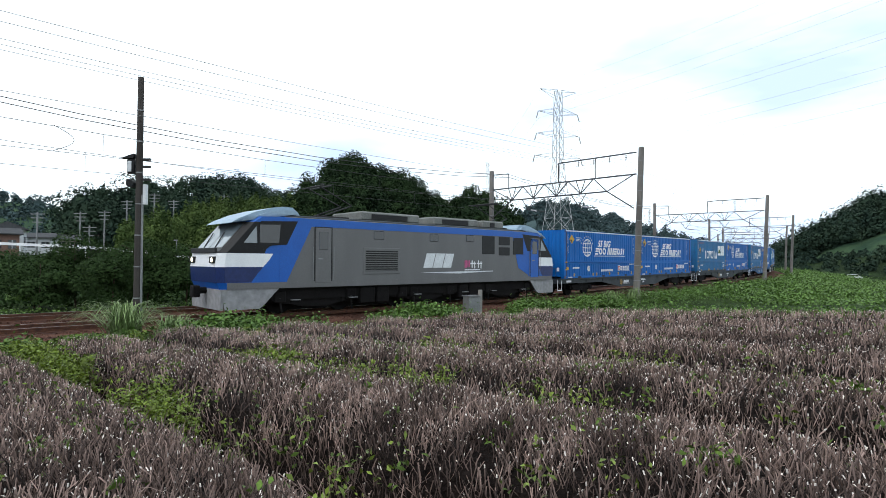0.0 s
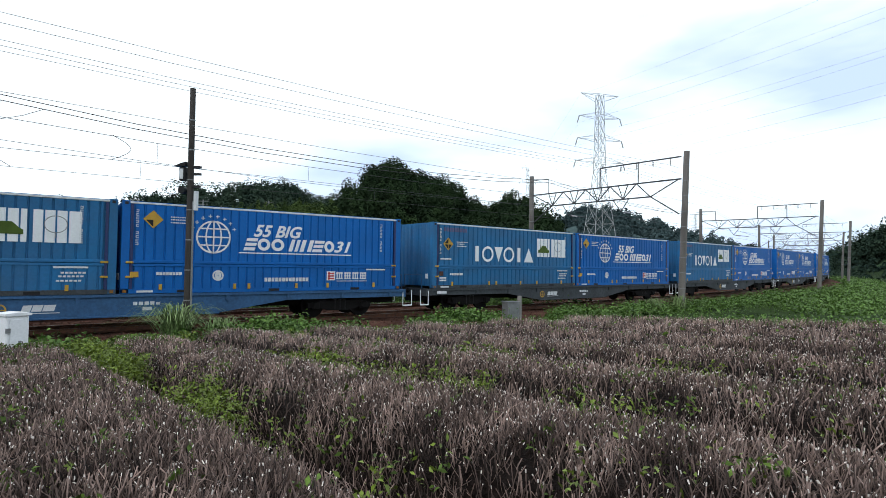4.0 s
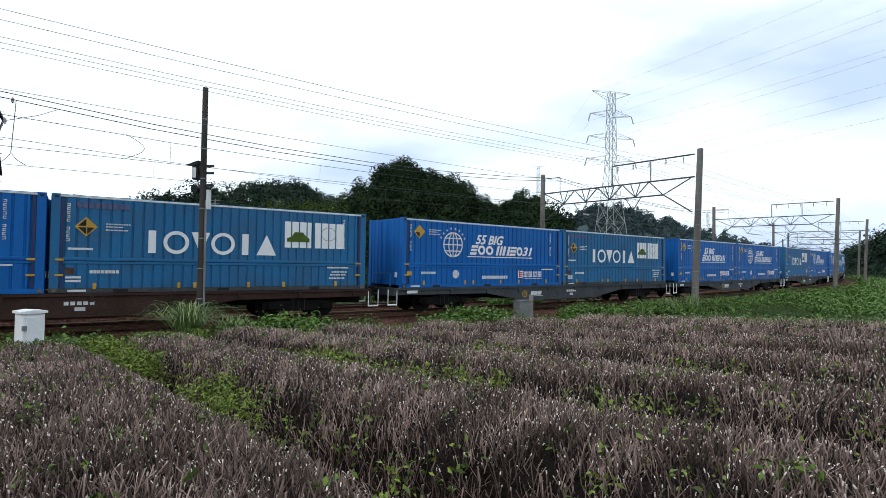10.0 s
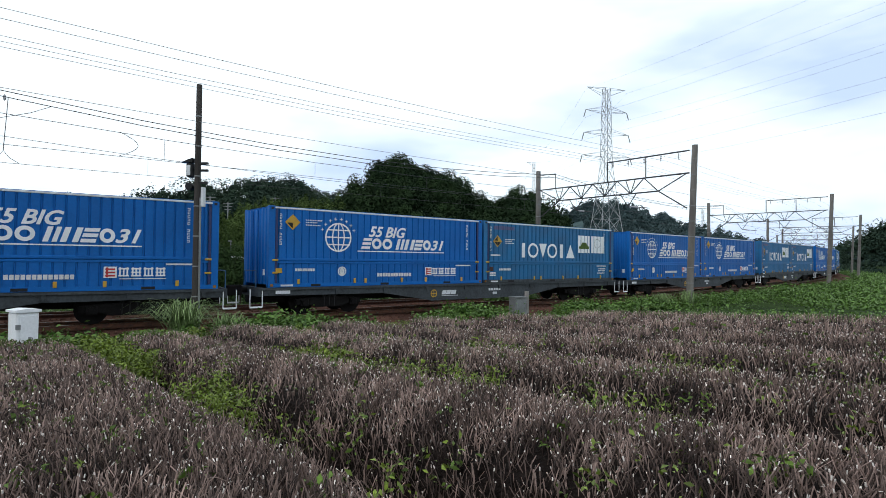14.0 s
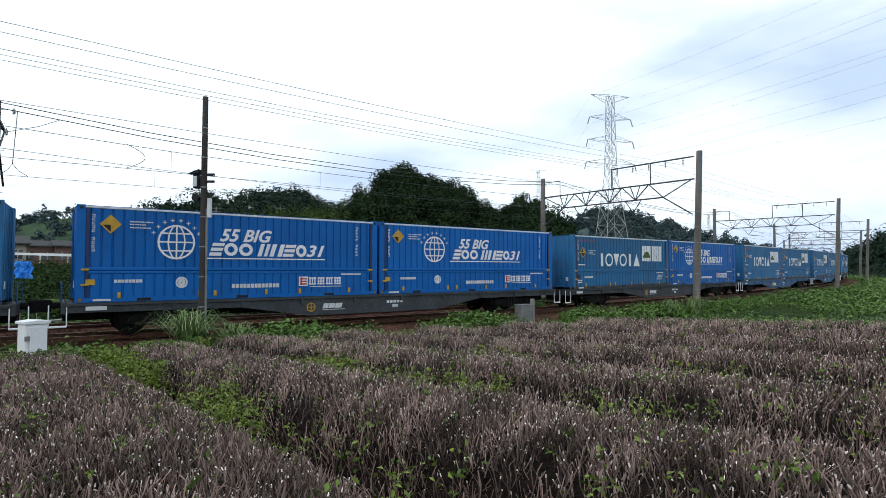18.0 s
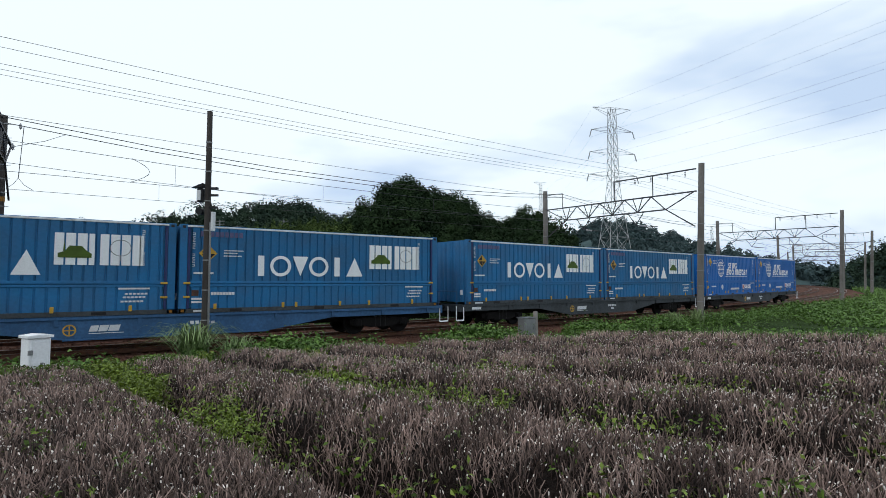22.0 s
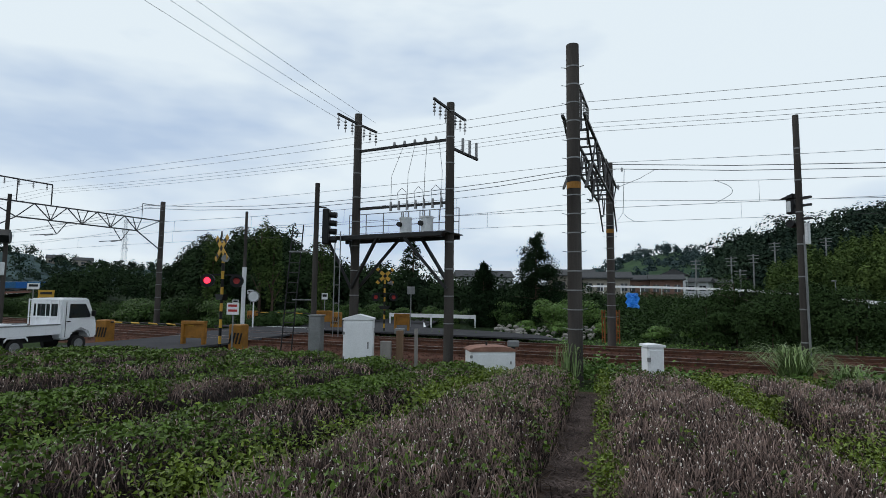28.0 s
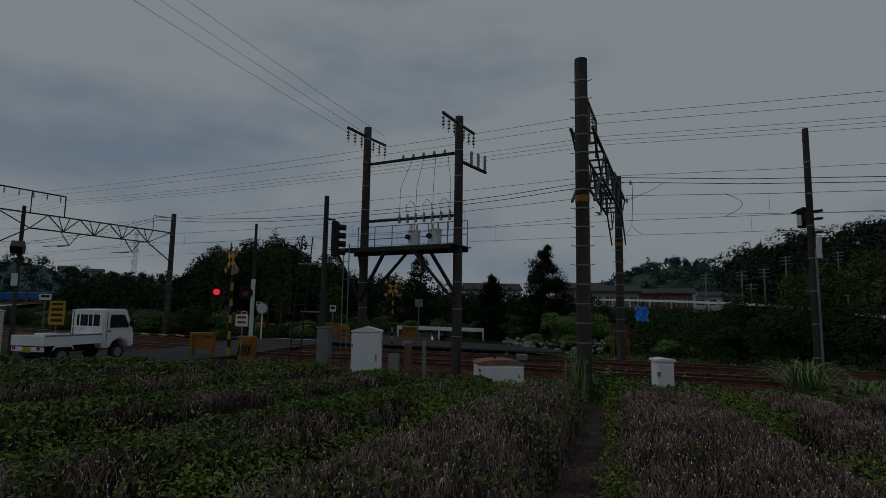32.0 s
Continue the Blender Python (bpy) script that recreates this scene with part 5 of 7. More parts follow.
def crossing_signal(u, v, z, h, label, lit, turn=12.0, lamp_turn=0.0):
    o = empty("crossing_signal", at(u, v, z, turn), label, "crossing signal", "crossing signals")
    striped_post(o, h, 0.055, n=13)
    for sg in (-1, 1):
        bm = bmesh.new()
        beam(bm, (-0.46, -0.08, h - 0.05 - 0.42 * sg), (0.46, -0.08, h - 0.05 + 0.42 * sg), 0.03, 0.19)
        bl = part("cross_blade", bm, "yellow", o, "yellow and black cross blade")
        for k in (-0.3, 0.0, 0.3):
            bm = bmesh.new()
            beam(bm, (k - 0.045, -0.10, h - 0.05 + (k - 0.045) * sg * 0.913), (k + 0.045, -0.10, h - 0.05 + (k + 0.045) * sg * 0.913), 0.012, 0.185)
            part("black_stripe", bm, "black", bl)
    zl = h - 1.25
    def swung(bm):
        bmesh.ops.rotate(bm, verts=bm.verts[:], cent=(0, 0, 0), matrix=Matrix.Rotation(radians(lamp_turn), 3, "Z"))
        return bm

    part("lamp_arm", swung(one(beam, (-0.5, 0, zl + 0.22), (0.5, 0, zl + 0.22), 0.05)), "black", o)
    for k, x in enumerate((-0.5, 0.5)):
        for y in (-0.14, 0.14):
            bm = bmesh.new()
            tube(bm, (x, y - 0.06, zl), (x, y + 0.06, zl), 0.24, n=18)
            bd = part("lamp_board", swung(bm), "black", o)
            on = lit and k == 0
            bm = bmesh.new()
            tube(bm, (x, y - 0.075, zl) if y < 0 else (x, y + 0.06, zl), (x, y - 0.06, zl) if y < 0 else (x, y + 0.075, zl), 0.115, n=16)
            part("lamp_lens", swung(bm), "redlamp" if on else "red", bd)
            bm = bmesh.new()
            sg = -1 if y < 0 else 1
            for i in range(7):
                a0, a1 = i * math.pi / 7, (i + 1) * math.pi / 7
                vs = [bm.verts.new((x + 0.14 * math.cos(a), y + sg * d, zl + 0.14 * math.sin(a))) for a in (a0, a1) for d in (0.06, 0.24)]
                bm.faces.new((vs[0], vs[1], vs[3], vs[2]))
            part("lamp_hood", swung(bm), "black", bd)
    bm = bmesh.new()
    prism(bm, [(-0.35, h - 1.75), (0.35, h - 1.75), (0.22, h - 1.95), (-0.22, h - 1.95)], -0.1, 0.1)
    part("direction_sign", bm, "black", o)
    bm = bmesh.new()
    tube(bm, (0.14, 0.02, h - 0.45), (0.42, -0.12, h - 0.45), 0.03, 0.14, n=12)
    part("horn", bm, "steel", o, "grey warning horn")
    return o


crossing_signal(-13.5, 16.9, -0.15, 3.85, "black and yellow crossing signal with one red lamp lit", True, -27.0, 60.0)
crossing_signal(-12.0, 29.0, -0.1, 3.25, "black and yellow crossing signal beyond the tracks", False, 24.0)


def yellow_guard(u, v, z, w, h, turn=0, label="orange steel guard frame at the level crossing"):
    o = empty("crossing_guard", at(u, v, z, turn), label, "guard", "guard frames")
    for x in (-w / 2, w / 2 - 0.13):
        part("post", one(box, x, x + 0.13, -0.09, 0.09, 0, h, 0.015), "orange", o)
    part("top_rail", one(box, -w / 2, w / 2, -0.1, 0.1, h - 0.13, h, 0.015), "orange", o)
    part("panel", one(box, -w / 2 + 0.13, w / 2 - 0.13, -0.02, 0.03, h * 0.42, h - 0.13), "orange", o)
    part("low_rail", one(box, -w / 2 + 0.1, w / 2 - 0.1, -0.05, 0.05, h * 0.34, h * 0.42), "orange", o)


yellow_guard(-15.5, 17.9, -0.1, 1.1, 1.0)
yellow_guard(-17.0, 31.2, -0.05, 1.2, 1.05, 8)
yellow_guard(-11.3, 30.0, -0.05, 0.9, 1.0, 8)


def barrier_machine(u, v, z, arm_to, label):
    o = empty("barrier_machine", at(u, v, z, 0), label, "barrier", "crossing barriers")
    part("cabinet", one(box, -0.28, 0.28, -0.22, 0.22, 0, 0.95, 0.03), "orange", o)
    for k in range(4):
        bm = bmesh.new()
        prism(bm, [(-0.26 + k * 0.14, 0.25), (-0.19 + k * 0.14, 0.25), (-0.09 + k * 0.14, 0.65), (-0.16 + k * 0.14, 0.65)], -0.235, -0.225)
        part("stripe", bm, "black", o)
    if arm_to:
        n = 10
        for k in range(n):
            bm = bmesh.new()
            tube(bm, (arm_to * k / n, 0, 0.86), (arm_to * (k + 1) / n, 0, 0.86 - 0.006 * k), 0.03, n=8)
            part("arm_section", bm, "yellow" if k % 2 else "black", o)
    return o


barrier_machine(-13.0, 17.3, -0.1, 0, "orange and black barrier machine beside the lane")
barrier_machine(-19.9, 17.9, -0.1, 4.4, "barrier machine with a lowered black and yellow arm")
barrier_machine(-22.3, 31.3, -0.05, 6.2, "striped barrier machine with a lowered arm beyond the tracks")
barrier_machine(-16.2, 31.4, -0.05, 0, "black and yellow striped barrier machine beyond the tracks")


def round_mirror():
    o = empty("traffic_mirror", at(-20.5, 28.8, -0.45, 15), "round grey traffic sign on a white post", "sign")
    part("post", one(tube, (0, 0, -0.2), (0, 0, 2.15), 0.045), "white", o)
    bm = bmesh.new()
    tube(bm, (0, -0.05, 2.3), (0, -0.02, 2.3), 0.36, n=24)
    d = part("disc", bm, "steel", o, "grey disc")
    bm = bmesh.new()
    tube(bm, (0, -0.055, 2.3), (0, -0.05, 2.3), 0.3, n=24)
    part("disc_face", bm, "offwhite", d)


round_mirror()


def small_sign(u, v, z, h, w, hh, material, turn=10, bars=0, label="small white sign on a post", barmat="dark"):
    o = empty("lineside_sign", at(u, v, z, turn), label, "sign", "lineside signs")
    part("post", one(tube, (0, 0, -0.2), (0, 0, h), 0.03), "steel", o)
    p = part("board", one(box, -w / 2, w / 2, -0.05, -0.03, h - hh, h, 0.008), material, o)
    for k in range(bars):
        zz = h - hh * (k + 0.8) / (bars + 0.4)
        part("bar", one(box, -w * 0.36, w * 0.36, -0.056, -0.048, zz, zz + hh * 0.4 / bars), barmat, p)


small_sign(-12.75, 16.6, -0.1, 1.75, 0.46, 0.42, "white", bars=2, label="white arrow board under the crossing signal", barmat="red")
small_sign(-32.6, 24.4, 0.1, 2.4, 0.62, 0.36, "white", turn=38, bars=1, label="white speed board on a pole")
small_sign(-31.3, 24.2, 0.1, 2.0, 0.8, 1.4, "yellow", turn=38, bars=4, label="yellow warning board with dark bars beside the lane")
small_sign(-17.4, 32.0, 0, 2.1, 0.4, 0.4, "offwhite", bars=1, label="small pale board beyond the tracks")
small_sign(-10.0, 34.8, 0, 3.6, 0.75, 0.5, "offwhite", bars=1, label="pale road board on a tall post")
small_sign(-12.1, 33.8, 0, 2.6, 0.5, 0.5, "steel", label="back of a grey road sign")
small_sign(-24.6, 32.6, 0, 1.6, 0.45, 0.3, "offwhite", bars=1, label="small pale board by the far road")
small_sign(-24.0, 33.4, 0, 2.3, 0.45, 0.3, "offwhite", bars=1, label="small pale board by the far road")


def lineside_cabinet(u, v, z, w, d, h, material, lid, label, turn=0, peak=0.12, legs=True):
    o = empty("lineside_cabinet", at(u, v, z, turn), label, "cabinet", "lineside cabinets")
    part("body", one(box, -w / 2, w / 2, -d / 2, d / 2, 0.0, h, 0.02), material, o)
    bm = bmesh.new()
    arc = [(0, h + 0.04 + peak)] if lid != "redroof" else [((w / 2) * math.cos(a), h + 0.04 + peak * math.sin(a)) for a in (0.3, 0.7, 1.1, 1.571, 2.04, 2.44, 2.84)]
    prism(bm, [(-w / 2 - 0.025, h), (w / 2 + 0.025, h), (w / 2 + 0.025, h + 0.04), *arc, (-w / 2 - 0.025, h + 0.04)], -d / 2 - 0.03, d / 2 + 0.03)
    part("lid", bm, lid, o)
    dr = part("door", one(box, -w / 2 + 0.05, w / 2 - 0.05, -d / 2 - 0.02, -d / 2 + 0.005, 0.08, h - 0.06, 0.006), material, o)
    for zz in (h * 0.25, h * 0.72):
        part("hinge", one(box, -w / 2 - 0.015, -w / 2 + 0.05, -d / 2 - 0.035, -d / 2, zz, zz + 0.08), "steel", dr)
    part("handle", one(box, w / 2 - 0.16, w / 2 - 0.12, -d / 2 - 0.04, -d / 2 - 0.015, h * 0.45, h * 0.58), "steel", dr)
    return o


cb = lineside_cabinet(-7.0, 14.8, -0.25, 0.86, 0.72, 1.5, "white", "white", "white steel signalling cabinet with a shallow peaked lid", turn=20)
bm = bmesh.new()
for y0 in (0.05, 0.16):
    box(bm, 0.43, 0.436, y0 - 0.03, y0 + 0.03, 1.1, 1.24)
part("plate_bar", bm, "dark", cb)
bxA = lineside_cabinet(0.88, 11.5, 0.0, 0.33, 0.33, 1.0, "white", "white", "small white cable box at the field's edge", turn=18, peak=0.02)
lid = lineside_cabinet(-3.1, 15.0, -0.15, 1.25, 0.8, 0.62, "white", "redroof", "low white trough box with a rust-pink lid", turn=24, peak=0.1)
part("lid_knob", one(tube, (-0.1, 0, 0.75), (-0.1, 0, 0.86), 0.03), "dark", lid)
lineside_cabinet(-8.75, 15.4, -0.25, 0.4, 0.35, 1.55, "steel", "steel", "grey steel equipment box at the foot of the signal mast", turn=10, peak=0.0)
lineside_cabinet(17.4, 15.1, -0.4, 0.62, 0.42, 0.85, "steel", "steel", "grey steel lineside box in the weeds", turn=-8, peak=0.0)
lineside_cabinet(-23.5, 15.2, -0.1, 0.9, 0.7, 1.7, "offwhite", "offwhite", "tall white lineside cabinet beside the lane", turn=30, peak=0.06)
st = empty("stake", at(17.95, 15.1, -0.4), "short concrete stake in the weeds", "stake", "stakes")
part("shaft", one(box, -0.07, 0.07, -0.07, 0.07, 0, 1.1, 0.01), "concrete", st)
for u, v, h, w, m, lab in [(-5.75, 14.9, 1.25, 0.2, "wood", "brown weathered wooden stake at the field's edge"), (-5.35, 15.2, 1.3, 0.1, "concrete", "thin concrete stake at the field's edge"),
                           (-6.1, 14.7, 0.95, 0.3, "concrete", "squat pale concrete post"), (-2.6, 16.0, 0.8, 0.12, "dark", "dark post carrying a small grey box"),
                           (-6.55, 17.0, 1.0, 0.12, "dark", "dark post carrying a small grey box")]:
    st = empty("stake", at(u, v, -0.3, 10), lab, "stake", "stakes")
    part("shaft", one(box, -w / 2, w / 2, -w / 3, w / 3, 0, h, 0.012), m, st)
    if m == "dark":
        part("head", one(box, -0.17, 0.17, -0.1, 0.1, h, h + 0.18, 0.02), "steel", st)


def signal_mast():
    """Colour-light signal on a slim mast, with its ladder."""
    o = empty("railway_signal", at(-9.2, 16.0, -0.3, 16), "black railway colour-light signal seen from the side on a slim mast", "signal")
    part("mast", one(tube, (0, 0, 0), (0, 0, 6.0), 0.1, 0.08, n=12), "pole", o)
    hd = part("signal_head", one(box, 0.2, 0.42, -0.05, 0.3, 3.95, 5.15, 0.03), "black", o)
    for k in range(4):
        bm = bmesh.new()
        tube(bm, (0.42, 0.12, 4.12 + k * 0.28), (0.66, 0.12, 4.1 + k * 0.28), 0.1, n=12)
        part("lamp_hood", bm, "black", hd)
    part("bracket", one(beam, (0, 0, 5.2), (0.3, 0.1, 5.2), 0.05), "dark", o)
    part("bracket", one(beam, (0, 0, 3.9), (0.3, 0.1, 3.9), 0.05), "dark", o)
    for dx in (-0.85, -0.5):
        part("ladder_stile", one(tube, (dx - 0.25, 0.1, 0.0), (dx + 0.05, 0.1, 4.6), 0.022, n=6), "dark", o)
    for k in range(13):
        z = 0.35 + k * 0.33
        x = -1.1 + 0.3 * z / 4.6
        part("ladder_rung", one(tube, (x, 0.1, z), (x + 0.35, 0.1, z), 0.014, n=5), "dark", o)
    part("stay", one(beam, (-0.75, 0.1, 2.1), (0, 0, 2.1), 0.04), "steel", o)
    part("stay", one(beam, (-0.9, 0.1, 3.7), (0.05, 0, 3.7), 0.05), "steel", o)
    for dx in (0.62, 0.8):
        part("conduit", one(tube, (dx, 0.1, 0.9), (dx, 0.1, 4.4), 0.02, n=6), "steel", o)
    for k in range(5):
        part("conduit_rung", one(tube, (0.62, 0.1, 1.4 + k * 0.6), (0.8, 0.1, 1.4 + k * 0.6), 0.012, n=5), "steel", o)


signal_mast()

# slender utility poles
for u, v, z, h, r, m, lab in [(-20.8, 28.2, 0, 7.0, 0.11, "offwhite", "slim utility pole with a pale lower wrap beyond the crossing"),
                              (-22.4, 15.45, -0.1, 5.9, 0.09, "pole", "slender dark pole with a lamp box beside the lane"),
                              (-35, 44, 0.5, 7.5, 0.1, "pole", "slender dark utility pole among the trees")]:
    o = concrete_pole("utility_pole", Vector((*uv(u, v), z)), z + h, r, r * 0.75, lab, False, False, "utility poles")
    if m == "offwhite":
        part("wrap", one(tube, (0, 0, 0.2), (0, 0, 3.6), r + 0.012, n=14), "offwhite", o)
    elif "lamp box" in lab:
        bm = bmesh.new()
        prism(bm, [(0.18, 3.95), (0.62, 3.95), (0.75, 4.2), (0.45, 4.45), (0.08, 4.25)], -0.2, 0.2)
        part("lamp_box", bm, "black", o, "black five-sided lamp box")
        part("lamp_window", one(box, 0.34, 0.5, -0.215, -0.2, 4.08, 4.22), "offwhite", o)
        part("meter_box", one(box, -0.14, 0.1, -0.18, 0.03, 2.7, 3.2, 0.02), "offwhite", o)
    else:
        for zz in (h - 0.5, h - 1.1):
            part("cross_arm", one(beam, (-0.8, 0, zz), (0.8, 0, zz), 0.07), "dark", o)
            for x in (-0.7, -0.3, 0.3, 0.7):
                part("insulator", one(tube, (x, 0, zz + 0.03), (x, 0, zz + 0.16), 0.04, n=6), "insul", o)


def guard_rail(pts, z, label, h=0.75, name="guard_rail", group="guard rails"):
    """A white W-beam rail on posts; pts in world x, y, z."""
    o = empty(name, Matrix.Translation(pts[0]), label, "guard rail", group)
    base = Vector(pts[0])
    for a, b in zip(pts, pts[1:]):
        a, b = Vector(a), Vector(b)
        L = (b - a).length
        bm = bmesh.new()
        for dz in (h - 0.07, h - 0.22):
            beam(bm, a - base + Vector((0, 0, dz)), b - base + Vector((0, 0, dz)), 0.05, 0.1)
        beam(bm, a - base + Vector((0, 0, h - 0.145)), b - base + Vector((0, 0, h - 0.145)), 0.03, 0.08)
        part("beam", bm, "white", o)
        n = max(2, int(L / 3.0))
        for k in range(n + 1):
            p = a.lerp(b, k / n) - base
            part("post", one(tube, p + Vector((0, 0, -0.3)), p + Vector((0, 0, h)), 0.06), "white", o)


guard_rail([(*uv(-15.0, 37.5), 0.0), (*uv(-8.4, 36.5), 0.0)], 0, "white steel guard rail beside the far road")


# small white truck waiting at the crossing
def build_truck():
    o = empty("kei_truck", at(-17.7, 12.3, 0.0, 90), "small white flatbed truck waiting at the crossing", "truck")
    # local x: forward
    bm = bmesh.new()
    prism(bm, [(2.05, 0.42), (2.05, 1.76), (3.0, 1.78), (3.22, 1.3), (3.36, 0.95), (3.38, 0.45), (3.1, 0.42), (3.02, 0.62), (2.75, 0.74), (2.46, 0.62), (2.38, 0.42)], -0.71, 0.71)
    bmesh.ops.bevel(bm, geom=[e for e in bm.edges], offset=0.05, segments=2, affect="EDGES")
    cab = part("cab", bm, "white", o)
    for sy in (-1, 1):
        y0, y1 = sorted((sy * 0.712, sy * 0.722))
        part("side_window", one(prism, [(2.3, 1.12), (2.32, 1.58), (2.88, 1.58), (3.08, 1.22), (3.08, 1.12)], y0, y1), "glass", cab)
        part("door_line", one(box, 2.18, 2.195, y0, y1, 0.5, 1.65), "dark", cab)
        part("door_handle", one(box, 2.22, 2.36, y0, y1, 0.98, 1.02), "black", cab)
        part("mirror", one(box, 3.1, 3.16, min(sy * 0.72, sy * 0.9), max(sy * 0.72, sy * 0.9), 1.15, 1.35, 0.02), "black", cab)
    for y0, y1 in ((-0.52, -0.02), (0.02, 0.52)):
        part("rear_window", one(box, 2.035, 2.05, y0, y1, 1.18, 1.58, 0.01), "glass", cab)
    bm = bmesh.new()
    vs = [bm.verts.new(v) for v in ((3.02, -0.6, 1.74), (3.02, 0.6, 1.74), (3.235, 0.62, 1.26), (3.235, -0.62, 1.26))]
    bm.faces.new(vs)
    part("windscreen", bm, "glass", cab)
    # flatbed
    part("bed_floor", one(box, 0.0, 2.0, -0.71, 0.71, 0.64, 0.70), "white", o)
    for y0, y1 in ((-0.73, -0.70), (0.70, 0.73)):
        sp = part("side_board", one(box, 0.0, 2.0, y0, y1, 0.60, 0.92, 0.008), "white", o)
        part("board_rim", one(box, 0.0, 2.0, y0 - 0.01, y1 + 0.01, 0.90, 0.94), "steel", sp)
    part("tail_board", one(box, -0.03, 0.0, -0.71, 0.71, 0.60, 0.92, 0.008), "white", o)
    bm = bmesh.new()
    for y in (-0.64, -0.3, 0.3, 0.64):
        tube(bm, (1.97, y, 0.9), (1.97, y, 1.7), 0.02, n=6)
    tube(bm, (1.97, -0.66, 1.15), (1.97, 0.66, 1.15), 0.018, n=6)
    tube(bm, (1.97, -0.66, 1.72), (1.97, 0.66, 1.72), 0.018, n=6)
    part("rack_guard", bm, "white", o)
    part("chassis", one(box, 0.1, 3.0, -0.35, 0.35, 0.36, 0.6), "dark", o)
    part("rear_bumper", one(box, -0.04, 0.06, -0.65, 0.65, 0.42, 0.56, 0.01), "white", o)
    for y in (-0.58, 0.46):
        part("tail_lamp", one(box, -0.06, -0.03, y, y + 0.13, 0.47, 0.57, 0.01), "red", o, "red tail lamp")
    part("number_plate", one(box, -0.055, -0.04, -0.2, 0.13, 0.40, 0.56), "yellow", o, "yellow plate with a dark bar")
    part("mud_guard", one(box, 0.25, 0.3, -0.68, 0.68, 0.25, 0.6), "black", o)
    for x in (0.62, 2.72):
        for sy in (-1, 1):
            ty = bmesh.new()
            tube(ty, (x, min(sy * 0.52, sy * 0.68), 0.265), (x, max(sy * 0.52, sy * 0.68), 0.265), 0.265, n=20)
            wh = part("wheel", ty, "rubber", o)
            bm = bmesh.new()
            tube(bm, (x, min(sy * 0.66, sy * 0.69), 0.265), (x, max(sy * 0.66, sy * 0.69), 0.265), 0.16, n=16)
            part("rim", bm, "steel", wh)
    for sy in (-0.73, 0.70):
        part("fender", one(prism, [(0.28, 0.52), (0.36, 0.60), (0.9, 0.60), (0.98, 0.52), (0.98, 0.44), (0.9, 0.55), (0.36, 0.55), (0.28, 0.44)], sy, sy + 0.03), "white", o)
    part("load_box", one(box, 0.3, 0.8, -0.3, 0.2, 0.7, 0.98, 0.03), "offwhite", o)
    return o


TRUCK = build_truck()

# ---- leaves, woods and hills ----
RS = np.random.RandomState(11)


def quad_mesh(name, corners, material, parent=None, label=""):
    """corners: (n, 4, 3)."""
    n = len(corners)
    me = bpy.data.meshes.new(name)
    me.vertices.add(n * 4)
    me.vertices.foreach_set("co", corners.reshape(-1).astype(np.float32))
    me.loops.add(n * 4)
    me.loops.foreach_set("vertex_index", np.arange(n * 4, dtype=np.int32))
    me.polygons.add(n)
    me.polygons.foreach_set("loop_start", np.arange(0, n * 4, 4, dtype=np.int32))
    me.polygons.foreach_set("loop_total", np.full(n, 4, dtype=np.int32))
    me.materials.append(M[material])
    me.update(calc_edges=True)
    ob = new(name, me)
    if parent:
        ob.parent = parent
    if label:
        ob["label"] = label
    return ob


def unit(v):
    return v / np.maximum(np.linalg.norm(v, axis=1, keepdims=True), 1e-6)


def leaves(c, size, up=0.5, aspect=0.5, normal=None, jitter=0.8):
    """Leaf diamonds round the points c: (n, 4, 3)."""
    n = len(c)
    size = np.broadcast_to(size, (n,)) * RS.uniform(0.6, 1.35, n)
    nm = RS.normal(size=(n, 3)) * jitter
    nm[:, 2] += up
    if normal is not None:
        nm += normal
    nm = unit(nm)
    t = unit(np.cross(nm, RS.normal(size=(n, 3))))
    b = np.cross(nm, t)
    L, W = (size * 0.5)[:, None], (size * 0.5 * aspect)[:, None]
    bend = nm * (size * 0.12)[:, None]
    return np.stack([c - t * L, c - b * W + bend, c + t * L, c + b * W + bend], axis=1)


def crown_points(n, rx, rz, lobes=8, seed=0, cone=0.0):
    """Points over the lumpy shell of a crown about its own middle, and the outward way."""
    r = np.random.RandomState(seed)
    lc = unit(r.normal(size=(lobes, 3))) * r.uniform(0.35, 0.72, (lobes, 1))
    lr = r.uniform(0.32, 0.55, lobes)
    k = r.randint(0, lobes, n)
    d = unit(r.normal(size=(n, 3)))
    d[:, 2] = np.where(d[:, 2] < -0.35, -d[:, 2], d[:, 2])
    p = lc[k] + d * (lr[k] * r.uniform(0.75, 1.08, n))[:, None]
    if cone:
        z = (p[:, 2] + 1) / 2
        p[:, :2] *= np.clip(1.25 - z * cone, 0.06, 1.3)[:, None]
    return p * np.array([rx, rx, rz]), d


def yaw_pt(deg, dist, z):
    """A place seen from the camera's stand at a compass-like angle (left positive)."""
    a = radians(deg)
    return 0.3 - dist * math.sin(a), -0.1 + dist * math.cos(a), z


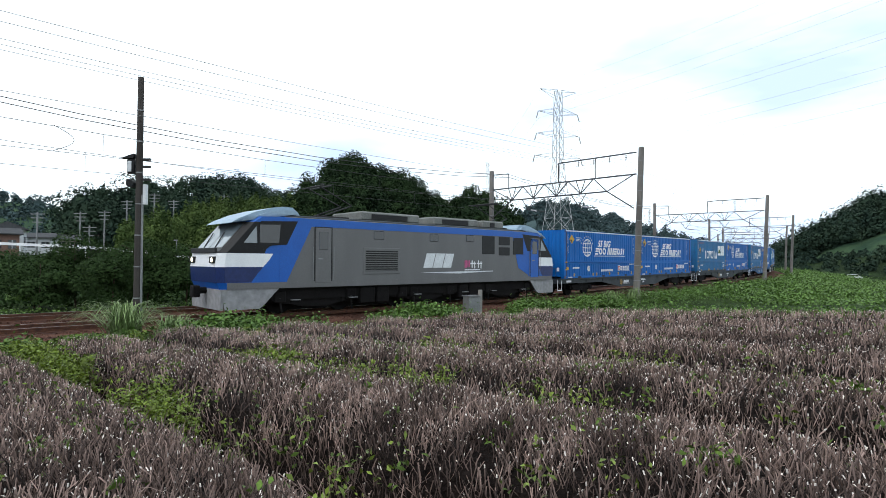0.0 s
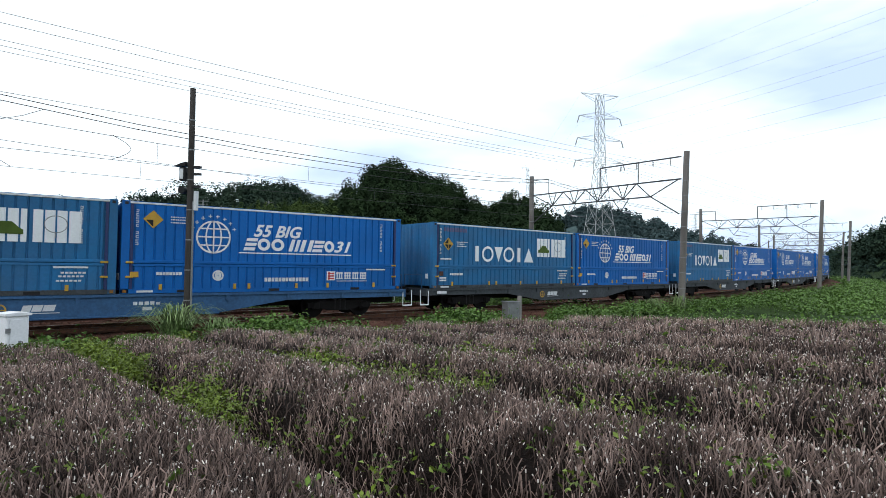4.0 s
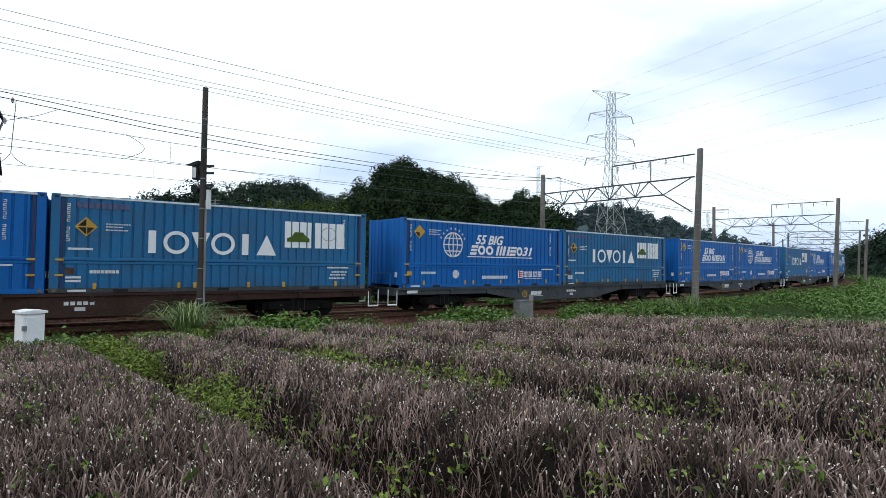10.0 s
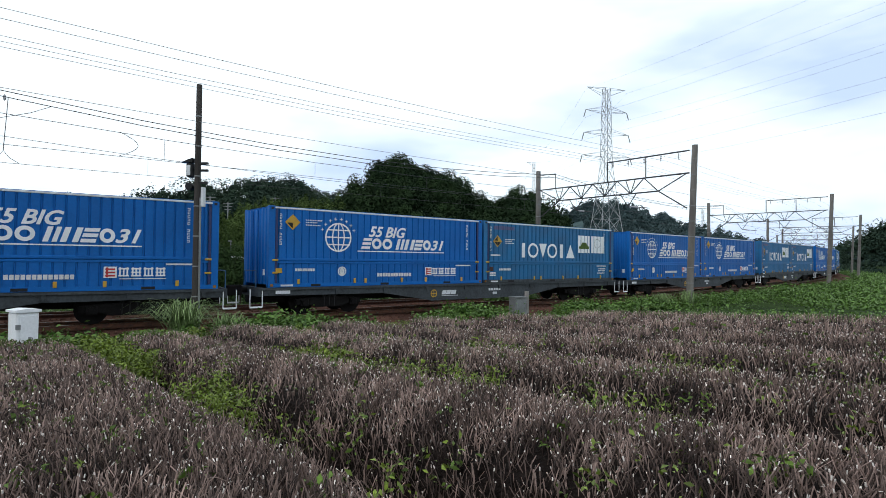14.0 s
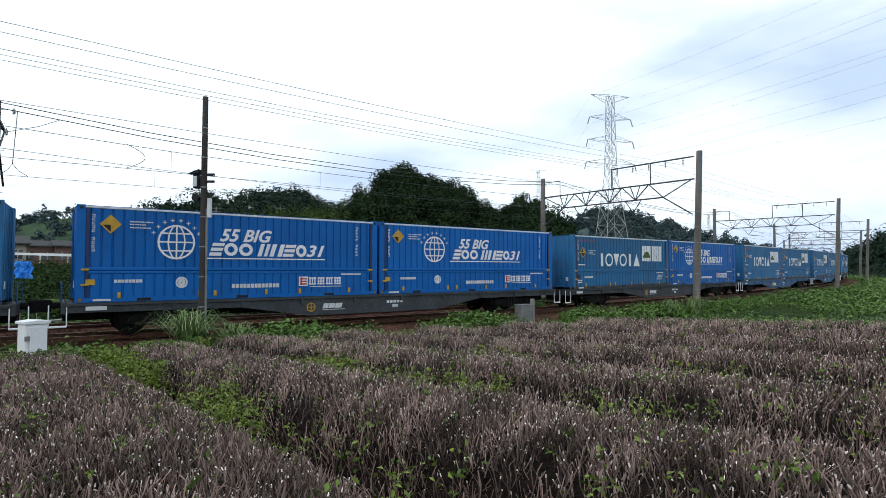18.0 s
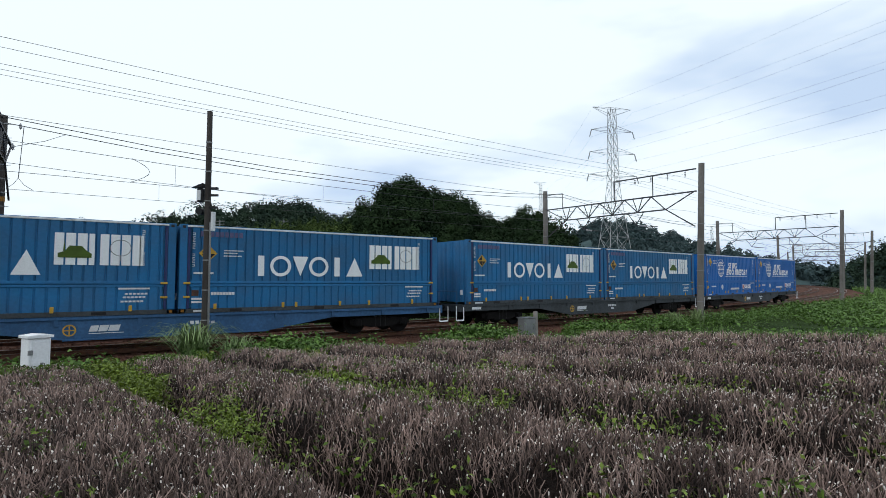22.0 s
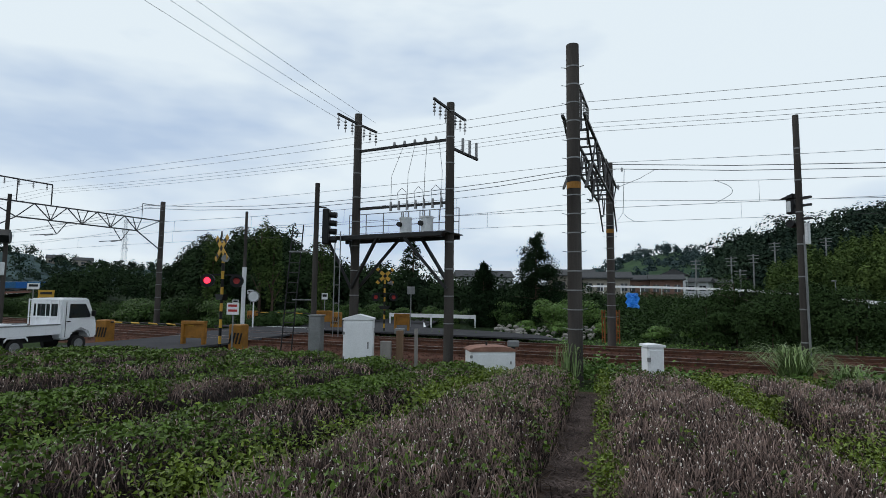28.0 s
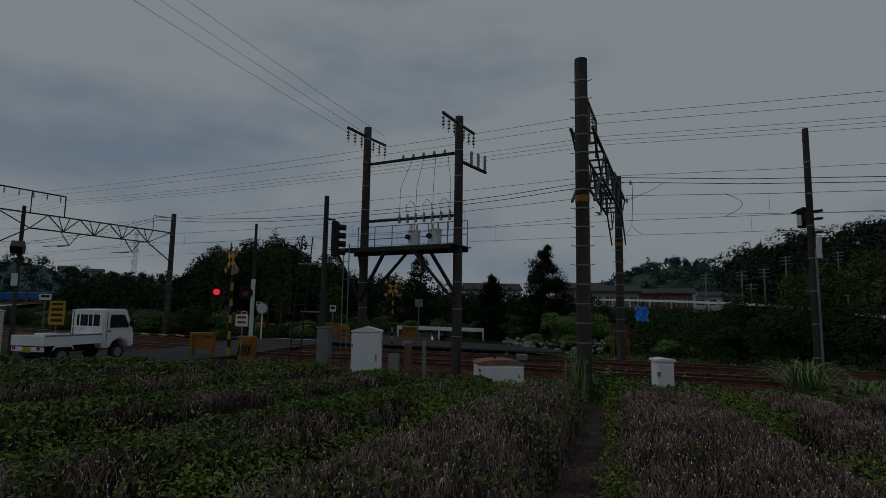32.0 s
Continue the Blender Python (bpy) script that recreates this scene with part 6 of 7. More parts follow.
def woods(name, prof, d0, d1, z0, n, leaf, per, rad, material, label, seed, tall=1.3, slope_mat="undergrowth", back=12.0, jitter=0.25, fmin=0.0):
    """A wooded slope seen from the field: prof lists (angle, height of the tree tops in degrees above the eye)."""
    r = np.random.RandomState(seed)
    ang, el = [p[0] for p in prof][::-1], [p[1] for p in prof][::-1]
    lo, hi = min(ang), max(ang)
    ridge = lambda a, d: 1.95 + d * math.tan(radians(float(np.interp(a, ang, el))))
    # the hill's own surface, a backing that closes gaps between the crowns
    cols, rows = max(12, int((hi - lo) / 1.2)), 7
    verts, faces = [], []
    for i in range(cols + 1):
        a = lo + (hi - lo) * i / cols
        for j in range(rows + 2):
            f = min(j / rows, 1.0)
            d = d0 + (d1 - d0) * f + (back if j > rows else 0)
            top = ridge(a, d1) - rad * tall * 1.45
            z = z0 + (top - z0) * f ** 0.75 if j <= rows else z0 - 2
            z += 0.5 * rad * noise.noise((a * 0.35, d * 0.05, seed))
            verts.append(yaw_pt(a, d, z if 0 < j else z0 - 1.5))
    m = rows + 2
    faces = [(i * m + j, (i + 1) * m + j, (i + 1) * m + j + 1, i * m + j + 1) for i in range(cols) for j in range(m - 1)]
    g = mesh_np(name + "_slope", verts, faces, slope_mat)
    tagged(g, "hillside surface behind the tree crowns", "hillside", kind="structure")
    out = []
    for t in range(n):
        a = r.uniform(lo, hi)
        f = r.uniform(fmin, 1) ** 1.1 if t > n * 0.3 else 1.0
        d = d0 + (d1 - d0) * f
        k = r.uniform(0.65, 1.3)
        rr = rad * k
        rz = rr * tall * r.uniform(0.85, 1.2)
        top = ridge(a, d1)
        zc = z0 + (top - rad * tall * 1.45 - z0) * f ** 0.75 + rz * 0.35
        zc = min(zc, ridge(a, d) - rz * r.uniform(0.75, 1.15) + jitter * r.normal())
        p, nrm = crown_points(per, rr, rz, lobes=r.randint(5, 10), seed=seed * 1000 + t, cone=r.choice([0, 0, 0.6]) if tall < 1.6 else 0.8)
        c = p + np.array(yaw_pt(a, d, zc))
        out.append(leaves(c, leaf, up=0.2, aspect=0.8, normal=nrm * 1.3, jitter=0.3))
    ob = quad_mesh(name, np.concatenate(out), material)
    tagged(ob, label, "woods", kind="stuff")


woods("hill_woods", [(15.6, 6.0), (14.9, 7.9), (12.6, 10.0), (10.0, 11.6), (8.4, 10.6), (6.7, 9.9), (4.4, 9.3), (1.7, 7.2), (-0.7, 6.4), (-2.7, 7.9), (-4.5, 7.2), (-7.0, 5.2), (-8.4, 2.8)],
      62, 92, -0.5, 210, 0.34, 1000, 2.8, "wood_dense", "dense dark green broadleaf woods on the hill behind the railway", 1)
woods("ridge_woods", [(35.5, 5.6), (34.6, 6.3), (31.9, 6.7), (27.9, 8.0), (24.8, 8.5), (22.7, 8.7), (20.0, 8.4), (18.3, 7.6), (16.6, 6.9), (13.0, 6.9)],
      120, 165, 2.0, 190, 0.6, 480, 4.0, "wood_ridge_haze", "dark green mixed woods along the ridge", 2, jitter=0.8)
woods("bamboo_woods", [(31, 3.4), (28, 4.6), (25, 5.4), (22.7, 6.0), (19, 6.6), (16, 6.9), (13.5, 6.8), (11, 6.0), (8, 4.0)],
      66, 92, 1.0, 460, 0.26, 420, 1.6, "bamboo", "pale green bamboo grove below the ridge", 3, tall=2.0)
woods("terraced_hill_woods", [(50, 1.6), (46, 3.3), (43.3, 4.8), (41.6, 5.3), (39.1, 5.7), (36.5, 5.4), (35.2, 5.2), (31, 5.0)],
      230, 360, 4.0, 130, 1.0, 220, 4.0, "wood_far_haze", "far hill with terraced fields and trees on top", 4, slope_mat="terrace", jitter=1.5)
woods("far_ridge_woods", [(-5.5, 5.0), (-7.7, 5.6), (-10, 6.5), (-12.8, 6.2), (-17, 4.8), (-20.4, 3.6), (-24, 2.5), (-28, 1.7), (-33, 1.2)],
      260, 380, 2.0, 280, 1.2, 330, 5.0, "wood_far_haze", "far wooded ridge beyond the pylon, distance haze in its blue-green colour", 5, slope_mat="wood_far_haze", jitter=0.8)
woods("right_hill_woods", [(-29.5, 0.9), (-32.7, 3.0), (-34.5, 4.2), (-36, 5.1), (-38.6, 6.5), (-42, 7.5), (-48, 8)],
      215, 330, -3.0, 240, 1.0, 420, 7.0, "wood_ridge_haze", "dark wooded hill above the valley road", 6, slope_mat="terrace", fmin=0.45)
woods("crossing_woods", [(88.5, 3.4), (86.1, 5.3), (83, 6.2), (79.9, 7.3), (77, 6.2), (74.9, 5.1), (71.5, 4.2), (68.6, 3.6), (63, 2.6), (58, 2.0), (53, 1.4), (46, 1.0)],
      46, 70, -0.3, 200, 0.27, 900, 2.2, "wood_dense", "dark trees and thicket behind the level crossing", 7)
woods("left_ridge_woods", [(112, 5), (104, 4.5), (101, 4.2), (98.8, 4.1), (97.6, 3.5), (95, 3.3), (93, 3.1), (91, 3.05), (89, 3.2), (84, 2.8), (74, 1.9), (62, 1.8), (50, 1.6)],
      330, 430, 3.0, 420, 1.1, 120, 3.4, "wood_ridge_haze", "far low wooded ridge beyond the valley", 8, slope_mat="wood_far_haze", jitter=0.8)
woods("embankment_woods", [(97.6, 1.0), (96.4, 2.1), (94.5, 2.8), (92.5, 2.9), (90.5, 2.4), (86, 2.3), (82, 2.4), (76, 2.2)], 100, 150, 0.0, 150, 0.4, 500, 3.2, "wood_dense", "dark clump of trees hiding the line's bend", 9)
woods("valley_bank_scrub", [(-28.5, -0.1), (-30.5, 0.2), (-33, 0.7), (-36, 1.2), (-40, 1.8), (-48, 2.4)], 190, 225, -3.6, 170, 0.7, 150, 1.7, "wood_ridge_haze", "mid-green scrub on the bank above the valley road", 11)
woods("valley_woods", [(-4.5, 2.6), (-8, 2.3), (-12, 1.8), (-16, 1.4), (-19, 1.1)], 80, 112, -0.9, 80, 0.3, 500, 2.0, "wood_mid", "dark scrub and trees in the valley below the pylon", 10)


def plant(name, pos, h, r, leaf, n, material, label, category, seed, trunk=True, cone=0.0, limbs=5, squash=1.0):
    """A tree or shrub: tapered trunk with limbs, and a crown of separate leaves."""
    o = empty(name, Matrix.Translation(pos), label, category)
    rr = random.Random(seed)
    bm = bmesh.new()
    tr = max(0.03, h * 0.016)
    tube(bm, (0, 0, -0.2), (rr.uniform(-0.1, 0.1) * r, 0, h * 0.9), tr, tr * 0.3, n=7)
    for k in range(limbs):
        a = rr.uniform(0, 6.28)
        z = h * rr.uniform(0.2, 0.7)
        tube(bm, (0, 0, z), (r * 0.75 * math.cos(a), r * 0.75 * math.sin(a), z + h * 0.18), tr * 0.5, tr * 0.15, n=5)
    part("trunk", bm, "bark", o)
    p, d = crown_points(n, r, h * 0.52 * squash, lobes=11, seed=seed, cone=cone)
    p[:, 2] += h * 0.5
    p = p[p[:, 2] > 0.02 * h]
    d = d[:len(p)]
    quad = leaves(p, leaf, up=0.3, aspect=0.6, normal=d * 1.0, jitter=0.45)
    quad_mesh("crown", quad, material, o)
    return o


M["leaf_tree"] = mat("tree_leaf", (0.034, 0.062, 0.020), 0.8, spec=0.06, vary=0.35, scale=0.7, island=0.2, bump=0)
M["leaf_bush"] = mat("bush_leaf", (0.058, 0.11, 0.024), 0.6, spec=0.2, vary=0.3, scale=1.5, island=0.45, bump=0)
M["leaf_dark"] = mat("conifer_needles", (0.014, 0.029, 0.012), 0.8, spec=0.05, vary=0.3, scale=1.5, island=0.4, bump=0)

def conifer(name, pos, h, r, leaf, levels, label, seed, bare=0.1, dense=1.0):
    """A conifer of whorled drooping branches with clumps of needles, uneven in outline."""
    o = empty(name, Matrix.Translation(pos), label, "tree")
    q = np.random.RandomState(seed)
    bm = bmesh.new()
    tube(bm, (0, 0, -0.3), (0.02 * h * q.normal(), 0, h), 0.02 * h, 0.006 * h, n=7)
    pts = []
    for i in range(levels):
        f = (i + 0.5) / levels
        z = h * (bare + (1 - bare) * f)
        reach = r * (1.0 - f) ** 0.72 * min(1.0, 0.55 + 2.2 * f)
        for b in range(q.randint(4, 8)):
            a, L = q.uniform(0, 6.28), reach * q.uniform(0.45, 1.15) + 0.12
            z = h * (bare + (1 - bare) * f) + q.normal() * 0.025 * h
            dz = -0.12 * L + q.uniform(-0.1, 0.25) * L
            if L > 0.5:
                tube(bm, (0, 0, z), (L * 0.8 * math.cos(a), L * 0.8 * math.sin(a), z + dz), 0.022, 0.008, n=4)
            m = int(150 * dense * (0.3 + L / r))
            t = q.uniform(0.25, 1.05, m)
            c = np.stack([np.cos(a) * L * t, np.sin(a) * L * t, z + dz * t], 1)
            pts.append(c + q.normal(size=(m, 3)) * np.array([0.22, 0.22, 0.24]) * (0.35 + 0.4 * L))
    part("trunk", bm, "bark", o)
    p = np.concatenate(pts)
    quad_mesh("crown", leaves(p, leaf, up=0.3, aspect=0.45, jitter=0.8), "leaf_dark", o)
    return o


# conifers by the far road
conifer("conifer_tree", yaw_pt(52.2, 39, -0.2), 6.6, 2.6, 0.17, 17, "tall dark ragged conifer standing beyond the road", 21, dense=1.7)
conifer("conifer_tree", yaw_pt(57.6, 39, -0.2), 4.5, 1.55, 0.16, 14, "small dark cone-shaped conifer beyond the road", 22, bare=0.0, dense=2.0)
conifer("pine_tree", yaw_pt(64.9, 60, -0.2), 8.2, 2.2, 0.24, 9, "thin dark pine with open branches behind the crossing", 23, bare=0.35, dense=0.6)
for k, (a, d, h, r) in enumerate([(50.5, 34, 2.2, 1.5), (47.8, 36, 2.4, 1.8), (55, 41, 2.0, 1.6)]):
    plant("bush", yaw_pt(a, d, -0.3), h, r, 0.13, 3500, "leaf_weed", "light green rounded bush above the rubble", "bush", 30 + k, limbs=3)
for k, (a, d, h, r, m) in enumerate([(9.5, 39, 2.2, 2.4, "leaf_tree"), (6.5, 41, 2.0, 2.6, "leaf_tree"), (2.5, 31.5, 1.5, 1.5, "leaf_weed"), (0.0, 31.0, 1.3, 1.4, "leaf_weed"), (-3, 31, 1.2, 1.4, "leaf_weed")]):
    plant("bush", yaw_pt(a, d, -0.6), h, r, 0.11, 6000, m, "low spreading bush beyond the far track", "bush", 70 + k, limbs=3)
# creeper hedge behind the far road's guard rail, and bushes by the rubble
for k, (u, v, h, r) in enumerate([(-19.0, 39.6, 1.4, 1.3), (-17.0, 39.4, 1.6, 1.4), (-14.8, 39.2, 1.3, 1.3), (-12.8, 38.9, 1.5, 1.3), (-10.8, 38.6, 1.3, 1.3), (-8.6, 38.3, 1.5, 1.3), (-6.4, 37.6, 1.7, 1.4),
                                  (-21.5, 40.2, 1.7, 1.6), (-4.6, 33.6, 0.8, 0.9), (-2.4, 32.8, 0.7, 0.9), (0.2, 32.0, 0.8, 0.9), (2.6, 31.2, 0.7, 1.0), (4.8, 30.4, 0.9, 1.0)]):
    plant("bush", (*uv(u, v), -0.2), h, r, 0.12, 3000, "leaf_bush" if k < 8 else "leaf_weed", "fresh green creeper-covered bush by the far road", "bush", 90 + k, limbs=3)
for k, (a, d, h, r) in enumerate([(80, 38, 1.8, 2.0), (83, 42, 2.2, 2.4), (86.5, 45, 2.4, 2.6), (90, 50, 2.2, 2.8), (93.5, 56, 2.2, 3.0), (97, 62, 2.0, 3.2), (100.5, 70, 2.2, 3.6), (77, 38, 1.6, 1.8)]):
    plant("bush", yaw_pt(a, d, -0.6), h, r, 0.17, 4500, "leaf_bush" if k % 2 else "leaf_tree", "dark green shrub at the edge of the woods beyond the line", "bush", 120 + k, limbs=3)
for k, (a, d, h) in enumerate([(79.0, 42, 7.0), (80.2, 43, 7.7), (84.5, 45, 6.4), (74.2, 44, 6.2)]):
    plant("bamboo_clump", yaw_pt(a, d, -0.3), h, 1.0, 0.2, 2600, "bamboo", "tall pale green bamboo rising above the thicket", "bamboo", 150 + k, limbs=6)
# thicket on the far side of the tracks
for k, (a, d, h, r) in enumerate([(36.4, 29.5, 2.3, 1.7), (33.9, 30.5, 3.5, 1.9), (31.2, 28.5, 2.8, 1.7), (28.4, 29.5, 3.45, 2.0), (25.2, 29.5, 3.2, 1.9), (22.6, 30.5, 2.6, 1.6),
                                  (20.8, 31.5, 1.5, 1.3), (-8.8, 54, 3.8, 2.2), (-11.0, 57, 3.4, 2.1)]):
    plant("thicket_bush", yaw_pt(a, d, -0.4), h, r, 0.11, 10000, "leaf_tree", "dark green overgrown bush beside the far track", "bush", 50 + k, limbs=4)


def leaf_patch(name, n, pick, leaf, material, label, category="undergrowth", up=0.9, thick=0.3):
    """A ground cover of loose leaves; pick(r) gives a place."""
    r = random.Random(len(name) * 7 + n)
    pts = np.array([pick(r) for _ in range(n)])
    pts[:, 2] += np.abs(RS.normal(size=n)) * thick
    ob = quad_mesh(name, leaves(pts, leaf, up=up, aspect=0.65, jitter=0.6), material)
    tagged(ob, label, category, kind="stuff")


def on_line(s, off, z=None):
    p = track(s, off, 0)
    u, v = p.x * UX + p.y * UY, -p.x * UY + p.y * UX
    return (p.x, p.y, ground_z(u, v) if z is None else z)


# weeds between field and track, thick in clumps
def weed_spot(r):
    while True:
        s, o = r.uniform(-35, 50), -2.55 - abs(r.gauss(0, 1.25))
        if noise.noise((s * 0.35, o * 0.6, 2.0)) > -0.25 * r.random() and o > -7:
            return on_line(s, o)


def creeper_spot(r):
    while True:
        s, o = r.uniform(-32, 31), -3.0 - abs(r.gauss(0, 0.6))
        g = noise.noise((s * 0.28, 1.0, 2.0)) + 0.5 * noise.noise((s * 1.1, o, 6.0))
        if g > -0.3:
            x, y, z = on_line(s, o)
            return (x, y, z + 0.08 + 0.42 * max(g, 0))


leaf_patch("trackside_weeds", 30000, weed_spot, 0.075, "leaf_weed", "bright green weeds along the near edge of the ballast", thick=0.11)
leaf_patch("trackside_creeper", 52000, creeper_spot, 0.12, "leaf_weed", "broad-leaved creeper along the near edge of the ballast", thick=0.19)


def bank_spot(r):
    s, o = r.uniform(-110, -11), -3.3 - abs(r.gauss(0, 5.0))
    x, y, z = on_line(s, o)
    return (x, y, z)


def field_end_spot(r):
    u, v = 12.9 + abs(r.gauss(0, 6)), r.uniform(-4, 11)
    return (*uv(u, v), ground_z(u, v) + 0.05)


leaf_patch("field_end_weeds", 24000, field_end_spot, 0.11, "leaf_weed", "low green weeds beyond the last tea hedge", thick=0.16)
leaf_patch("bank_creeper", 60000, bank_spot, 0.19, "leaf_weed", "creeper-covered green bank beside the line", thick=0.35)


def bank_rise(a):
    """How far the bank beyond the railway climbs at its back."""
    return 2.6 * smooth(18, 40, a) + 0.25 + 1.5 * smooth(4, 12, a) * (1 - smooth(24, 34, a))


def far_bank_spot(r):
    while True:
        a, d = r.uniform(-11, 56), r.uniform(31, 62)
        if not (11 < a < 21.5 and d < 46):
            break
    x, y, z = yaw_pt(a, d, 0)
    f = (d - 31) / 31
    return (x, y, -0.7 + bank_rise(a) * f)


leaf_patch("far_bank_creeper", 110000, far_bank_spot, 0.19, "leaf_tree", "dark green creeper over the bank beyond the railway", thick=0.3)
def far_tea_spot(r):
    d = 32.0 + 1.75 * r.randrange(8) + r.gauss(0, 0.3)
    a = r.uniform(11, 21.5)
    x, y, z = yaw_pt(a, d, -0.72 + bank_rise(a) * (d - 30.5) / 32)
    return (x, y, z + 0.25)


leaf_patch("far_tea_field", 26000, far_tea_spot, 0.12, "leaf_tree", "rows of green tea bushes beyond the railway", "tea field", thick=0.18)
def line_side_spot(r):
    a, d = r.uniform(76, 103), r.uniform(30, 100)
    x, y, z = yaw_pt(a, d, 0)
    u, v = x * UX + y * UY, -x * UY + y * UX
    off = rail_off(u, v)[0] - 1.9
    return (x, y, ground_z(u, v)) if abs(off) > 8 else (*yaw_pt(88, 45, 0)[:2], -0.5)


leaf_patch("lineside_scrub", 40000, line_side_spot, 0.3, "leaf_tree", "low dark scrub beside the line beyond the crossing", thick=0.3)
leaf_patch("far_track_weeds", 16000, lambda r: on_line(r.uniform(-60, 45), 7.0 + abs(r.gauss(0, 1.3))), 0.12, "leaf_weed", "green weeds along the far edge of the ballast", thick=0.15)


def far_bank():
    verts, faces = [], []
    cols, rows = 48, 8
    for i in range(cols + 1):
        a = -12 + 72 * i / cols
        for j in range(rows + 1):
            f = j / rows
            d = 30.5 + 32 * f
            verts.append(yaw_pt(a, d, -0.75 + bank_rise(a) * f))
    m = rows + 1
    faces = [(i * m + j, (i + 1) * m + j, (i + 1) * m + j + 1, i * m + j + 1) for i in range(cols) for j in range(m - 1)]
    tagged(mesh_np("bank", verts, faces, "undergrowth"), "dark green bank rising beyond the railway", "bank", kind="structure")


far_bank()


# pampas tufts
def pampas(pos, n, h, spread, label, seed):
    r = np.random.RandomState(seed)
    quads = []
    for _ in range(n):
        a = r.uniform(0, 6.28)
        L = h * r.uniform(0.6, 1.25)
        out = spread * r.uniform(0.25, 1.1)
        w = r.uniform(0.012, 0.026)
        dx, dy = math.cos(a), math.sin(a)
        bx, by = r.normal(scale=0.16, size=2)
        prev = None
        for k in range(5):
            t = k / 4
            rr = out * t ** 1.1
            z = L * math.sin(t * 2.4) * 0.95
            c = np.array([pos[0] + bx + dx * rr, pos[1] + by + dy * rr, pos[2] + z])
            ww = w * (1 - t * 0.85)
            q = (c + np.array([-dy, dx, 0]) * ww, c - np.array([-dy, dx, 0]) * ww)
            if prev is not None:
                quads.append([prev[0], prev[1], q[1], q[0]])
            prev = q
    ob = quad_mesh("pampas_grass", np.array(quads), "tuft")
    tagged(ob, label, "grass", "pampas tufts")


pampas((-8.0, 14.3, -0.15), 260, 0.85, 1.45, "pale green pampas grass tuft at the foot of the signal pole", 1)
pampas((-7.2, 15.2, -0.3), 120, 0.6, 0.9, "smaller pampas grass tuft beside the track", 2)
pampas((-11.2, 9.7, -0.1), 60, 0.8, 0.3, "thin grass climbing the foot of a catenary pole", 3)
pampas((*uv(29.6, 13.9), -0.4), 160, 0.8, 0.7, "grass tuft at the foot of a catenary pole", 4)
pampas((*uv(27.5, 14.2), -0.4), 120, 0.7, 0.7, "grass tuft beside the ballast", 5)

# ---- tea field ----
FURROW = {k: (-0.35 if k == 0 else 0.15 + 1.8 * k if k > 0 else -0.5 + 1.8 * k) for k in range(-7, 8)}    # u of each furrow; 0 is the path


def row_end(u):
    if u < -8:
        return 13.6 + 1.2 * (u + 8)
    return 12.6 if u < 5 else 12.3 - 0.55 * (u - 5)


def hump(x):
    """Height of a tea row across its width (x from its middle), as a share: a gently domed top and steep flanks."""
    k = np.minimum(np.abs(x) / 0.92, 1.0)
    return 1 - 0.13 * k ** 2 - 0.52 * k ** 5.0


def stem_mesh(name, rings, material, parent, label=""):
    """Three-sided cut stems from rings of (n, 3, 3) corners, lowest first, closed on top."""
    n, m = len(rings[0]), len(rings)
    co = np.stack(rings, 1)
    base = (np.arange(n) * 3 * m)[:, None]
    quads = []
    for a in range(m - 1):
        for i in range(3):
            j = (i + 1) % 3
            quads.append(base + np.array([a * 3 + i, a * 3 + j, a * 3 + 3 + j, a * 3 + 3 + i])[None])
    quads = np.concatenate(quads, 0)
    caps = base + np.array([3 * m - 3, 3 * m - 2, 3 * m - 1])[None]
    me = bpy.data.meshes.new(name)
    me.vertices.add(n * m * 3)
    me.vertices.foreach_set("co", co.reshape(-1).astype(np.float32))
    nq, nc = len(quads), len(caps)
    me.loops.add(nq * 4 + nc * 3)
    me.loops.foreach_set("vertex_index", np.concatenate([quads.reshape(-1), caps.reshape(-1)]).astype(np.int32))
    me.polygons.add(nq + nc)
    me.polygons.foreach_set("loop_start", np.concatenate([np.arange(nq) * 4, nq * 4 + np.arange(nc) * 3]).astype(np.int32))
    me.polygons.foreach_set("loop_total", np.concatenate([np.full(nq, 4), np.full(nc, 3)]).astype(np.int32))
    me.materials.append(M[material])
    me.update(calc_edges=True)
    ob = new(name, me)
    ob.parent = parent
    if label:
        ob["label"] = label
    tagged(ob, kind="stuff")
    return ob


def tea_rows():
    for k in range(-7, 7):
        ua, ub = FURROW[k] + (0.22 if k == 0 else 0.17), FURROW[k + 1] - (0.22 if k == -1 else 0.17)
        uc, wide = (ua + ub) / 2, (ub - ua) / 1.8
        v1 = row_end(uc)
        v0 = -7.0
        LIFT = 0.0 if uc > -3 else 0.14 * smooth(3.0, 9.0, -uc)
        if v1 < v0 + 2:
            continue
        o = empty("tea_hedge", None, "brown pruned tea hedge of bare cut stems" if k >= -1 else "pruned tea hedge half covered in fresh green leaves", "tea hedge", "tea hedges")
        # near-black core sheet: the shade between the stems is in its colour
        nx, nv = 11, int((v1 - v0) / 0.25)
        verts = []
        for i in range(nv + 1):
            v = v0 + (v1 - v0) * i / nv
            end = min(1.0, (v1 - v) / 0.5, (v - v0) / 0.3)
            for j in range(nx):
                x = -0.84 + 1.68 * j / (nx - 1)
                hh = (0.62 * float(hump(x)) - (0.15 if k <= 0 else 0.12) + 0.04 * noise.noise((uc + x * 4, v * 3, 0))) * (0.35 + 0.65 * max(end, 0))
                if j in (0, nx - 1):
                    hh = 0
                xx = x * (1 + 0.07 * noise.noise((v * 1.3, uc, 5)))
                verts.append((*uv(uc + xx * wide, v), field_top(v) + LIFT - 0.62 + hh))
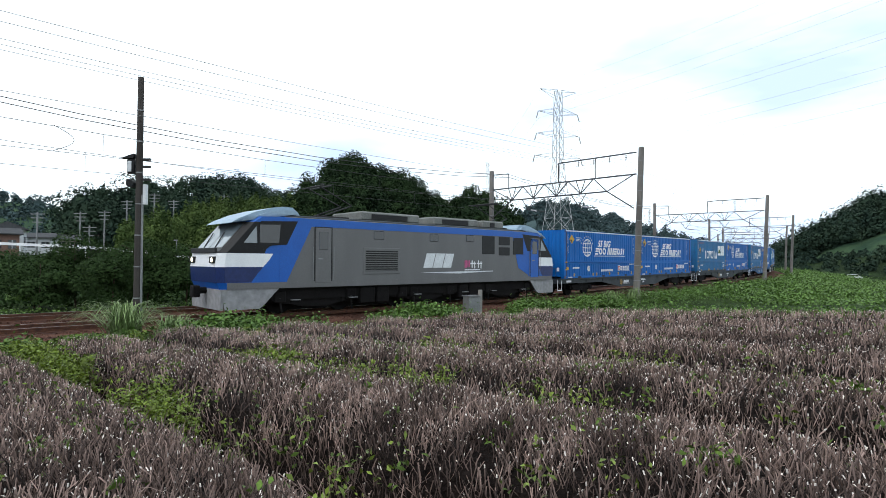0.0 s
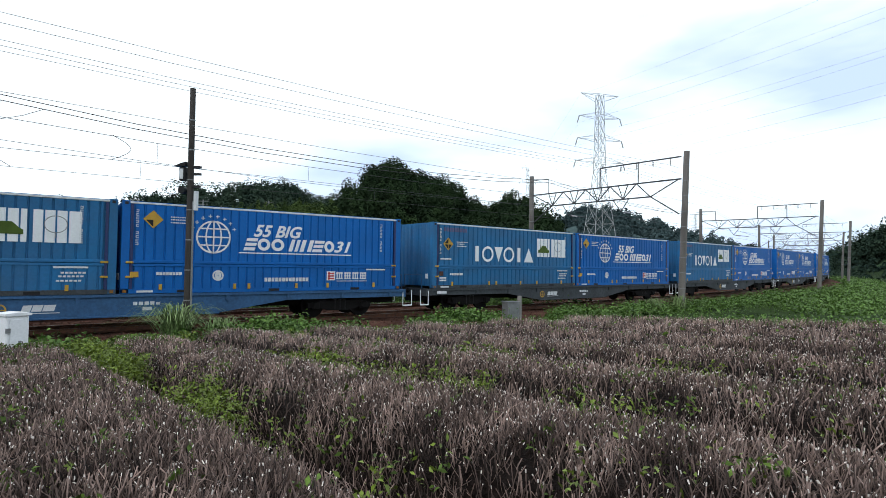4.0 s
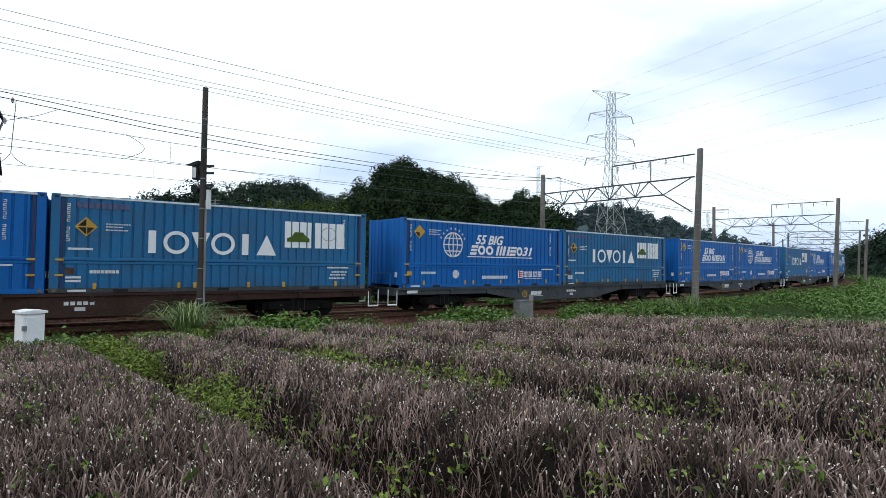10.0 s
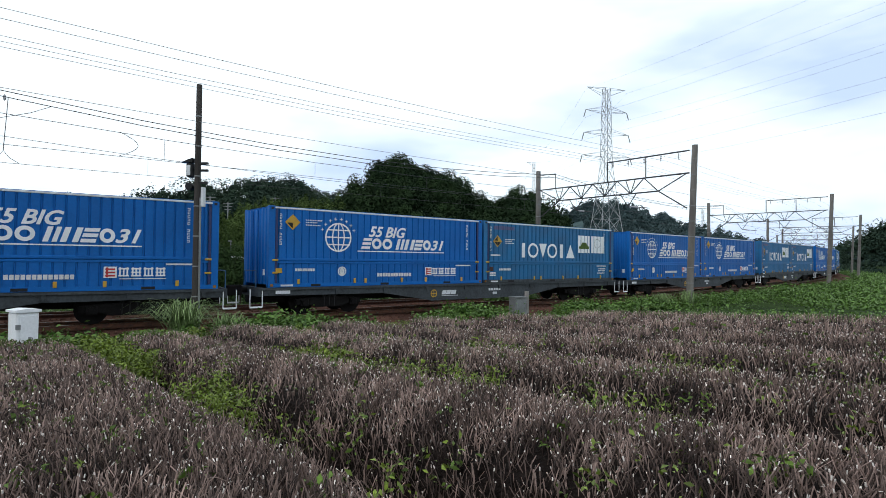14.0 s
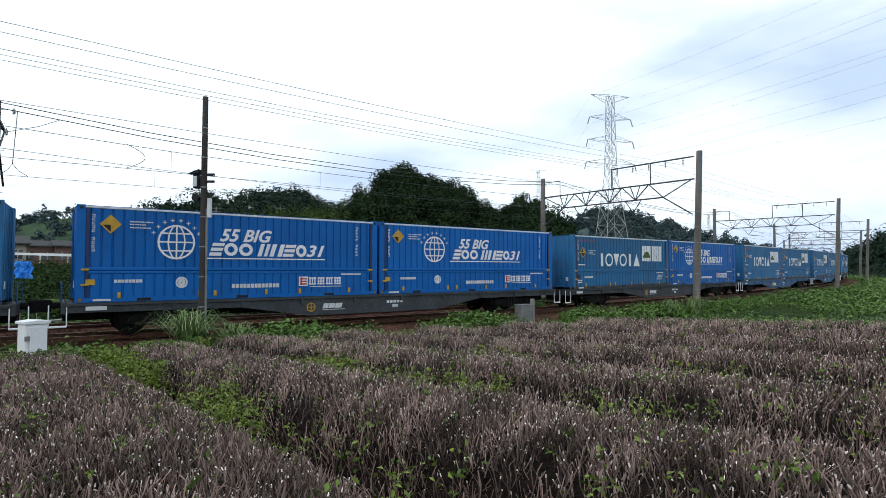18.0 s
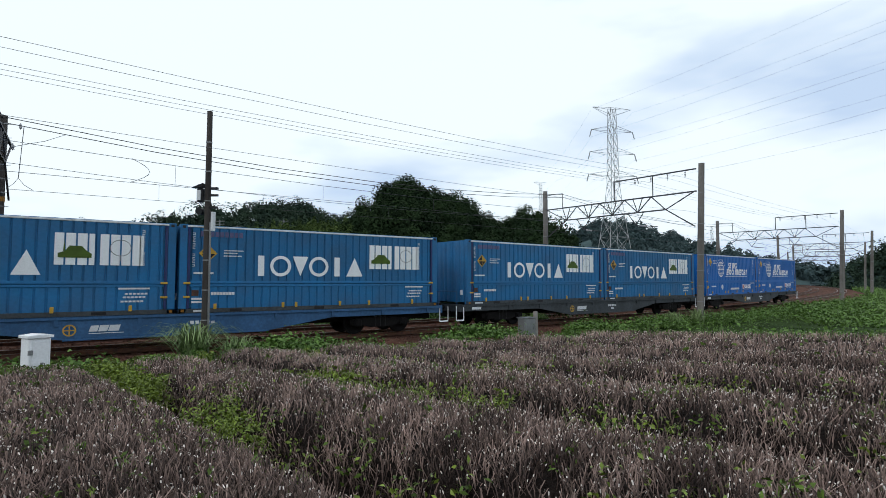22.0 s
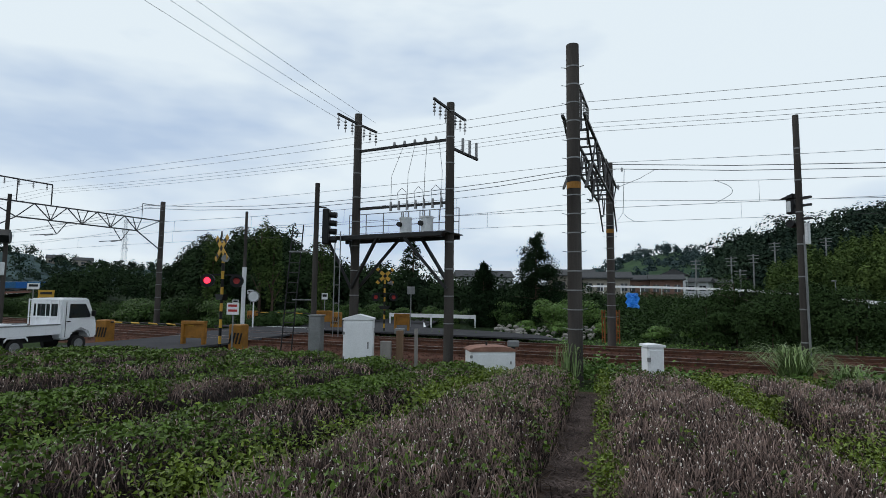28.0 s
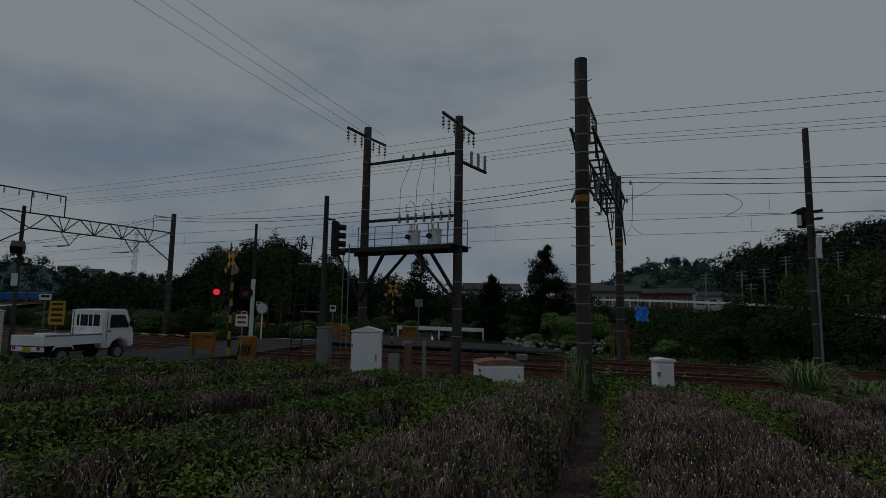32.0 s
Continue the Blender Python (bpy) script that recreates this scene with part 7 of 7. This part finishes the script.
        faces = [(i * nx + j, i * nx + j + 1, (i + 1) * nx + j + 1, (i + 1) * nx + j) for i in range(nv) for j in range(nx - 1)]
        mesh_np("shade_core", verts, faces, "shade_core", o)
        # upright cut stems, splayed at the flanks, each with its pale cut end
        r = np.random.RandomState(100 + k)
        green = float(np.clip((-1.6 - uc) / 1.6, 0, 1))
        bodies, far_bodies, tips = [], [], []
        # hedges up to the path: fewer pale ends, sparser stems imitate their dimmer backlight
        for d0, d1, dens, w in ((0, 4.2, 1250, 0.0030), (4.2, 8.5, 720, 0.0037), (8.5, 40, 340, 0.0052)):
            n = int(1.8 * wide * (v1 - v0) * dens)
            x = r.uniform(-0.9, 0.9, n)
            v = r.uniform(v0, v1, n)
            u = uc + x * wide
            dist = np.hypot(u - 0.2, v)
            behind = (v < -6.8) | ((v < -0.4) & (r.uniform(size=n) < 0.85))
            keep = (dist >= d0) & (dist < d1) & ~behind & (r.uniform(size=n) > max(0.4 * green, 0.22 if k <= 0 else 0.0))
            x, v, u = x[keep], v[keep], u[keep]
            n = len(x)
            if not n:
                continue
            flank = np.clip((np.abs(x) - 0.62) / 0.28, 0, 1)
            clump = np.array([noise.noise((a * 6.0, b * 6.0, 1.7)) for a, b in zip(u, v)])
            end = np.clip((v1 - v) / 0.5, 0.3, 1.0)
            drop = np.where(r.uniform(size=n) < 0.3, r.uniform(0.0, 0.10, n), 0.0) + flank * r.uniform(0, 0.16, n)
            zt = LIFT + 1.2 - 0.06 * np.maximum(v, -6) - 0.62 + 0.62 * hump(x) * (0.4 + 0.6 * end) + r.normal(scale=0.024, size=n) + 0.045 * clump - drop - 0.05 * green
            L = r.uniform(0.08, 0.17, n) + 0.08 * flank
            top = np.stack([u * UX - v * UY, u * UY + v * UX, zt], 1)
            lean = r.normal(scale=0.27, size=(n, 2)) + np.where(r.uniform(size=(n, 1)) < 0.15, r.normal(scale=0.45, size=(n, 2)), 0)
            side = np.sign(x) * (0.1 * np.abs(x) + 0.2 * flank)
            lean[:, 0] += side * UX
            lean[:, 1] += side * UY
            bot = top - np.stack([lean[:, 0] * L, lean[:, 1] * L, L], 1)
            knee = bot * 0.4 + top * 0.6 + r.normal(scale=0.017, size=(n, 3))
            ww = w * r.uniform(0.55, 1.5, n)
            a = r.uniform(0, 6.28, n)
            rim = np.stack([np.stack([np.cos(a + 2.0944 * i), np.sin(a + 2.0944 * i), np.zeros(n)], 1) for i in range(3)], 1) * ww[:, None, None]
            lv = [bot[:, None] + rim, knee[:, None] + rim, top[:, None] + rim * 0.9]
            (bodies if d1 < 20 else far_bodies).append(lv)
            m = r.uniform(size=n) < (0.42 if d1 < 20 else 0.36) * (0.55 if k <= 0 else 0.75 if k == 1 else 1.0) * (1 - 0.8 * flank)
            q = top - (top - knee) / np.maximum(np.linalg.norm(top - knee, axis=1), 1e-4)[:, None] * r.uniform(0.003, 0.016, (n, 1))
            tips.append([(q[:, None] + rim * 1.05)[m], (top[:, None] + rim * 1.05 + np.array([0, 0, 0.002]))[m]])
            # forked side twigs
            m = r.uniform(size=n) < (0.3 if d1 < 5 else 0.12 if d1 < 20 else 0.0)
            if m.sum():
                c = int(m.sum())
                b0 = bot[m] + (knee[m] - bot[m]) * r.uniform(0.5, 1.0, (c, 1))
                aa, ll = r.uniform(0, 6.28, c), r.uniform(0.05, 0.12, c)
                e = b0 + np.stack([np.cos(aa) * ll * 0.5, np.sin(aa) * ll * 0.5, ll], 1)
                md = b0 * 0.5 + e * 0.5 + np.stack([np.cos(aa), np.sin(aa), np.zeros(c)], 1) * 0.008
                rm = rim[m] * 0.7
                bodies.append([b0[:, None] + rm, md[:, None] + rm, e[:, None] + rm * 0.9])
        if far_bodies:
            stem_mesh("far_stem_thatch", [np.concatenate([b[i] for b in far_bodies]) for i in (0, 2)], "stem_tea", o)
        if bodies:
            stem_mesh("stem_thatch", [np.concatenate([b[i] for b in bodies]) for i in range(3)], "stem_tea", o)
        stem_mesh("cut_tip_layer", [np.concatenate([b[i] for b in tips]) for i in range(2)], "cut_end", o, "pale cut stem ends")
        # leaves
        pts, sz = [], []
        for d0, d1, dens, s in ((0, 5.0, 2300, 0.046), (5.0, 10, 1700, 0.058), (10, 40, 900, 0.082)):
            n = int(1.9 * wide * (v1 - v0) * dens)
            x, v = r.uniform(-0.9, 0.9, n), r.uniform(v0, v1, n)
            u = uc + x * wide
            dist = np.hypot(u - 0.2, v)
            patch = np.array([noise.noise((a * 1.1, b * 0.8, 7.0)) + 0.5 * noise.noise((a * 3.5, b * 3.0, 9.0)) for a, b in zip(u, v)])
            sprig = np.array([noise.noise((a * 5.0, b * 5.0, 3.0)) for a, b in zip(u, v)])
            edge = np.clip((np.abs(x) - 0.65) / 0.3, 0, 1)
            far = np.clip((v - v1 + 2.2) / 2.2, 0, 1)
            if k < -1:
                prob = green * np.clip(0.24 + patch * 2.2 + edge * 0.2 + 0.6 * far, 0.02, 1)
            elif k == -1:
                prob = np.clip(0.04 + 0.35 * far + 0.3 * edge * (patch > -0.15) + 0.4 * np.clip(patch, 0, 1) + 0.3 * (sprig > 0.35), 0, 1)
            else:
                prob = np.clip(0.4 * (sprig > 0.4) + 0.28 * edge * (patch > 0.05) + 0.75 * far * (k < 2), 0, 1) * (0.6 if k > 2 else 1.0)
            keep = (r.uniform(size=n) < prob) & (dist >= d0) & (dist < d1) & (v > -6.8)
            x, v, u = x[keep], v[keep], u[keep]
            z = LIFT + 1.2 - 0.06 * np.maximum(v, -6) - 0.62 + 0.62 * hump(x) * (0.4 + 0.6 * np.clip((v1 - v) / 0.5, 0.3, 1)) - np.abs(r.normal(scale=0.05, size=len(x))) + 0.015
            pts.append(np.stack([u * UX - v * UY, u * UY + v * UX, z], 1))
            sz.append(np.full(len(x), s))
        pts, sz = np.concatenate(pts), np.concatenate(sz)
        if len(pts):
            tagged(quad_mesh("tea_foliage", leaves(pts, sz, up=0.8, aspect=0.48, jitter=0.7), "leaf_tea", o, "fresh green tea leaves"), kind="stuff")


M["cut_end"] = mat("cut_stem_end", (0.66, 0.60, 0.55), 0.8, vary=0.2, island=0.3, bump=0)
tea_rows()


def furrow_weeds():
    """Shoots of tea leaves growing up between the hedges, in clumps."""
    r = np.random.RandomState(77)
    pts, sz = [], []
    for k, (dens, spread) in {0: (24, 0.06), 1: (62, 0.13), 2: (46, 0.13), 3: (24, 0.12), 4: (20, 0.12), 5: (14, 0.12), 6: (10, 0.12),
                              -1: (55, 0.17), -2: (26, 0.14), -3: (10, 0.12), -4: (10, 0.12)}.items():
        uf = FURROW[k]
        v1 = row_end(uf)
        n = int((v1 + 6.5) * dens)
        v = r.uniform(-6.5, v1, n)
        g = np.array([noise.noise((k * 5.3, a * 0.7, 1.0)) + 0.5 * noise.noise((k * 3.3, a * 2.2, 4.0)) for a in v])
        lush = np.clip(0.5 + g * 1.5 + (0.25 if k in (1, -1) else 0), 0, 1) * (np.clip((v - 1.2) / 3.0, 0.08, 1) if k == 1 else 1.0)
        keep = r.uniform(size=n) < lush ** 1.8
        v, lush = v[keep], lush[keep]
        for vc, lu in zip(v, lush):
            m = r.randint(14, 34)
            xc = r.normal(scale=spread) + (0.3 if k == 0 else 0)
            top = r.uniform(0.14, 0.42) * (0.55 + 0.6 * lu)
            d = r.normal(scale=0.055, size=(m, 2))
            z = top + r.uniform(-0.5, 1.0, m) * 0.13
            u, vv = uf + xc + d[:, 0], vc + d[:, 1]
            pts.append(np.stack([u * UX - vv * UY, u * UY + vv * UX, 1.2 - 0.06 * np.maximum(vv, -6) - 0.6 + np.maximum(z, 0.02)], 1))
            sz.append(np.full(m, 0.042 if math.hypot(uf, vc) < 6 else 0.062))
    for _ in range(130):                                  # lone sprigs on the hedges near the path
        u0, v0 = r.uniform(-2.6, 6.5), 0.4 + 6.5 * r.uniform() ** 1.6
        m = r.randint(6, 18)
        d = r.normal(scale=0.04, size=(m, 2))
        u, vv = u0 + d[:, 0], v0 + d[:, 1]
        z = 1.2 - 0.06 * vv + r.uniform(-0.12, 0.05, m)
        pts.append(np.stack([u * UX - vv * UY, u * UY + vv * UX, z], 1))
        sz.append(np.full(m, 0.038))
    c, s = np.concatenate(pts), np.concatenate(sz)
    tagged(quad_mesh("furrow_weeds", leaves(c, s, up=0.8, aspect=0.46, jitter=0.65), "leaf_furrow"), "fresh green tea shoots growing up between the hedges", "weeds", kind="stuff")


furrow_weeds()


def field_soil():
    """Trodden soil and litter of cut twigs in the furrows."""
    verts, faces = [], []
    us, vs = np.arange(-15, 14.1, 0.5), np.arange(-8, 13.6, 0.5)
    for u in us:
        for v in vs:
            verts.append((*uv(u, min(v, row_end(u) + 0.3)), field_top(min(v, row_end(u) + 0.3)) - 0.612 + 0.015 * noise.noise((u * 3, v * 3, 0))))
    m = len(vs)
    faces = [(i * m + j, (i + 1) * m + j, (i + 1) * m + j + 1, i * m + j + 1) for i in range(len(us) - 1) for j in range(m - 1)]
    tagged(mesh_np("field_soil", verts, faces, "soil"), "brown soil of the tea field", "soil", kind="structure")
    r = np.random.RandomState(5)
    n = 20000
    k = r.choice([0, 0, 0, 0, 0, 1, 1, -1, 2], n)
    v = r.uniform(-5, 12, n)
    u = np.array([FURROW[a] for a in k]) + r.normal(scale=0.16, size=n)
    c = np.stack([u * UX - v * UY, u * UY + v * UX, 1.2 - 0.06 * v - 0.60 + r.uniform(0, 0.03, n)], 1)
    a = r.uniform(0, 6.28, n)
    L = r.uniform(0.03, 0.09, n)[:, None]
    d = np.stack([np.cos(a), np.sin(a), r.normal(scale=0.2, size=n)], 1) * L
    w = np.stack([-np.sin(a), np.cos(a), np.zeros(n)], 1) * 0.005
    tagged(quad_mesh("twig_litter", np.stack([c - d - w, c + d - w, c + d + w, c - d + w], 1), "litter"), "litter of cut tea twigs on the furrow path", "litter", kind="stuff")


field_soil()

# ---- houses, road and rubble beyond the railway ----
def house(deg, dist, z, w, d, h, roof_h, turn, wall, roof, label, windows=3):
    x, y, _ = yaw_pt(deg, dist, 0)
    o = empty("house", pose(x, y, z, 0, 0, deg + turn), label, "house", "houses")
    part("wall", one(box, -w / 2, w / 2, -d / 2, d / 2, -1.5, h, 0.02), wall, o)
    bm = bmesh.new()
    prism(bm, [(-d / 2 - 0.5, h), (0, h + roof_h), (d / 2 + 0.5, h), (d / 2 + 0.5, h - 0.15), (-d / 2 - 0.5, h - 0.15)], -w / 2 - 0.4, w / 2 + 0.4)
    bmesh.ops.rotate(bm, verts=bm.verts[:], cent=(0, 0, 0), matrix=Matrix.Rotation(radians(90), 3, "Z"))
    part("roof", bm, roof, o)
    for k in range(windows):
        xx = -w / 2 + w * (k + 0.5) / windows
        wd = part("window", one(box, xx - w * 0.2 / windows * 1.4, xx + w * 0.2 / windows * 1.4, -d / 2 - 0.04, -d / 2 + 0.02, h * 0.35, h * 0.72), "glass", o)
        part("window_frame", one(box, xx - 0.03, xx + 0.03, -d / 2 - 0.06, -d / 2 - 0.03, h * 0.35, h * 0.72), "offwhite", wd)


house(48.6, 87, 2.0, 6.6, 6, 3.4, 1.0, 0, "tan", "rooftile", "beige two-storey house with a long grey tiled roof", 2)
house(45.2, 82, 2.0, 6.2, 6, 2.85, 0.95, 2, "tan", "rooftile", "beige house with a grey tiled roof and a row of windows", 4)
house(42.1, 100, 2.0, 4.2, 5, 3.2, 0.85, 0, "redwall", "rooftile", "low reddish house with a grey tiled roof", 2)
house(39.6, 98, 2.0, 4.8, 5, 3.2, 0.85, 4, "redwall", "rooftile", "low red-brown house with a wide grey roof", 3)
house(38.7, 105, 2.0, 4.6, 3.6, 4.2, 1.0, 84, "offwhite", "rooftile", "white gabled house behind a lower roof", 1)
house(36.6, 112, 2.6, 3.8, 5, 2.6, 0.8, -10, "offwhite", "rooftile", "small white house with a grey roof", 2)
house(34.9, 118, 3.4, 3.6, 4, 1.8, 0.8, 8, "tan", "rooftile", "small pale house among the trees", 2)
house(32.4, 132, 5.0, 4.6, 4, 1.7, 1.2, 12, "tan", "rooftile", "small pale house with a grey roof on the slope", 2)
house(57.5, 95, 2.0, 9, 6, 3.4, 1.2, 8, "offwhite", "rooftile", "pale house half hidden behind conifers", 3)
house(96.9, 424, 19.3, 9, 7, 4.4, 2.2, 8, "tan", "rooftile", "distant house on the ridge", 3)
house(94.9, 424, 19.0, 11, 7, 4.0, 2.0, 0, "tan", "rooftile", "distant long house on the ridge", 3)
house(-31, 300, 2.0, 9, 7, 2.6, 1.6, 10, "tan", "rooftile", "distant house in the valley", 3)
house(-24.6, 330, 0.5, 6, 5, 2.2, 1.5, 10, "tan", "rooftile", "pale house in the valley below the ridge", 3)
house(-27, 330, 0.5, 6, 5, 2.2, 1.5, -10, "tan", "rooftile", "house with a dark roof in the valley", 3)

def pole_guard(u, v, z):
    """Two rusty steel ladders standing on either side of a pole."""
    for du in (-0.36, 0.36):
        o = empty("pole_guard", Matrix.Translation((*uv(u + du, v - 0.1), z)), "rusty orange steel frame standing beside a catenary pole", "steel frame", "pole guards")
        for k in (-0.09, 0.09):
            part("upright", one(box, k - 0.025, k + 0.025, -0.025, 0.025, -0.1, 1.95), "rust_steel", o)
        for k in range(6):
            part("rung", one(box, -0.065, 0.065, -0.018, 0.018, 0.2 + 0.32 * k, 0.245 + 0.32 * k), "rust_steel", o)


M["rust_steel"] = mat("rusty_steel", (0.26, 0.085, 0.025), 0.85, color2=(0.12, 0.045, 0.02), scale=4, fine=30, bump=0.3)
pole_guard(0.35, 29.82, -0.6)
guard_rail([yaw_pt(47, 78, 3.05), yaw_pt(40, 68, 2.7), yaw_pt(33.4, 60, 2.3), yaw_pt(28, 55, 1.85), yaw_pt(24, 51, 1.3), yaw_pt(18.5, 47, 0.7), yaw_pt(15.7, 45.5, 0.5)], 0, "white guard rail of the road climbing behind the railway")


def retaining_wall():
    pts = [yaw_pt(33.4, 60.5, 0), yaw_pt(28, 55.5, 0), yaw_pt(24, 51.5, 0), yaw_pt(18.5, 47.5, 0), yaw_pt(12, 46, 0), yaw_pt(6, 47, 0)]
    tops = [2.8, 2.3, 1.8, 0.9, 0.5, 0.2]
    bm = bmesh.new()
    lo = [bm.verts.new((p[0], p[1], -0.6)) for p in pts]
    hi = [bm.verts.new((p[0], p[1], z)) for p, z in zip(pts, tops)]
    lo2 = [bm.verts.new((p[0] * 1.02, p[1] * 1.02, -0.6)) for p in pts]
    hi2 = [bm.verts.new((p[0] * 1.02, p[1] * 1.02, z)) for p, z in zip(pts, tops)]
    for i in range(len(pts) - 1):
        bm.faces.new((lo[i], lo[i + 1], hi[i + 1], hi[i]))
        bm.faces.new((hi[i], hi[i + 1], hi2[i + 1], hi2[i]))
        bm.faces.new((lo2[i], hi2[i], hi2[i + 1], lo2[i + 1]))
    bmesh.ops.recalc_face_normals(bm, faces=bm.faces[:])
    tagged(link_bm("retaining_wall", bm, "wall_dark"), "dark mossy concrete retaining wall below the woods", "wall", kind="structure")


retaining_wall()
for a, d, z, h in [(26.2, 52, 1.2, 2.3), (17.6, 46, 0.2, 2.9), (15.2, 45, -0.2, 3.3), (12.0, 42, -0.4, 2.4)]:
    o = empty("lamp_post", Matrix.Translation(yaw_pt(a, d, z)), "thin grey lamp post beside the road", "lamp post", "lamp posts")
    part("post", one(tube, (0, 0, -0.5), (0, 0, h), 0.05, 0.04), "steel", o)
    part("lamp_head", one(box, -0.25, 0.08, -0.06, 0.06, h - 0.06, h + 0.04, 0.02), "steel", o)
for a, d, z, h in [(36.9, 88, 3.6, 4.2), (33.9, 92, 3.8, 4.6), (33.2, 86, 3.2, 3.0), (32.1, 96, 4.4, 4.6), (30.4, 100, 5.5, 5.6), (28.2, 96, 6.2, 5.8), (26.6, 104, 7.5, 4.4), (22.2, 100, 7.8, 5.0)]:
    o = empty("hillside_pole", Matrix.Translation(yaw_pt(a, d, z)), "thin grey utility pole with cross arms on the hillside", "utility pole", "hillside poles")
    part("post", one(tube, (0, 0, -2.0), (0, 0, h), 0.13, 0.1, n=8), "steel", o)
    for k, w in ((0.25, 0.9), (0.75, 0.8), (1.3, 0.6)):
        part("cross_arm", one(box, -w, w, -0.05, 0.05, h - k - 0.05, h - k + 0.05), "steel", o)
sb = empty("relay_box", Matrix.Translation(yaw_pt(19.2, 29.6, -0.6)), "grey metal box on a red-brown post beyond the tracks", "box")
part("post", one(box, -0.1, 0.1, -0.1, 0.1, 0, 0.95), "redroof", sb)
part("box_body", one(box, -0.38, 0.38, -0.2, 0.2, 0.85, 1.55, 0.03), "steel", sb)


def tarp_cover():
    bm = bmesh.new()
    n = 6
    g = [[bm.verts.new((-0.32 + 0.64 * i / n + 0.06 * math.sin(j * 2.1), -0.1 * math.sin(i * 1.7 + j), -0.42 + 0.84 * j / n - 0.12 * abs(i / n - 0.4))) for j in range(n + 1)] for i in range(n + 1)]
    for i in range(n):
        for j in range(n):
            bm.faces.new((g[i][j], g[i + 1][j], g[i + 1][j + 1], g[i][j + 1]))
    x, y, z = yaw_pt(42.9, 31.5, 1.9)
    bmesh.ops.rotate(bm, verts=bm.verts[:], cent=(0, 0, 0), matrix=Matrix.Rotation(radians(-22), 3, "X"))
    bmesh.ops.rotate(bm, verts=bm.verts[:], cent=(0, 0, 0), matrix=Matrix.Rotation(radians(42.7), 3, "Z"))
    bmesh.ops.translate(bm, verts=bm.verts[:], vec=(x, y, z))
    bmesh.ops.solidify(bm, geom=bm.faces[:], thickness=0.02)
    tagged(link_bm("tarpaulin", bm, "tarp"), "crumpled bright blue tarpaulin on the bank", "tarpaulin")


tarp_cover()


def rubble():
    r = random.Random(9)
    for k in range(110):
        a, d = r.uniform(46.5, 56.5), r.uniform(30.5, 34.5)
        x, y, z = yaw_pt(a, d, -0.42 + (d - 30.5) * 0.16)
        bm = bmesh.new()
        bmesh.ops.create_icosphere(bm, subdivisions=1, radius=r.uniform(0.1, 0.3))
        for v in bm.verts:
            v.co *= r.uniform(0.7, 1.2)
            v.co.z *= 0.65
            v.co += Vector((x, y, z))
        tagged(link_bm("rubble_stone", bm, "rock"), "pale grey rubble stone by the road", "stone", "rubble stones")


rubble()


def parked_car():
    x, y, _ = yaw_pt(-36.4, 180, 0)
    o = empty("car", pose(x, y, -2.4, 0, 0, -20), "small white car on the valley road", "car")
    part("body", one(box, -1.8, 1.8, -0.78, 0.78, 0.3, 0.85, 0.12), "white", o)
    bm = bmesh.new()
    prism(bm, [(-1.4, 0.84), (-1.1, 1.4), (0.6, 1.4), (1.2, 0.84)], -0.7, 0.7)
    part("cabin", bm, "white", o)
    for sy in (-0.715, 0.7):
        part("window", one(prism, [(-1.2, 0.9), (-1.0, 1.33), (0.55, 1.33), (0.98, 0.9)], sy, sy + 0.015), "glass", o)
    for xx in (-1.15, 1.15):
        for sy in (-0.8, 0.62):
            part("wheel", one(tube, (xx, sy, 0.3), (xx, sy + 0.18, 0.3), 0.3, n=16), "rubber", o)


parked_car()


# ---- what moves ----
RUN = [22.95, 41.47, 60.1, 78.32, 96.0, 114.1, 131.9, 149.75, 166.8, 183.25, 200.0, 216.65, 233.74, 250.36, 266.15, 283.0, 299.6,
       316.47, 332.8, 349.7, 367.01, 383.4, 400.96, 417.48, 434.46, 452.29, 469.69, 487.2, 504.8, 522.4, 540.1, 557.8, 575.6]    # second by second


def motions():
    for ob, back, mid, inset in TRAIN:
        rows = []
        for t, f in enumerate(RUN):
            m = track_pose(f - back - mid) @ Matrix.Translation((inset - mid, 0, 1.0 if inset else 0.0))
            rows.append((t, m))
        walk(ob, rows)
    creep = [(0, -9.0), (22, -8.9), (24, -5.2), (26.3, -1.9), (26.6, -1.55), (28.5, -0.7), (29.5, -0.5), (31, 0.0), (32, 0.36)]
    walk(TRUCK, [(t, at(-17.7, 12.3 + k, 0.0, 90)) for t, k in creep])


motions()
